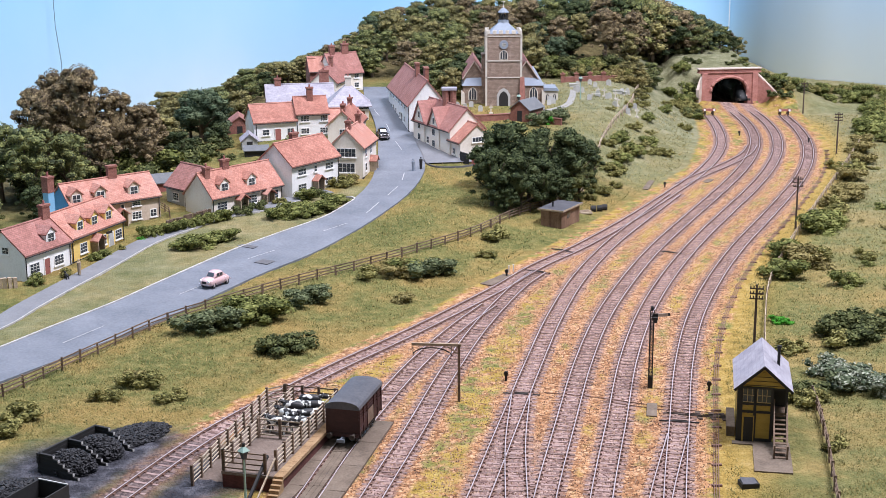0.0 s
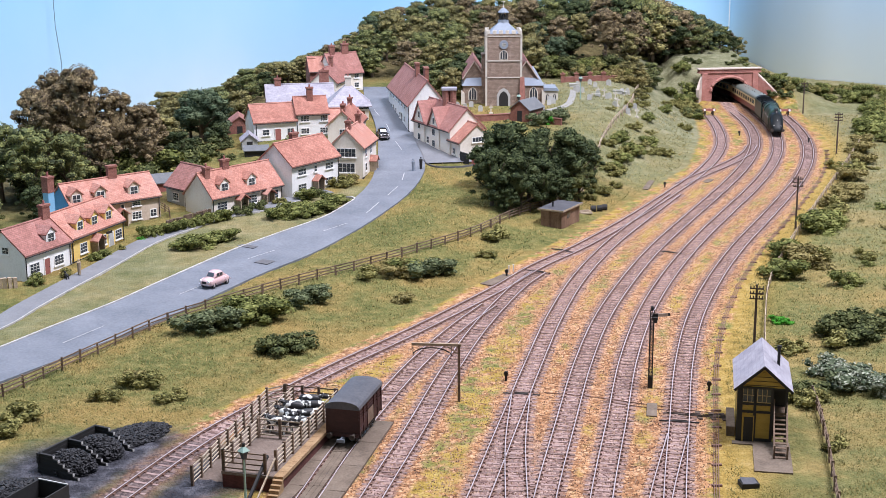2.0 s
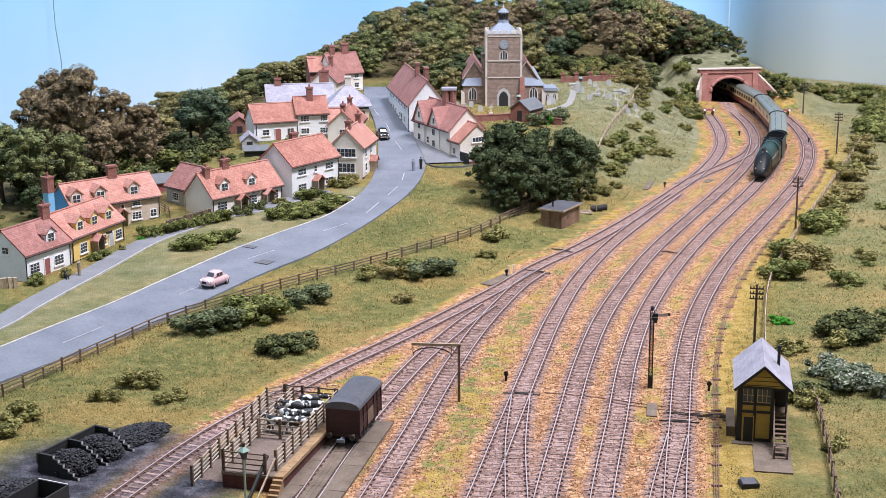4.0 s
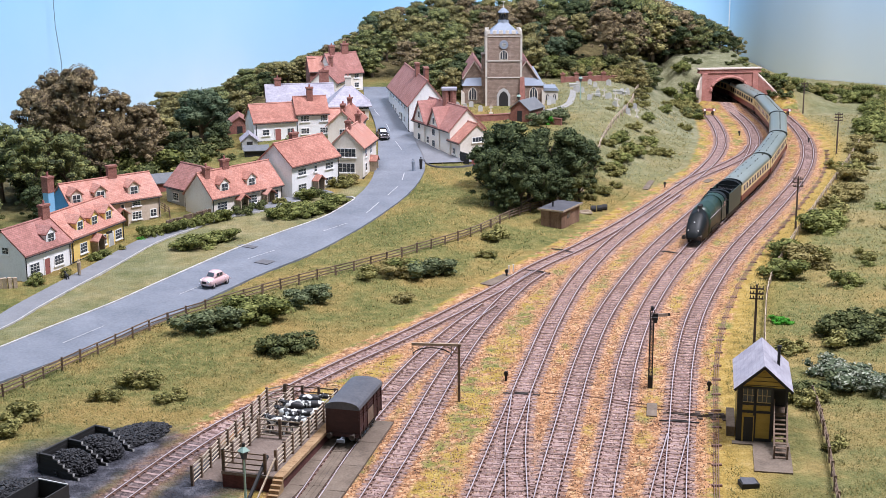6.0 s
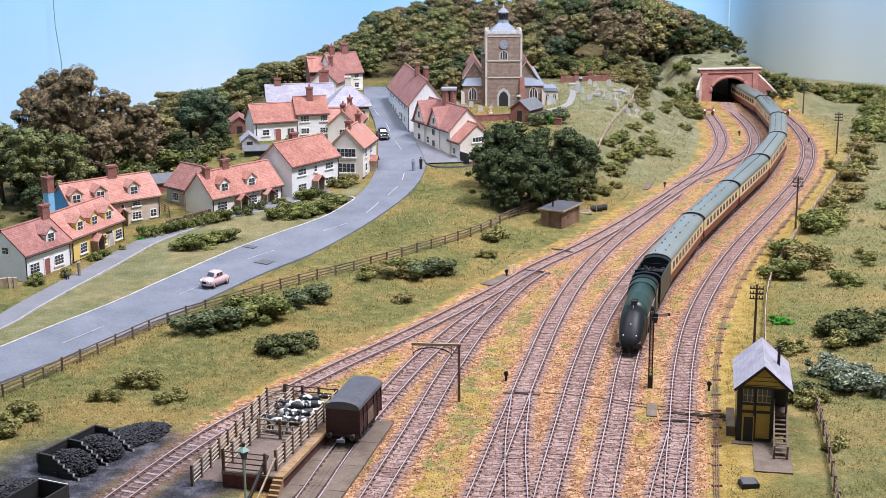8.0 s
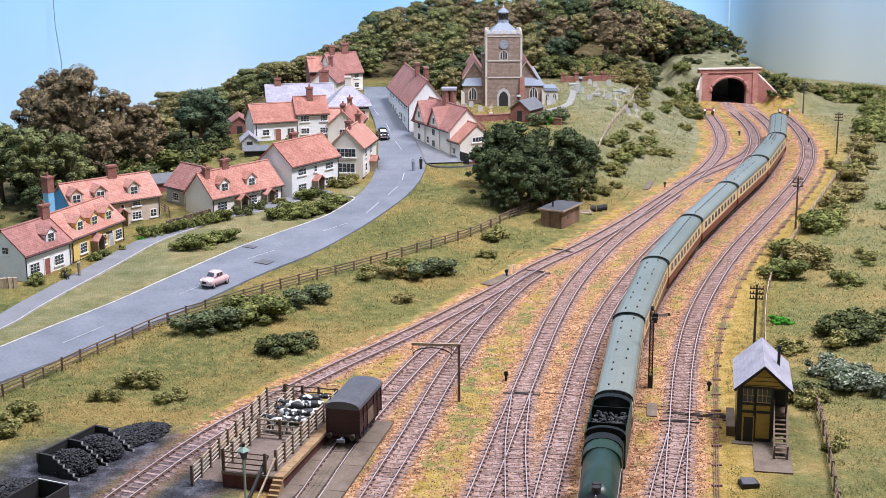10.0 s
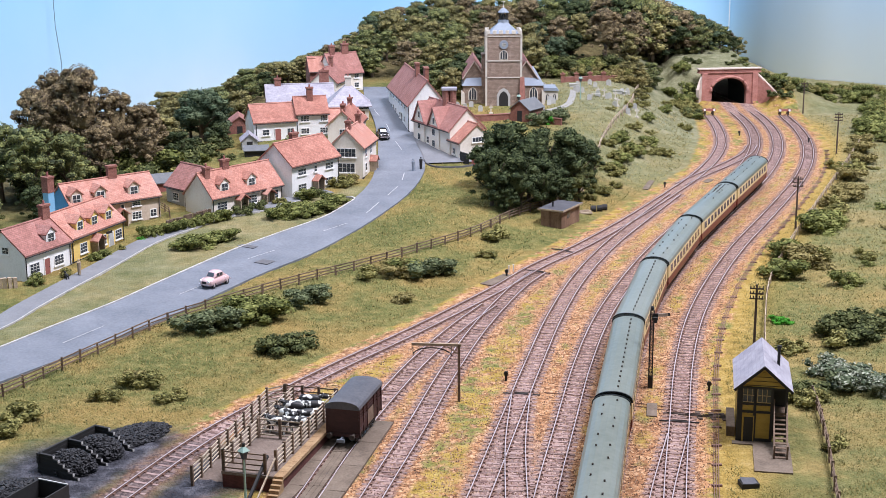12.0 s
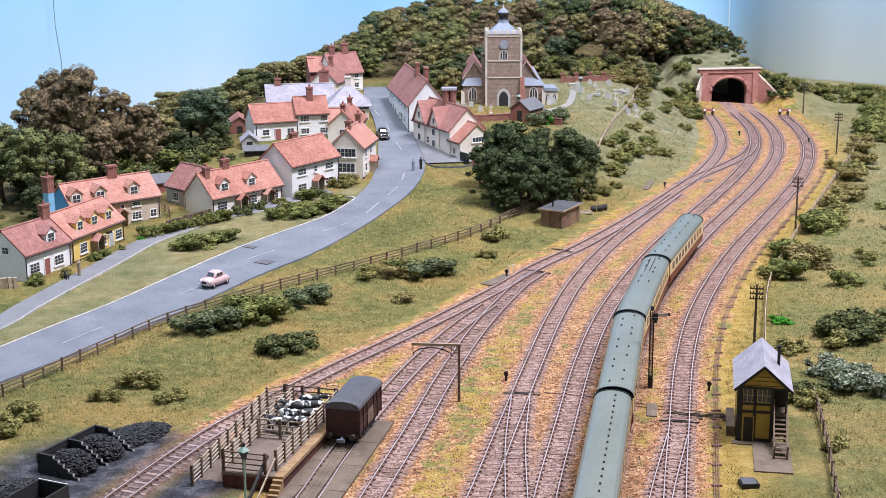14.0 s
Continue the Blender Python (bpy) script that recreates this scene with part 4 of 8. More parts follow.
def house(label, p0, p1, depth, eaves, rise, wall, roof, z, wins=(), doors=(), dormers=(), chimneys=(), porches=(), pipes=(), gable=None, plinth=True, group="village houses"):
    """p0, p1: the ends of the front wall on the plan; wins: (face, along, sill, width, height, bars)."""
    p0, p1 = Vector(p0), Vector(p1)
    L = (p1 - p0).length
    h = thing("house", p0.x, p0.y, z, math.degrees(math.atan2(p1.y - p0.y, p1.x - p0.x)), label, "house", group)
    D = depth
    body = Shape()
    vs = [(x, y, q) for x in (0, L) for y, q in ((0, -1.2), (D, -1.2), (D, eaves), (D / 2, eaves + rise), (0, eaves))]
    body.add(vs, [(4, 3, 2, 1, 0), (5, 6, 7, 8, 9), (0, 1, 6, 5), (1, 2, 7, 6), (2, 3, 8, 7), (3, 4, 9, 8), (4, 0, 5, 9)])
    part("wall", body, wall, h)
    if gable:
        part("gable_render", Shape().add([(-0.012, y, q) for y, q in ((0.0, -0.5), (D, -0.5), (D, eaves), (D / 2, eaves + rise), (0.0, eaves))], [(4, 3, 2, 1, 0)]), gable, h)
    if plinth:
        part("plinth", Shape().box(-0.04, L + 0.04, -0.05, 0.1, -0.8, 0.22), M_DARK, h, "black tarred plinth")
    gable_roof(h, L, D, eaves, rise, roof)
    for face, u, q, w, hh, bars in wins:
        window(h, face, u, q, w, hh, (L, D), bars)
    for u, w, mat in doors:
        d = part("door", Shape().box(u - w / 2, u + w / 2, -0.06, 0.02, 0.05, 1.85), mat, h)
        part("door_frame", Shape().box(u - w / 2 - 0.09, u - w / 2, -0.08, 0.02, 0, 1.95).box(u + w / 2, u + w / 2 + 0.09, -0.08, 0.02, 0, 1.95).box(u - w / 2, u + w / 2, -0.08, 0.02, 1.85, 1.95), M_FRAME, d)
        part("door_knob", Shape().lump((u + w * 0.35, -0.09, 0.95), (0.04, 0.04, 0.04), 0, 4, 6), M_DARK, d)
    for u in dormers:
        dormer(h, u, eaves, rise / (D / 2), wall, roof)
    for x, y, top, w, pots in chimneys:
        chimney(h, x, y, top, eaves - 0.3, w, 0.6, pots)
    for u in porches:
        porch(h, u, roof)
    for u in pipes:
        part("downpipe", Shape().tube([(u, -0.08, 0), (u, -0.08, eaves - 0.25)], 0.05, 6), M_DARK, h, "black rainwater downpipe")
    part("gutter", Shape().tube([(-0.15, -0.33, eaves - 0.26), (L + 0.15, -0.33, eaves - 0.26)], 0.07, 6), M_DARK, h, "black gutter")
    return h


W22 = (2, 2)
house("whitewashed cottage with a mottled pink tiled roof", (-42.4, 138.7), (-39.4, 145.3), 5.4, 2.95, 2.2, M_WHITE, M_TILE_OLD, 0.15,
      [("front", 1.4, 0.75, 1.5, 1.1, W22), ("front", 5.2, 0.75, 1.5, 1.1, W22), ("left", 3.0, 2.8, 0.9, 0.8, (1, 1))], [(3.3, 0.8, M_DOOR)], [4.6], [(6.6, 2.7, 6.7, 1.15, 1)], pipes=[0.1, 7.0])
house("yellow cottage with three dormers and red tiles", (-39.35, 145.4), (-35.9, 154.6), 5.4, 2.85, 2.2, M_YELLOW, M_TILE, 0.4,
      [("front", 2.1, 0.75, 1.3, 1.15, W22), ("front", 5.7, 0.75, 1.4, 1.15, W22), ("front", 8.8, 0.75, 1.3, 1.15, W22)], [(7.3, 0.8, M_GREYWALL), (4.2, 0.8, M_DARK)], [2.2, 4.9, 7.6], [], [4.2], [0.1, 9.7])
house("buff plastered cottage with dormers and a blue end wall", (-42.2, 156.9), (-33.6, 164.3), 5.2, 3.25, 2.2, M_BUFF, M_TILE, 0.75,
      [("front", 8.2, 0.7, 1.3, 0.95, W22), ("front", 10.4, 0.7, 0.9, 0.95, (1, 1)), ("front", 8.2, 2.3, 1.2, 0.75, W22), ("front", 3.8, 2.2, 1.3, 0.8, W22), ("front", 6.4, 2.2, 0.5, 0.6, (0, 0))], [(6.0, 0.8, M_WOOD)], [0.9, 3.9, 8.2], [(6.6, 2.6, 7.0, 1.1, 0)], [6.0], [11.2], gable=M_BLUE)
stack = thing("chimney_stack", -43.9, 154.2, 0.2, 60, "tall brick chimney with a pale blue painted shaft", "chimney")
part("shaft", Shape().box(-0.45, 0.45, -0.42, 0.42, -0.8, 6.2), M_PALE_BLUE, stack, "pale blue shaft")
part("brick_top", Shape().box(-0.5, 0.5, -0.46, 0.46, 6.2, 7.8).box(-0.57, 0.57, -0.53, 0.53, 7.8, 8.0), M_BRICK, stack)
part("pot", Shape().tube([(0, 0, 8.0), (0, 0, 8.5)], [0.15, 0.12], 8), M_DOOR, stack)
house("cream cottage with two dormers and an orange tiled roof", (-27.3, 163.8), (-20.0, 172.3), 5.0, 2.5, 2.55, M_CREAM, M_TILE, 1.1,
      [("front", 1.5, 0.75, 1.6, 1.1, W22), ("front", 6.3, 0.8, 1.5, 1.1, W22), ("front", 10.0, 0.8, 1.2, 1.15, (1, 2))], [(4.3, 0.8, M_PALE_WOOD), (8.6, 0.8, M_PALE_WOOD)], [2.3, 6.6], [(0.9, 2.0, 5.9, 0.75, 1), (4.3, 2.6, 6.3, 1.0, 1)], [4.3, 8.6], [0.1, 11.1])
house("rear wing of a cottage under old red tiles", (-34.2, 171.5), (-29.6, 167.0), 5.0, 2.5, 2.3, M_GREYWALL, M_TILE_OLD, 1.2, [("front", 2.0, 0.8, 1.2, 1.0, W22)], [(4.3, 0.8, M_WOOD)])
house("white two-storey house with an orange tiled roof", (-18.7, 172.3), (-13.4, 179.8), 5.6, 4.2, 2.4, M_WHITE, M_TILE, 1.6,
      [("front", 1.9, 0.85, 1.6, 0.85, (2, 1)), ("front", 7.2, 0.85, 1.6, 0.85, (2, 1)), ("front", 1.9, 2.75, 1.6, 0.85, (2, 1)), ("front", 7.2, 2.75, 1.6, 0.85, (2, 1)), ("front", 4.5, 2.75, 0.6, 0.85, (0, 1))], [(4.6, 0.85, M_DARK)], [], [(4.4, 3.4, 7.5, 1.2, 1)], [4.6], [9.0])
house("cream corner house with its gable end to the green", (-10.4, 181.9), (-9.0, 189.5), 4.4, 4.2, 2.2, M_CREAM, M_TILE, 2.2,
      [("left", 2.2, 0.8, 2.3, 1.3, (3, 1)), ("left", 2.2, 2.85, 2.6, 1.2, (4, 1)), ("front", 1.6, 2.7, 0.9, 1.1, (1, 1)), ("front", 1.6, 0.8, 0.9, 1.1, (1, 1)), ("front", 4.4, 2.7, 0.9, 1.1, (1, 1)), ("front", 6.4, 0.8, 0.9, 1.1, (1, 1))], [(4.4, 0.85, M_DARK)], [], [(1.3, 2.2, 7.5, 1.0, 1), (6.8, 2.2, 7.6, 1.0, 2)], [4.4])
house("low white house with a red tiled roof", (-27.1, 201.8), (-21.25, 204.2), 5.0, 3.0, 2.1, M_WHITE, M_TILE, 3.6,
      [("front", 1.7, 1.0, 1.1, 0.9, (1, 1)), ("front", 5.4, 1.0, 1.1, 0.9, (1, 1))], [(3.5, 0.85, M_DOOR)], [], [], [], [0.3])
house("taller white house with a red tiled roof", (-21.2, 204.3), (-16.7, 205.5), 5.0, 3.7, 2.0, M_WHITE, M_TILE, 3.75,
      [("front", 1.2, 0.7, 1.3, 0.9, W22), ("front", 4.0, 0.7, 1.3, 0.9, W22), ("front", 1.2, 2.5, 1.3, 0.9, W22), ("front", 4.0, 2.5, 1.1, 0.9, W22)], [], [], [(2.3, 2.0, 7.3, 0.9, 1)], [], [0.05])
house("long house with a pale slate roof and brick chimneys", (-27.4, 220.0), (-17.0, 221.8), 6.2, 3.0, 2.1, M_BRICK, M_SLATE, 4.0, [("front", 2.5, 0.9, 1.0, 0.9, (1, 1))], [], [], [(1.9, 3.0, 6.3, 1.0, 1), (9.4, 4.6, 7.2, 1.5, 1)])
house("brick outbuilding with a red tiled roof", (-16.6, 205.5), (-12.2, 206.3), 3.6, 2.2, 1.5, M_BRICK, M_TILE, 3.9, [], [], [], [])
house("red-tiled shop beside the road", (-12.0, 196.8), (-11.2, 205.0), 4.2, 3.6, 1.9, M_CREAM, M_TILE, 3.3, [("front", 2.0, 1.0, 1.2, 1.2, (1, 1)), ("front", 5.6, 1.0, 1.2, 1.2, (1, 1)), ("left", 2.1, 2.2, 0.9, 0.9, (1, 1))], [], [], [(1.0, 2.1, 6.5, 1.0, 1), (7.0, 2.1, 6.6, 0.8, 1)])


def hipped_house():
    h = thing("house", -14.6, 218.6, 3.95, 6, "cream square house with a hipped slate roof", "house", "village houses")
    part("wall", Shape().box(-3.0, 3.0, -3.0, 3.0, -1, 3.1), M_CREAM, h)
    vs = [(-3.5, -3.5, 3.0), (3.5, -3.5, 3.0), (3.5, 3.5, 3.0), (-3.5, 3.5, 3.0), (-0.25, 0, 6.0), (0.25, 0, 6.0), (-3.5, -3.5, 2.82), (3.5, -3.5, 2.82), (3.5, 3.5, 2.82), (-3.5, 3.5, 2.82)]
    part("roof", Shape().add(vs, [(0, 1, 5, 4), (1, 2, 5), (2, 3, 4, 5), (3, 0, 4), (6, 7, 1, 0), (7, 8, 2, 1), (8, 9, 3, 2), (9, 6, 0, 3), (9, 8, 7, 6)]), M_SLATE, h)
    chimney(h, 0, 0, 7.2, 5.2, 0.9, 0.8, 1, M_STONE)
    part("fascia", Shape().box(-3.05, 3.05, -3.06, -2.9, 2.5, 2.95), M_DARK, h)
    window(h, "front", 1.6, 1.0, 1.6, 1.2, (6, 6), (1, 1))
    for c in h.children:
        if c.name.startswith("window"):
            c.matrix_basis = at(-0.6, -3.0, 0)
    part("shop_front", Shape().box(-0.6, 2.4, -3.05, -2.95, 0.3, 2.2), M_BRICK, h)


hipped_house()
house("tall far house with a red roof and gabled wing", (-18.4, 237.6), (-13.5, 240.2), 6.0, 3.3, 2.9, M_CREAM, M_TILE_OLD, 5.9, [("front", 4.4, 0.7, 0.9, 0.9, (1, 1)), ("front", 4.4, 2.3, 0.9, 0.9, (1, 1))], [], [], [(1.2, 3.0, 7.7, 0.9, 1), (3.6, 3.0, 7.9, 1.2, 2)])
house("cream gabled wing with old red tiles", (-17.4, 232.0), (-16.0, 237.6), 4.4, 2.7, 2.2, M_CREAM, M_TILE_OLD, 5.7, [("left", 2.2, 1.0, 0.9, 0.9, (1, 1))], [], [], [(4.0, 2.2, 6.6, 0.8, 1)])
house("red-tiled barn at the top of the street", (-22.4, 239.6), (-18.6, 240.6), 4.0, 3.4, 2.0, M_BRICK, M_TILE, 6.0, [], [], [], [(0.6, 2.0, 5.4, 1.2, 1)])
house("long white house with a steep brown tiled roof", (-8.7, 228.6), (-4.9, 206.8), 5.5, 4.1, 3.4, M_WHITE, M_TILE_OLD, 4.2,
      [("front", 3.0 + 3.0 * i, 2.9, 1.0, 0.8, (1, 1)) for i in range(6)] + [("front", 4.0 + 4.5 * i, 0.9, 1.0, 0.9, (1, 1)) for i in range(4)], [(6.0, 0.9, M_DARK), (15.0, 0.9, M_DARK)], [], [(13.6, 2.6, 9.3, 1.2, 0), (15.8, 3.6, 8.9, 1.5, 0)], [], [22.0])
house("cream house with its gable end facing the yard", (-4.2, 204.0), (1.0, 193.3), 5.4, 3.6, 2.8, M_CREAM, M_TILE_OLD, 3.1,
      [("front", 2.2, 0.8, 0.9, 1.0, (1, 1)), ("front", 5.0, 0.8, 0.9, 1.0, (1, 1)), ("front", 8.0, 0.8, 0.9, 1.0, (1, 1)), ("front", 2.2, 2.2, 0.8, 0.9, (1, 1))], [(6.5, 0.9, M_DARK)], [])
house("cream cottage gable with a mullioned window", (0.9, 194.0), (2.4, 191.0), 5.2, 2.7, 2.2, M_CREAM, M_TILE, 2.75, [("right", 2.8, 2.5, 1.9, 0.75, (3, 0)), ("right", 3.6, 0.7, 1.7, 0.9, (3, 0)), ("front", 1.6, 0.8, 0.8, 0.9, (1, 1))], [], [], [])


def street_gable(x, y, rz, z):
    g = thing("house", x, y, z, rz, "cream gabled bay under old red tiles", "house", "village houses")
    w = 3.3
    part("wall", Shape().prism([(-w / 2, -1), (w / 2, -1), (w / 2, 3.7), (0, 6.2), (-w / 2, 3.7)], -0.25, 4.0), M_CREAM, g)
    for s in (-1, 1):
        vs = []
        for yy in (-0.5, 4.0):
            vs += [(s * (w / 2 + 0.25), yy, 3.35), (0, yy, 6.2), (0, yy, 6.4), (s * (w / 2 + 0.28), yy, 3.52)]
        fs = [(0, 1, 2, 3), (7, 6, 5, 4), (1, 0, 4, 5), (2, 1, 5, 6), (3, 2, 6, 7), (0, 3, 7, 4)]
        part("roof", Shape().add(vs, fs if s < 0 else [f[::-1] for f in fs]), M_TILE_OLD, g)
    for q, ww in ((0.7, 0.9), (2.3, 0.9), (3.9, 0.6)):
        win = part("window", Shape().box(-ww / 2, ww / 2, -0.30, -0.24, q, q + 1.0), M_FRAME, g)
        for s in (0, 1):
            part("pane", Shape().box(-ww / 2 + 0.06 + s * (ww / 2 - 0.04), -0.04 + s * (ww / 2 - 0.02), -0.315, -0.25, q + 0.07, q + 0.93), M_GLASS, win)


ang = math.degrees(math.atan2(193.9 - 204.6, 0.6 + 4.6))
street_gable(-3.1, 201.9, ang, 3.3)
street_gable(-1.0, 197.6, ang, 3.0)
cl = thing("chimney_stack", 1.0, 200.5, 3.4, 0, "cluster of tall brick chimney shafts with a stone cap", "chimney")
part("stack_base", Shape().box(-0.9, 0.9, -0.7, 0.7, 0, 6.0), M_BRICK, cl)
for dx, dy in ((-0.5, -0.35), (0.5, -0.35), (-0.5, 0.35), (0.5, 0.35)):
    part("shaft", Shape().tube([(dx, dy, 5.8), (dx, dy, 8.0)], 0.5, 8), M_BRICK, cl)
part("cap", Shape().box(-1.1, 1.1, -0.9, 0.9, 8.0, 8.3), M_SLATE, cl)


M_FELT = material("roofing_felt", [(0.10, 0.11, 0.12), (0.17, 0.175, 0.185)], 1.0, 0.9, 0.2)


def shed(x, y, z, rz, w, d, h, rise, wall, roof, label, name="shed"):
    s = thing(name, x, y, z, rz, label, "shed")
    part("wall", Shape().prism([(-w / 2, -0.6), (w / 2, -0.6), (w / 2, h), (0, h + rise), (-w / 2, h)], -d / 2, d / 2), wall, s)
    for q in (-1, 1):
        vs = []
        for yy in (-d / 2 - 0.2, d / 2 + 0.2):
            vs += [(q * (w / 2 + 0.25), yy, h - 0.2 * rise), (0, yy, h + rise), (0, yy, h + rise + 0.12), (q * (w / 2 + 0.27), yy, h - 0.2 * rise + 0.1)]
        fs = [(0, 1, 2, 3), (7, 6, 5, 4), (1, 0, 4, 5), (2, 1, 5, 6), (3, 2, 6, 7), (0, 3, 7, 4)]
        part("roof", Shape().add(vs, fs if q < 0 else [f[::-1] for f in fs]), roof, s)
    part("door", Shape().box(-0.4, 0.4, -d / 2 - 0.04, -d / 2 + 0.02, 0, min(1.8, h - 0.1)), M_DARK, s)
    return s


shed(-36.0, 177.4, 1.5, 118, 2.8, 3.4, 1.6, 0.8, M_DOOR, M_FELT, "dark red shed with a grey roof")
shed(-26.0, 194.6, 2.9, 100, 2.0, 3.2, 1.1, 0.5, M_DARK, M_FELT, "black garden shed with a grey felt roof")
shed(-27.6, 199.6, 3.2, 10, 2.2, 3.4, 1.4, 0.9, M_GREYWALL, M_SLATE, "small white outhouse with a slate roof")
shed(13.0, 216.0, 4.5, -32, 3.2, 4.6, 2.1, 1.2, M_BRICK, M_FELT, "small brick outbuilding with a mossy slate roof")
shed(-30.6, 211.0, 3.2, 10, 3.6, 5.0, 2.0, 1.2, M_BRICK, M_TILE_OLD, "brick barn with a red tiled roof")


# ---- church ----
M_GRAVE = material("lichened_stone", [(0.26, 0.27, 0.24), (0.38, 0.38, 0.35), (0.48, 0.47, 0.44)], 0.6, 0.9, 0.3)
def arch_window(parent, x, y, z, w, h, lights, m):
    """A pointed window with stone surround, facing -y of m."""
    pr = [(-w / 2, 0), (w / 2, 0), (w / 2, h * 0.62), (w * 0.3, h * 0.85), (0, h), (-w * 0.3, h * 0.85), (-w / 2, h * 0.62)]
    big = [(a * 1.28, b * 1.1 - 0.08) for a, b in pr]
    win = part("window", Shape().prism([(a + x, b + z) for a, b in big], y - 0.06, y + 0.05, m), M_STONE, parent)
    part("pane", Shape().prism([(a + x, b + z) for a, b in pr], y - 0.075, y, m), M_GLASS, win)
    for i in range(1, lights):
        q = -w / 2 + w * i / lights
        part("mullion", Shape().box(x + q - 0.05, x + q + 0.05, y - 0.12, y, z, z + h * 0.85, m), M_STONE, win)


def church():
    c = thing("church", 9.8, 225.0, 5.4, 0, "flint church with a square tower and lead roofs", "church")
    c.matrix_basis = c.matrix_basis @ Matrix.Diagonal((0.94, 0.94, 0.93, 1))
    I = Matrix.Identity(4)
    part("tower", Shape().box(-2.95, 2.95, 0, 5.6, -1, 12.3), M_FLINT, c, "square flint tower")
    for q in (4.85, 7.7, 11.9):
        part("string_course", Shape().box(-3.05, 3.05, -0.1, 5.7, q, q + 0.16), M_STONE, c)
    for sx in (-1, 1):
        for sy in (0.0, 5.6):
            part("quoin", Shape().box(sx * 2.95 - 0.16, sx * 2.95 + 0.16, sy - 0.1, sy + 0.12, -0.5, 12.3), M_STONE, c)
    for i in range(6):
        x = -2.95 + i * 5.9 / 5.5
        part("merlon", Shape().box(x, x + 0.62, -0.1, 0.2, 12.3, 12.95), M_STONE, c)
        part("merlon", Shape().box(x, x + 0.62, 5.4, 5.7, 12.3, 12.95), M_STONE, c)
        part("merlon", Shape().box(-3.05, -2.75, 0.0 + i, 0.62 + i, 12.3, 12.95), M_STONE, c)
        part("merlon", Shape().box(2.75, 3.05, 0.0 + i, 0.62 + i, 12.3, 12.95), M_STONE, c)
    part("tower_roof", Shape().add([(-2.5, 0.4, 12.35), (2.5, 0.4, 12.35), (2.5, 5.2, 12.35), (-2.5, 5.2, 12.35), (-0.75, 2.1, 14.1), (0.75, 2.1, 14.1), (0.75, 3.5, 14.1), (-0.75, 3.5, 14.1)], [(0, 1, 5, 4), (1, 2, 6, 5), (2, 3, 7, 6), (3, 0, 4, 7), (4, 5, 6, 7)]), M_LEAD, c, "lead pyramid roof")
    lan = part("lantern", Shape().tube([(0, 2.8, 14.0), (0, 2.8, 14.5)], 0.9, 8), M_LEAD, c)
    for k in range(8):
        a = math.pi * k / 4
        part("lantern_post", Shape().box(-0.07, 0.07, -0.07, 0.07, 14.5, 15.7, Matrix.Translation((0.72 * math.cos(a), 2.8 + 0.72 * math.sin(a), 0))), M_DARK, lan)
    part("bell", Shape().tube([(0, 2.8, 14.6), (0, 2.8, 15.5)], [0.55, 0.3], 10), M_DARK, lan)
    part("cupola", Shape().tube([(0, 2.8, 15.7), (0, 2.8, 15.85), (0, 2.8, 16.3), (0, 2.8, 16.55)], [0.95, 0.95, 0.5, 0.12], 10), M_LEAD, lan)
    part("finial", Shape().tube([(0, 2.8, 16.5), (0, 2.8, 17.5)], [0.10, 0.06], 6).tube([(0, 2.8, 17.5), (0, 2.8, 17.65)], [0.32, 0.32], 8), M_STONE, lan)
    clock = part("clock", Shape().tube([(0, -0.14, 10.55), (0, 0.02, 10.55)], 0.75, 18), M_LEAD, c, "round blue-grey clock face")
    part("dial", Shape().tube([(0, -0.17, 10.55), (0, -0.13, 10.55)], 0.34, 18), M_GRAVE, clock)
    part("clock_hand", Shape().box(-0.04, 0.04, -0.2, -0.16, 10.5, 11.0).box(-0.02, 0.32, -0.2, -0.16, 10.5, 10.58), M_DARK, clock)
    arch_window(c, 0, 0.0, 8.1, 1.15, 1.5, 3, I)
    door = part("west_door", Shape().prism([(-0.75, 0), (0.75, 0), (0.75, 1.7), (0.45, 2.3), (0, 2.6), (-0.45, 2.3), (-0.75, 1.7)], -0.09, 0.05), M_DARK, c)
    part("door_surround", Shape().prism([(-1.15, -0.3), (1.15, -0.3), (1.15, 1.9), (0.7, 2.75), (0, 3.1), (-0.7, 2.75), (-1.15, 1.9)], -0.06, 0.05), M_GREYWALL, door)
    # nave with an aisle to each side
    for sx in (-1, 1):
        ax = -4.9 if sx < 0 else 4.0
        part("aisle", Shape().prism([(ax - 1.85, -1), (ax + 1.85, -1), (ax + 1.85, 4.6), (ax, 7.3), (ax - 1.85, 4.6)], 2.8, 17.0), M_FLINT, c)
        for q in (-1, 1):
            vs = []
            for yy in (2.5, 17.2):
                vs += [(ax + q * 2.05, yy, 4.25), (ax, yy, 7.35), (ax, yy, 7.52), (ax + q * 2.1, yy, 4.42)]
            fs = [(0, 1, 2, 3), (7, 6, 5, 4), (1, 0, 4, 5), (2, 1, 5, 6), (3, 2, 6, 7), (0, 3, 7, 4)]
            part("aisle_roof", Shape().add(vs, fs if q < 0 else [f[::-1] for f in fs]), M_TILE_OLD, c)
            part("verge_stone", Shape().bar((ax + q * 2.05, 2.48, 4.36), (ax, 2.48, 7.46), 0.1, 0.16), M_PORTAL_STONE, c)
        x0, x1 = sorted((sx * 3.4, sx * 6.9))
        part("side_chapel", Shape().box(x0, x1, 1.9, 15.0, -1, 3.3), M_FLINT, c)
        xi, xo = sx * 2.96, sx * 7.05
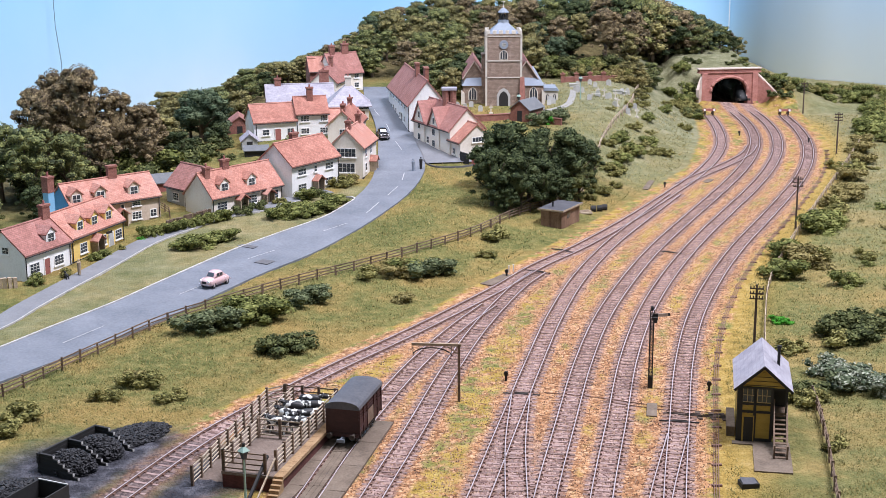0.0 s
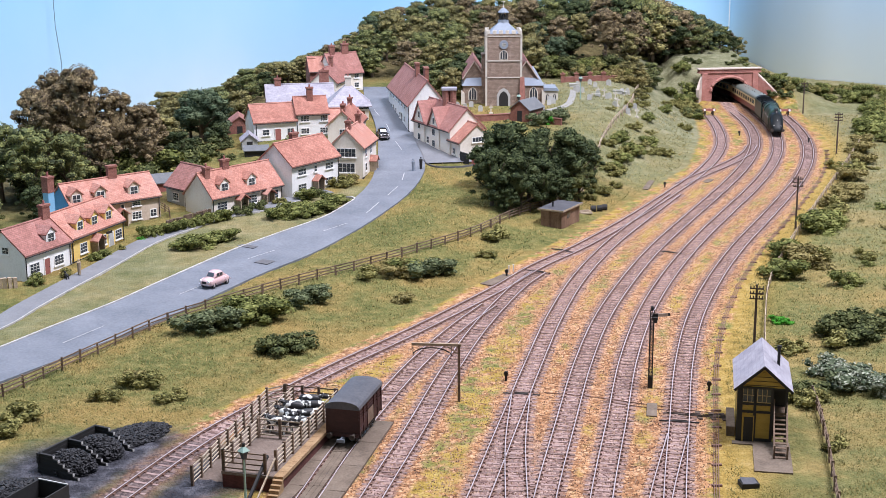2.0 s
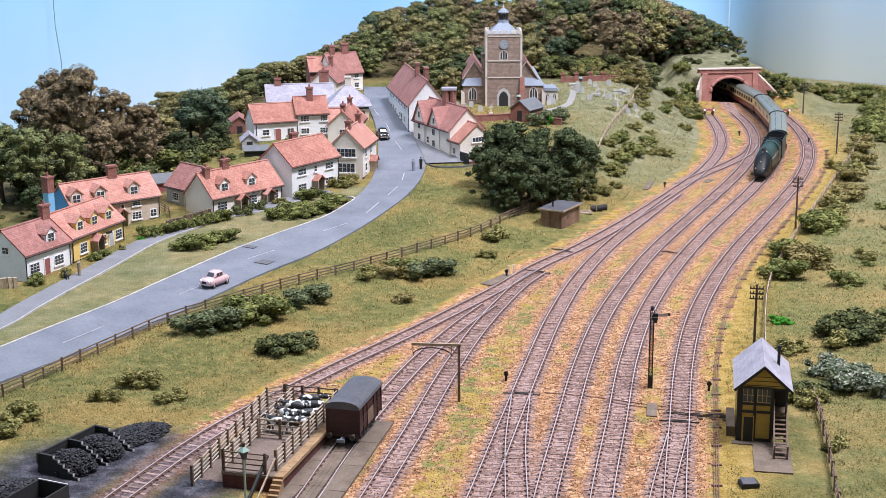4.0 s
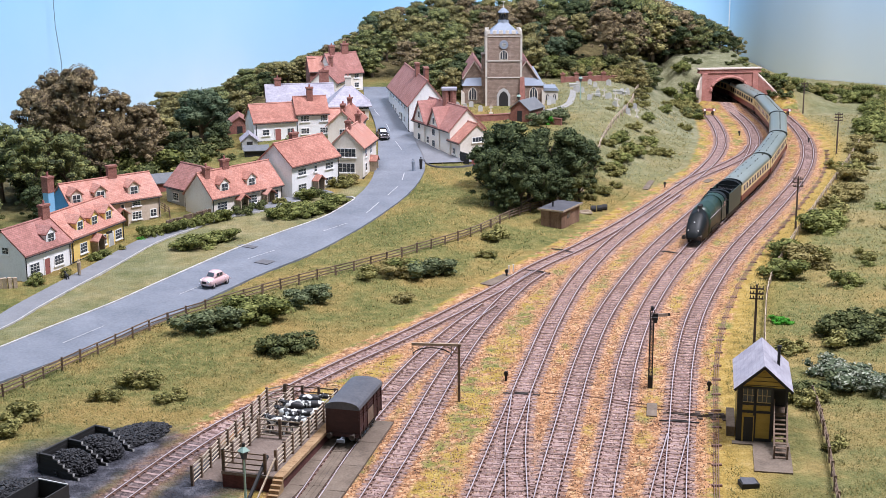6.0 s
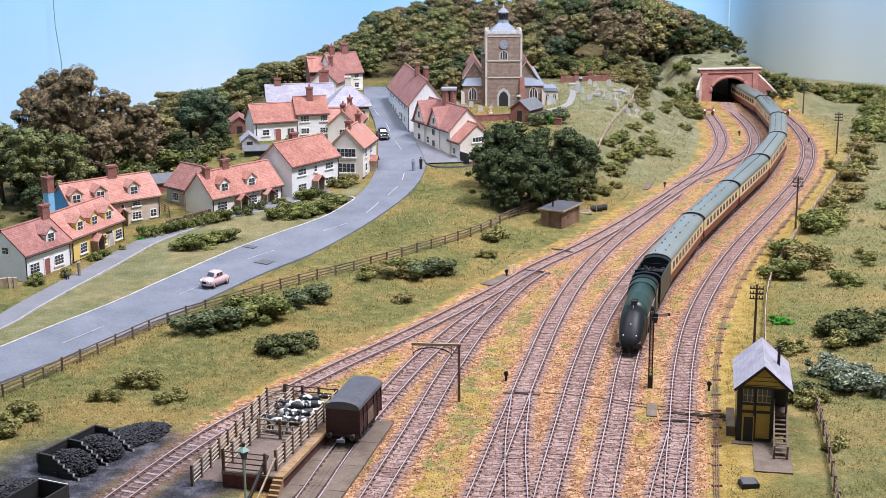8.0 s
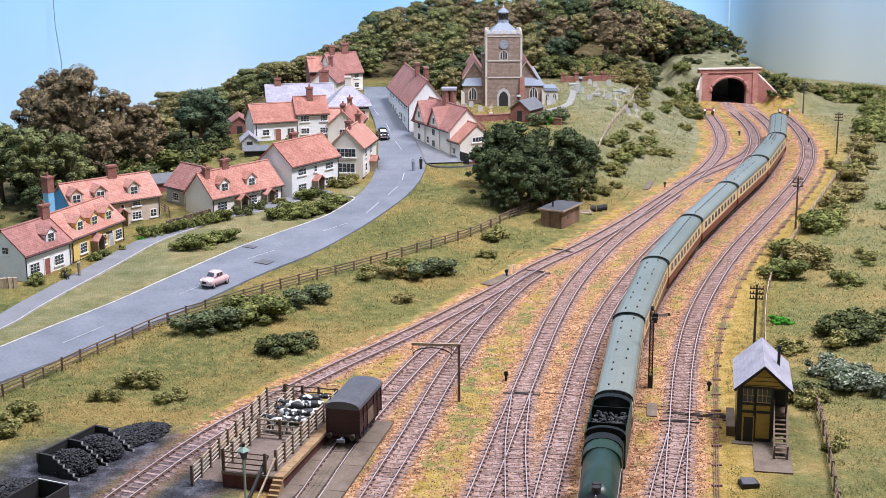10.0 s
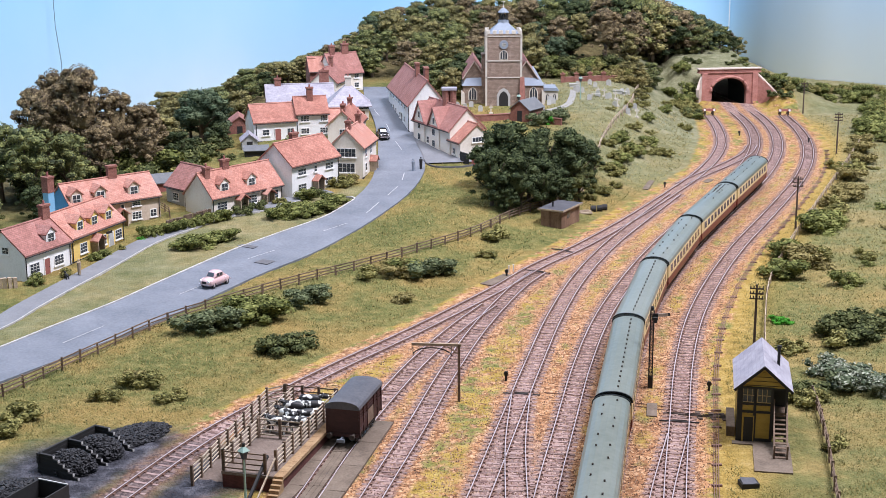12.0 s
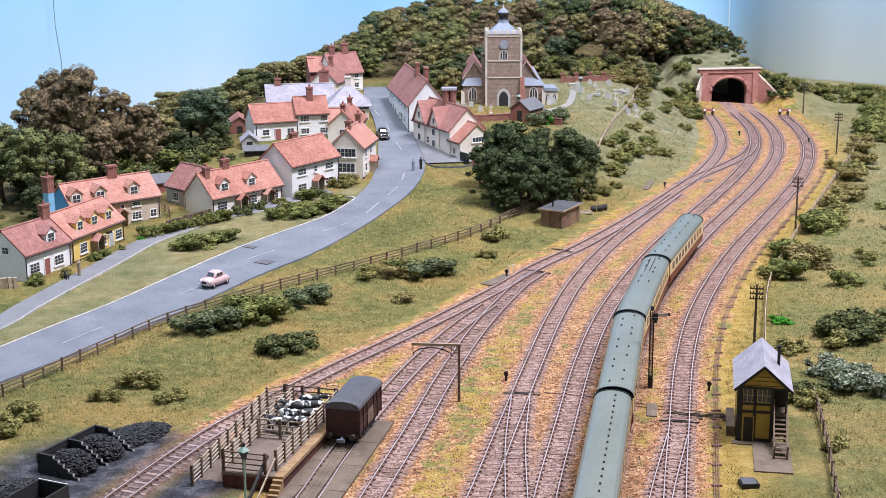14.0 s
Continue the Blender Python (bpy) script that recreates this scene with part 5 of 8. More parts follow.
        vs = [(xi, 1.7, 3.3), (xo, 1.7, 3.3), (xo, 15.2, 3.3), (xi, 15.2, 3.3), (xi, 3.4, 5.3), (sx * 5.9, 3.4, 5.2), (sx * 5.9, 14.0, 5.2), (xi, 14.0, 5.3)]
        fs = [(0, 1, 5, 4), (1, 2, 6, 5), (2, 3, 7, 6), (4, 5, 6, 7), (3, 2, 1, 0), (0, 4, 7, 3)]
        part("chapel_roof", Shape().add(vs, fs if sx > 0 else [f[::-1] for f in fs]), M_LEAD, c, "sloping lead roof")
        arch_window(c, sx * 5.2, 1.9, 0.9, 1.2, 2.1, 3, I)
        part("buttress", Shape().prism([(sx * 6.9 - 0.3, -1), (sx * 6.9 + 0.3, -1), (sx * 6.9 + 0.3, 2.0), (sx * 6.9 - 0.3, 2.6)], 1.2, 1.9), M_STONE, c)
    part("tower_buttress", Shape().add([(2.6, -2.0, -1), (3.7, -2.0, -1), (3.7, 0.5, -1), (2.6, 0.5, -1), (2.75, -0.1, 5.0), (3.5, -0.1, 5.0), (3.5, 0.5, 5.0), (2.75, 0.5, 5.0)], [(0, 1, 5, 4), (1, 2, 6, 5), (2, 3, 7, 6), (3, 0, 4, 7), (4, 5, 6, 7)]), M_BRICK, c, "sloping brick buttress")
    part("stair_turret", Shape().box(-3.7, -2.95, 1.5, 3.4, -1, 8.6).box(-3.8, -2.95, 1.4, 3.5, 8.6, 8.85), M_FLINT, c)
    por = part("porch", Shape().box(7.2, 9.6, 4.5, 9.0, -1, 2.0), M_STONE, c)
    part("porch_roof", Shape().prism([(7.0, 2.0), (9.8, 2.0), (9.4, 2.5), (7.2, 2.5)], 4.3, 9.2), M_LEAD, por)
    arch_window(por, 7.8, 4.5, 0.4, 0.6, 1.1, 2, I)
    arch_window(por, 9.0, 4.5, 0.4, 0.6, 1.1, 2, I)


church()




def gravestone(x, y, rz, kind):
    g = thing("gravestone", x, y, float(height(x, y)) - 0.38, rz, ("pale stone cross on a plinth", "rounded grey headstone leaning a little", "flat chest tomb of pale stone")[kind], "gravestone", "churchyard graves")
    if kind == 0:
        part("plinth", Shape().box(-0.3, 0.3, -0.22, 0.22, 0, 0.35), M_STONE, g)
        part("cross", Shape().box(-0.08, 0.08, -0.07, 0.07, 0.35, 1.6).box(-0.35, 0.35, -0.07, 0.07, 1.1, 1.27), M_STONE, g)
    elif kind == 1:
        part("slab", Shape().prism([(-0.36, 0), (0.36, 0), (0.36, 0.85), (0.22, 1.08), (0, 1.16), (-0.22, 1.08), (-0.36, 0.85)], -0.08, 0.08, pose(0, 0, 0, random.uniform(-8, 8))), random.choice((M_GRAVE, M_GREYWALL)), g)
        part("kerb", Shape().box(-0.45, 0.45, -0.16, 0.16, -0.1, 0.14), M_STONE, g)
    else:
        part("chest", Shape().box(-0.72, 0.72, -0.36, 0.36, 0, 0.55), M_GREYWALL, g)
        part("lid", Shape().box(-0.85, 0.85, -0.45, 0.45, 0.55, 0.67), M_GRAVE, g)


random.seed(11)
for i in range(58):
    x, y = random.uniform(16.5, 32), random.uniform(224, 247)
    if abs(x - (20.5 + (y - 236) * 0.05)) < 1.4:
        continue
    gravestone(x, y, random.uniform(-12, 12), random.choices((0, 1, 2), (2, 7, 0.7))[0])
for x, y, k in ((7.6, 219.5, 0), (11.8, 219.8, 0), (6.0, 221.2, 1), (13.0, 220.8, 1), (15.8, 221.6, 1), (3.6, 222.5, 1), (2.4, 223.8, 1), (1.6, 222.2, 1), (4.6, 224.4, 1), (0.4, 224.2, 0)):
    gravestone(x, y, random.uniform(-10, 10), k)
M_SLATE_PATH = material("gravel_path", [(0.24, 0.235, 0.22), (0.32, 0.315, 0.30)], 1.0, 0.9, 0.2)
tomb_path = [(9.5, 219.0), (14.9, 220.8), (18.1, 222.8), (20.2, 226.1), (21.4, 232.0), (22.3, 239.4)]
ribbon("churchyard_path", [(x - 0.5, y + 0.35) for x, y in tomb_path], [(x + 0.5, y - 0.35) for x, y in tomb_path], 0.10, M_SLATE_PATH, "pale gravel path through the churchyard", "path", 2, 1.0, 0.3)


def yard_wall(x0, y0, x1, y1, n, h, pier):
    w = thing("brick_wall", 0, 0, 0, 0, "red brick boundary wall with capped piers", "wall", "churchyard walls")
    for i in range(n):
        a, b = Vector((x0 + (x1 - x0) * i / n, y0 + (y1 - y0) * i / n, 0)), Vector((x0 + (x1 - x0) * (i + 1) / n, y0 + (y1 - y0) * (i + 1) / n, 0))
        z = float(height((a.x + b.x) / 2, (a.y + b.y) / 2)) - 0.3
        part("wall_panel", Shape().bar((a.x, a.y, z + h / 2 - 0.2), (b.x, b.y, z + h / 2 - 0.2), 0.3, h + 0.4), M_BRICK, w)
        part("coping", Shape().bar((a.x, a.y, z + h + 0.05), (b.x, b.y, z + h + 0.05), 0.42, 0.12), M_TILE_OLD, w)
        if pier:
            p = part("pier", Shape().box(a.x - 0.35, a.x + 0.35, a.y - 0.35, a.y + 0.35, z - 0.4, z + h + 0.55), M_BRICK, w)
            part("pier_cap", Shape().box(a.x - 0.45, a.x + 0.45, a.y - 0.45, a.y + 0.45, z + h + 0.55, z + h + 0.7).lump((a.x, a.y, z + h + 0.8), (0.2, 0.2, 0.2), 0.0), M_BRICK, p)


yard_wall(21.2, 248.4, 31.0, 250.6, 4, 0.9, True)
yard_wall(2.6, 213.6, 11.0, 215.4, 4, 1.0, False)
yard_wall(14.8, 213.4, 18.0, 211.4, 2, 1.0, False)


# ---- tunnel ----
def tunnel_portal():
    t = thing("tunnel_portal", 53.4, 262.3, -0.4, 8, "red brick tunnel portal with stone coping", "tunnel portal", kind="structure")
    r, spring = 3.35, 2.9
    arc = [(r * math.cos(math.pi * i / 16), spring + 2.6 * math.sin(math.pi * i / 16)) for i in range(17)]
    inner = [(r, -0.3)] + arc + [(-r, -0.3)]
    outer_z = 6.6
    sh = Shape()
    vs, fs = [], []
    outer = [(5.2, -0.3), (5.2, spring)] + [(5.2 - 10.4 * i / 14, outer_z) for i in range(15)] + [(-5.2, spring), (-5.2, -0.3)]
    n = len(inner)
    outer = outer[:n] if len(outer) == n else [outer[0]] + [(5.2 if a > 3.9 else -5.2 if a < -3.9 else a * 1.55, b if abs(a) > 9 else outer_z) for a, b in arc] + [outer[-1]]
    for yy in (0.0, 1.2):
        vs += [(a, yy, b) for a, b in inner] + [(a, yy, b) for a, b in outer]
    for i in range(n - 1):
        fs.append((i, i + 1, n + i + 1, n + i))
        o = 2 * n
        fs.append((o + n + i, o + n + i + 1, o + i + 1, o + i))
        fs.append((i + 1, i, o + i, o + i + 1))
        fs.append((n + i, n + i + 1, o + n + i + 1, o + n + i))
    part("portal_wall", sh.add(vs, fs), M_PORTAL, t)
    part("voussoir_ring", Shape().tube([(a * 1.06, -0.05, b + 0.12) for a, b in arc], 0.28, 6), M_PORTAL, t, "darker brick arch ring")
    part("parapet", Shape().box(-5.9, 5.9, -0.1, 1.1, 6.6, 7.05), M_PORTAL, t)
    part("coping", Shape().box(-6.1, 6.1, -0.3, 1.3, 7.05, 7.22), M_PORTAL_STONE, t, "pale stone coping")
    part("string_course", Shape().box(-6.0, 6.0, -0.2, 1.2, 6.36, 6.54), M_PORTAL, t)
    for sx in (-1, 1):
        x0, x1 = sorted((sx * 4.4, sx * 5.4))
        part("pilaster", Shape().box(x0, x1, -0.35, 0.2, -0.3, 6.36), M_PORTAL, t)
    part("wing_wall", Shape().add([(5.3, -0.2, -0.3), (5.3, 0.6, -0.3), (8.3, -3.6, -0.3), (8.6, -3.0, -0.3), (5.3, -0.2, 6.2), (5.3, 0.6, 6.2), (8.3, -3.6, 2.2), (8.6, -3.0, 2.2)], [(0, 2, 6, 4), (2, 3, 7, 6), (3, 1, 5, 7), (4, 6, 7, 5), (1, 0, 4, 5)]), M_PORTAL, t, "sloping brick wing wall")
    part("wing_coping", Shape().bar((5.2, 0.2, 6.3), (8.6, -3.4, 2.3), 0.5, 0.2), M_PORTAL_STONE, t)
    part("wing_wall", Shape().add([(-5.3, -0.2, -0.3), (-5.3, 0.6, -0.3), (-6.4, -1.8, -0.3), (-6.8, -1.2, -0.3), (-5.3, -0.2, 6.2), (-5.3, 0.6, 6.2), (-6.4, -1.8, 3.5), (-6.8, -1.2, 3.5)], [(4, 6, 2, 0), (6, 7, 3, 2), (7, 5, 1, 3), (5, 7, 6, 4), (5, 4, 0, 1)]), M_PORTAL_STONE, t)
    bore = Shape()
    vs, fs = [], []
    for yy in (1.0, 10.0):
        vs += [(a, yy, b) for a, b in inner] + [(a * 1.1, yy, b * 1.06) for a, b in inner]
    o = 2 * n
    for i in range(n - 1):
        fs.append((i + 1, i, o + i, o + i + 1))
        fs.append((n + i, n + i + 1, o + n + i + 1, o + n + i))
    part("tunnel_lining", bore.add(vs, fs), M_LOCO_BLACK, t, "black tunnel lining")


tunnel_portal()


# ---- trees and bushes ----
def foliage(name, colors, islands=0.4):
    m = material(name, colors, 1.4, 0.85, 0.9, fine=0.13, islands=islands, spread=0.0)
    m.node_tree.nodes["Principled BSDF"].inputs["Specular IOR Level"].default_value = 0.15
    return m


LEAVES = {
    "olive": foliage("olive_leaves", [(0.056, 0.057, 0.034), (0.183, 0.169, 0.069), (0.378, 0.333, 0.138)]),
    "brown": foliage("russet_leaves", [(0.063, 0.048, 0.037), (0.175, 0.137, 0.076), (0.337, 0.262, 0.145)]),
    "green": foliage("green_leaves", [(0.043, 0.053, 0.031), (0.127, 0.146, 0.057), (0.281, 0.290, 0.106)]),
    "dark": foliage("dark_leaves", [(0.018, 0.027, 0.013), (0.046, 0.064, 0.028), (0.115, 0.14, 0.06)]),
    "blue": foliage("blue_green_leaves", [(0.023, 0.039, 0.022), (0.063, 0.093, 0.053), (0.149, 0.186, 0.106)]),
    "bright": foliage("bright_leaves", [(0.02, 0.10, 0.01), (0.05, 0.25, 0.02), (0.11, 0.38, 0.05)]),
    "grey": foliage("flowering_leaves", [(0.05, 0.07, 0.04), (0.11, 0.135, 0.08), (0.42, 0.44, 0.35)], 0.6),
}


def leaf_cloud(lobes, leaf, density, rng):
    """Leaf tips scattered over the skin of many rounded lobes: vertices and faces."""
    vs, fs = [], []
    for (cx, cy, cz, rx, rz) in lobes:
        n = int(density * rx * (rx + rz) * 6)
        d = rng.normal(size=(n, 3))
        d /= np.linalg.norm(d, axis=1)[:, None]
        keep = d[:, 2] > -0.75
        d = d[keep]
        n = len(d)
        r = rng.uniform(0.86, 1.08, n)[:, None]
        p = d * r * np.array([rx, rx, rz]) + np.array([cx, cy, cz])
        a = np.cross(d, rng.normal(size=(n, 3)))
        a /= np.linalg.norm(a, axis=1)[:, None] + 1e-9
        nn = d + 0.75 * rng.normal(size=(n, 3))
        nn /= np.linalg.norm(nn, axis=1)[:, None]
        b = np.cross(nn, a)
        b /= np.linalg.norm(b, axis=1)[:, None] + 1e-9
        s = (leaf * rng.uniform(0.6, 1.3, n))[:, None]
        leaves = np.stack([p - a * s - b * s * 0.6, p + a * s - b * s * 0.5, p + a * s * rng.uniform(-0.4, 0.4, (n, 1)) + b * s], 1).reshape(-1, 3)
        base = len(vs)
        vs += leaves.tolist()
        fs += [(base + 3 * i, base + 3 * i + 1, base + 3 * i + 2) for i in range(n)]
    return vs, fs


def crown_lobes(h, spread, base, n, rng):
    out = []
    for i in range(n):
        t = rng.uniform(0, 1) ** 0.8
        ang = rng.uniform(0, 2 * math.pi)
        z = base + (h - base) * (0.06 + 0.82 * t)
        reach = spread * math.sin(math.pi * (0.26 + 0.62 * t)) ** 0.8 * rng.uniform(0.4, 0.92)
        r = spread * rng.uniform(0.12, 0.25) * (40 / n) ** 0.35
        out.append((math.cos(ang) * reach, math.sin(ang) * reach, z, r, r * rng.uniform(0.65, 0.85)))
    out.append((0, 0, base + (h - base) * 0.8, spread * 0.34, (h - base) * 0.17))
    out.append((0, 0, base + (h - base) * 0.45, spread * 0.5, (h - base) * 0.28))
    return out


def tree_kind(seed, colour, h, spread, base, lobes, leaf, density):
    """One tree, h high, at the origin: tapered trunk, limbs and a broken crown."""
    rng = np.random.default_rng(seed)
    t = thing("tree", 0, 0, 0, 0, "", "tree")
    lob = crown_lobes(h, spread, base, lobes, rng)
    wood = Shape().tube([(0, 0, -0.6), (0.05, 0.02, base * 0.6), (-0.08, 0.05, base + (h - base) * 0.4), (0.0, 0.0, h * 0.85)], [h * 0.045, h * 0.033, h * 0.02, h * 0.006], 7)
    part("trunk", wood, M_BARK, t)
    limbs = Shape()
    for l in lob[: min(9, len(lob))]:
        z0 = base * 0.8 + (l[2] - base) * 0.3
        limbs.tube([(0, 0, z0), (l[0] * 0.5, l[1] * 0.5, (z0 + l[2]) / 2 + 0.1), (l[0] * 0.95, l[1] * 0.95, l[2])], [h * 0.018, h * 0.011, h * 0.004], 5)
    part("limb", limbs, M_BARK, t)
    vs, fs = leaf_cloud(lob, leaf, density, rng)
    core = Shape()
    for i, l in enumerate(lob):
        core.lump(l[:3], (l[3] * 0.78, l[3] * 0.78, l[4] * 0.78), 0.2, 4, 6, seed * 50 + i)
    core.add(vs, fs)
    tagged(part("crown", core, LEAVES[colour], t), kind="stuff")
    return t


TREE_LABELS = {"olive": "model tree with a dense olive green crown", "brown": "model tree with russet brown foliage", "green": "model tree with mid green foliage", "dark": "model oak with very dark green foliage", "blue": "model tree with bluish green foliage", "tall brown": "tall model tree with gnarled limbs and russet foliage", "tall green": "tall spreading model tree with mid green foliage"}
KINDS = {}
for colour in ("olive", "brown", "green", "dark", "blue"):
    KINDS[colour] = [tree_kind(hash_ + 7 * k, colour, 8.0, 3.3 + 0.3 * k, 0.9, 42 + 4 * k, 0.13, 19) for k, hash_ in enumerate((3, 5))]
KINDS["tall brown"] = [tree_kind(61 + k, "brown", 15.0, 4.9, 3.4, 84, 0.15, 15) for k in range(2)]
KINDS["tall green"] = [tree_kind(71 + k, "green", 11.0, 4.4, 2.4, 70, 0.14, 15) for k in range(2)]
FULL = {"tall brown": 15.0, "tall green": 11.0}
USED = set()


def tree(x, y, h, kind, wide=1.0):
    src = KINDS[kind][random.randrange(2)]
    s = h / FULL.get(kind, 8.0)
    m = at(x, y, float(height(x, y)) - 0.3, random.uniform(0, 360)) @ Matrix.Diagonal((s * wide, s * wide, s, 1))
    if src in USED:
        ob = copy_thing(src, m @ Matrix.Diagonal([1 / v for v in src.scale] + [1]))
    else:
        USED.add(src)
        src.matrix_basis = m
        ob = src
    return tagged(ob, TREE_LABELS[kind], "tree", "trees of the layout")


# wood's crest at y = 285, falling to both ends: skyline from the camera
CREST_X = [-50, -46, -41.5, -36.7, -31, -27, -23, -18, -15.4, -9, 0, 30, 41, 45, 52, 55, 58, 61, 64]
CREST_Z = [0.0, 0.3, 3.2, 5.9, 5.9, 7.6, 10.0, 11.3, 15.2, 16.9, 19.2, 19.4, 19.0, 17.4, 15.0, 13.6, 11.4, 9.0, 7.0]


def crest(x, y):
    """Tree height here that reaches the crest line as seen from the camera's eye."""
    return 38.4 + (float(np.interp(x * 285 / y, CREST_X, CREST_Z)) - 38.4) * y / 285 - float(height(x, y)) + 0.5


random.seed(21)
MIX = ["olive", "olive", "green", "brown", "brown", "blue", "green", "olive", "dark"]
# wood on the hill behind the church
for row in range(8):
    y = 254 + row * 6.2
    x = -20 + random.uniform(0, 3)
    while x < 54:
        yy = y + random.uniform(-2.2, 2.2)
        free = not (17 < x < 37 and yy < 266) and not (x > 36 and yy < 275) and not (-16 < x < -7 and yy < 262) and not (0 < x < 17 and yy < 250)
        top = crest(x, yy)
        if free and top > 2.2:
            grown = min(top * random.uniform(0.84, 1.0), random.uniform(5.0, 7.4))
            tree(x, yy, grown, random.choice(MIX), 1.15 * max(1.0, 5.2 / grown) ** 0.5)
        x += random.uniform(3.8, 5.4)
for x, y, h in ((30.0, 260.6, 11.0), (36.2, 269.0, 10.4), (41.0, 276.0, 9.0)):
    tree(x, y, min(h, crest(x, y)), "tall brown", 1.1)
for x, y, h, c in ((34.6, 258.0, 4.6, "olive"), (39.0, 263.0, 4.2, "green"), (24.0, 264.0, 6.0, "dark"), (18.6, 253.0, 4.0, "green"), (33.4, 240.0, 2.4, "olive"), (37.0, 256.0, 3.2, "olive"), (21.0, 262.0, 5.4, "blue")):
    tree(x, y, h, c, 1.15)
# hedgerow trees behind the upper village
for i in range(44):
    x, y = -47 + i * 0.8, 238 + 20 * (i / 44) + random.uniform(-3, 6)
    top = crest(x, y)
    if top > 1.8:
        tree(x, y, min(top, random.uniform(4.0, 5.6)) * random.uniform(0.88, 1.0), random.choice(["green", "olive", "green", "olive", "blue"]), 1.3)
for i in range(18):
    x, y = random.uniform(-44, -29), random.uniform(216, 240)
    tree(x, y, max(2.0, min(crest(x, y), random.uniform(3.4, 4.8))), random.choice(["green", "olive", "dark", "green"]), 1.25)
# tall trees behind the cottages
for x, y, h, w in ((-47.7, 186.0, 15.4, 1.0), (-52.2, 185.0, 12.0, 0.9), (-50.2, 189.0, 13.6, 0.95), (-43.6, 187.0, 11.6, 1.0), (-54.4, 188.0, 12.4, 0.9), (-52.4, 190.0, 14.4, 0.85), (-40.2, 188.0, 9.6, 1.05), (-44.0, 179.0, 8.6, 1.0), (-38.6, 183.0, 7.2, 1.05)):
    tree(x, y, h, "tall brown", w)
for x, y, h, w in ((-54.5, 171.0, 10.6, 1.05), (-50.0, 169.0, 10.4, 1.05), (-46.4, 172.0, 9.0, 1.0), (-59.0, 176.0, 11.0, 1.1)):
    tree(x, y, h, "tall green", w)
for x, y, h, c in ((-35.3, 205.0, 8.2, "blue"), (-37.4, 208.0, 6.4, "blue"), (-33.2, 207.0, 6.2, "blue"), (-39.0, 196.0, 6.4, "olive"), (-36.0, 192.0, 4.6, "dark"), (-41.5, 194.0, 7.6, "brown"), (-32.0, 201.0, 3.6, "dark"), (-0.8, 232.6, 4.8, "green"), (1.4, 231.0, 5.4, "olive"), (2.6, 236.0, 5.6, "dark"), (-2.4, 238.0, 5.0, "dark"), (0.6, 241.0, 5.6, "green"), (3.4, 245.0, 6.0, "dark"), (-4.2, 244.0, 5.0, "olive"), (-53.0, 160.0, 4.6, "green"), (-57.0, 164.0, 5.4, "olive"), (-48.0, 163.0, 4.4, "dark")):
    tree(x, y, h, c, 1.2)
# dark clump beside the line
for x, y, h, c in ((6.0, 169.4, 7.4, "dark"), (9.4, 168.4, 7.4, "dark"), (12.3, 170.4, 6.8, "dark"), (15.6, 176.6, 9.2, "dark"), (18.4, 181.4, 6.8, "dark"), (8.3, 175.0, 9.6, "dark"), (12.6, 178.0, 8.4, "dark"), (16.8, 185.4, 6.4, "dark"), (6.6, 177.4, 7.6, "dark"), (10.8, 172.6, 8.6, "dark"), (14.6, 171.8, 5.4, "dark"), (17.4, 176.6, 5.2, "green"), (19.8, 186.6, 4.6, "green"), (8.0, 166.6, 3.6, "dark")):
    tree(x, y, h, c, 1.0)


BUSH_LEAVES = {
    "olive": foliage("olive_scrub", [(0.07, 0.07, 0.022), (0.20, 0.19, 0.062), (0.35, 0.315, 0.12)]),
    "brown": foliage("dry_scrub", [(0.075, 0.062, 0.022), (0.20, 0.17, 0.062), (0.34, 0.285, 0.12)]),
    "blue": foliage("blue_green_scrub", [(0.045, 0.06, 0.03), (0.105, 0.128, 0.062), (0.20, 0.225, 0.115)]),
    "dark": foliage("bramble_scrub", [(0.028, 0.036, 0.014), (0.075, 0.09, 0.034), (0.17, 0.18, 0.07)]),
    "green": foliage("green_scrub", [(0.045, 0.058, 0.016), (0.13, 0.145, 0.042), (0.25, 0.26, 0.085)]),
}


def bush_kind(seed, colour, leaf=0.15):
    rng = np.random.default_rng(seed)
    b = thing("bush", 0, 0, 0, 0, "", "bush")
    lob = [(rng.uniform(-0.68, 0.68), rng.uniform(-0.6, 0.6), rng.uniform(0.1, 1.0) ** 1.15, rng.uniform(0.18, 0.42), rng.uniform(0.18, 0.40)) for _ in range(15)]
    vs, fs = leaf_cloud(lob, leaf * 0.42, 105, rng)
    core = Shape()
    for i, l in enumerate(lob):
        core.lump(l[:3], (l[3] * 0.7, l[3] * 0.7, l[4] * 0.7), 0.2, 4, 6, seed * 31 + i)
    core.add(vs, fs)
    tagged(part("leaf_mass", core, BUSH_LEAVES.get(colour) or LEAVES[colour], b), kind="stuff")
    part("stem", Shape().tube([(0, 0, -0.3), (0.05, 0, 0.4)], [0.07, 0.03], 5), M_BARK, b)
    return b


BUSHES = {}
BUSH_SIZE = {"olive": 1.4, "green": 1.6, "dark": 1.5, "blue": 1.6, "bright": 1.0, "grey": 1.5, "brown": 1.4}
BUSH_LABELS = {"olive": "low olive green bush of foam clumps", "green": "rounded bush of mid green foam leaves", "dark": "dark green bramble bush on rough grass", "blue": "blue-green bush beside the fence", "bright": "vivid bright green bush on the grass", "grey": "pale bush flecked with white blossom", "brown": "straggling brownish bush on dry grass"}


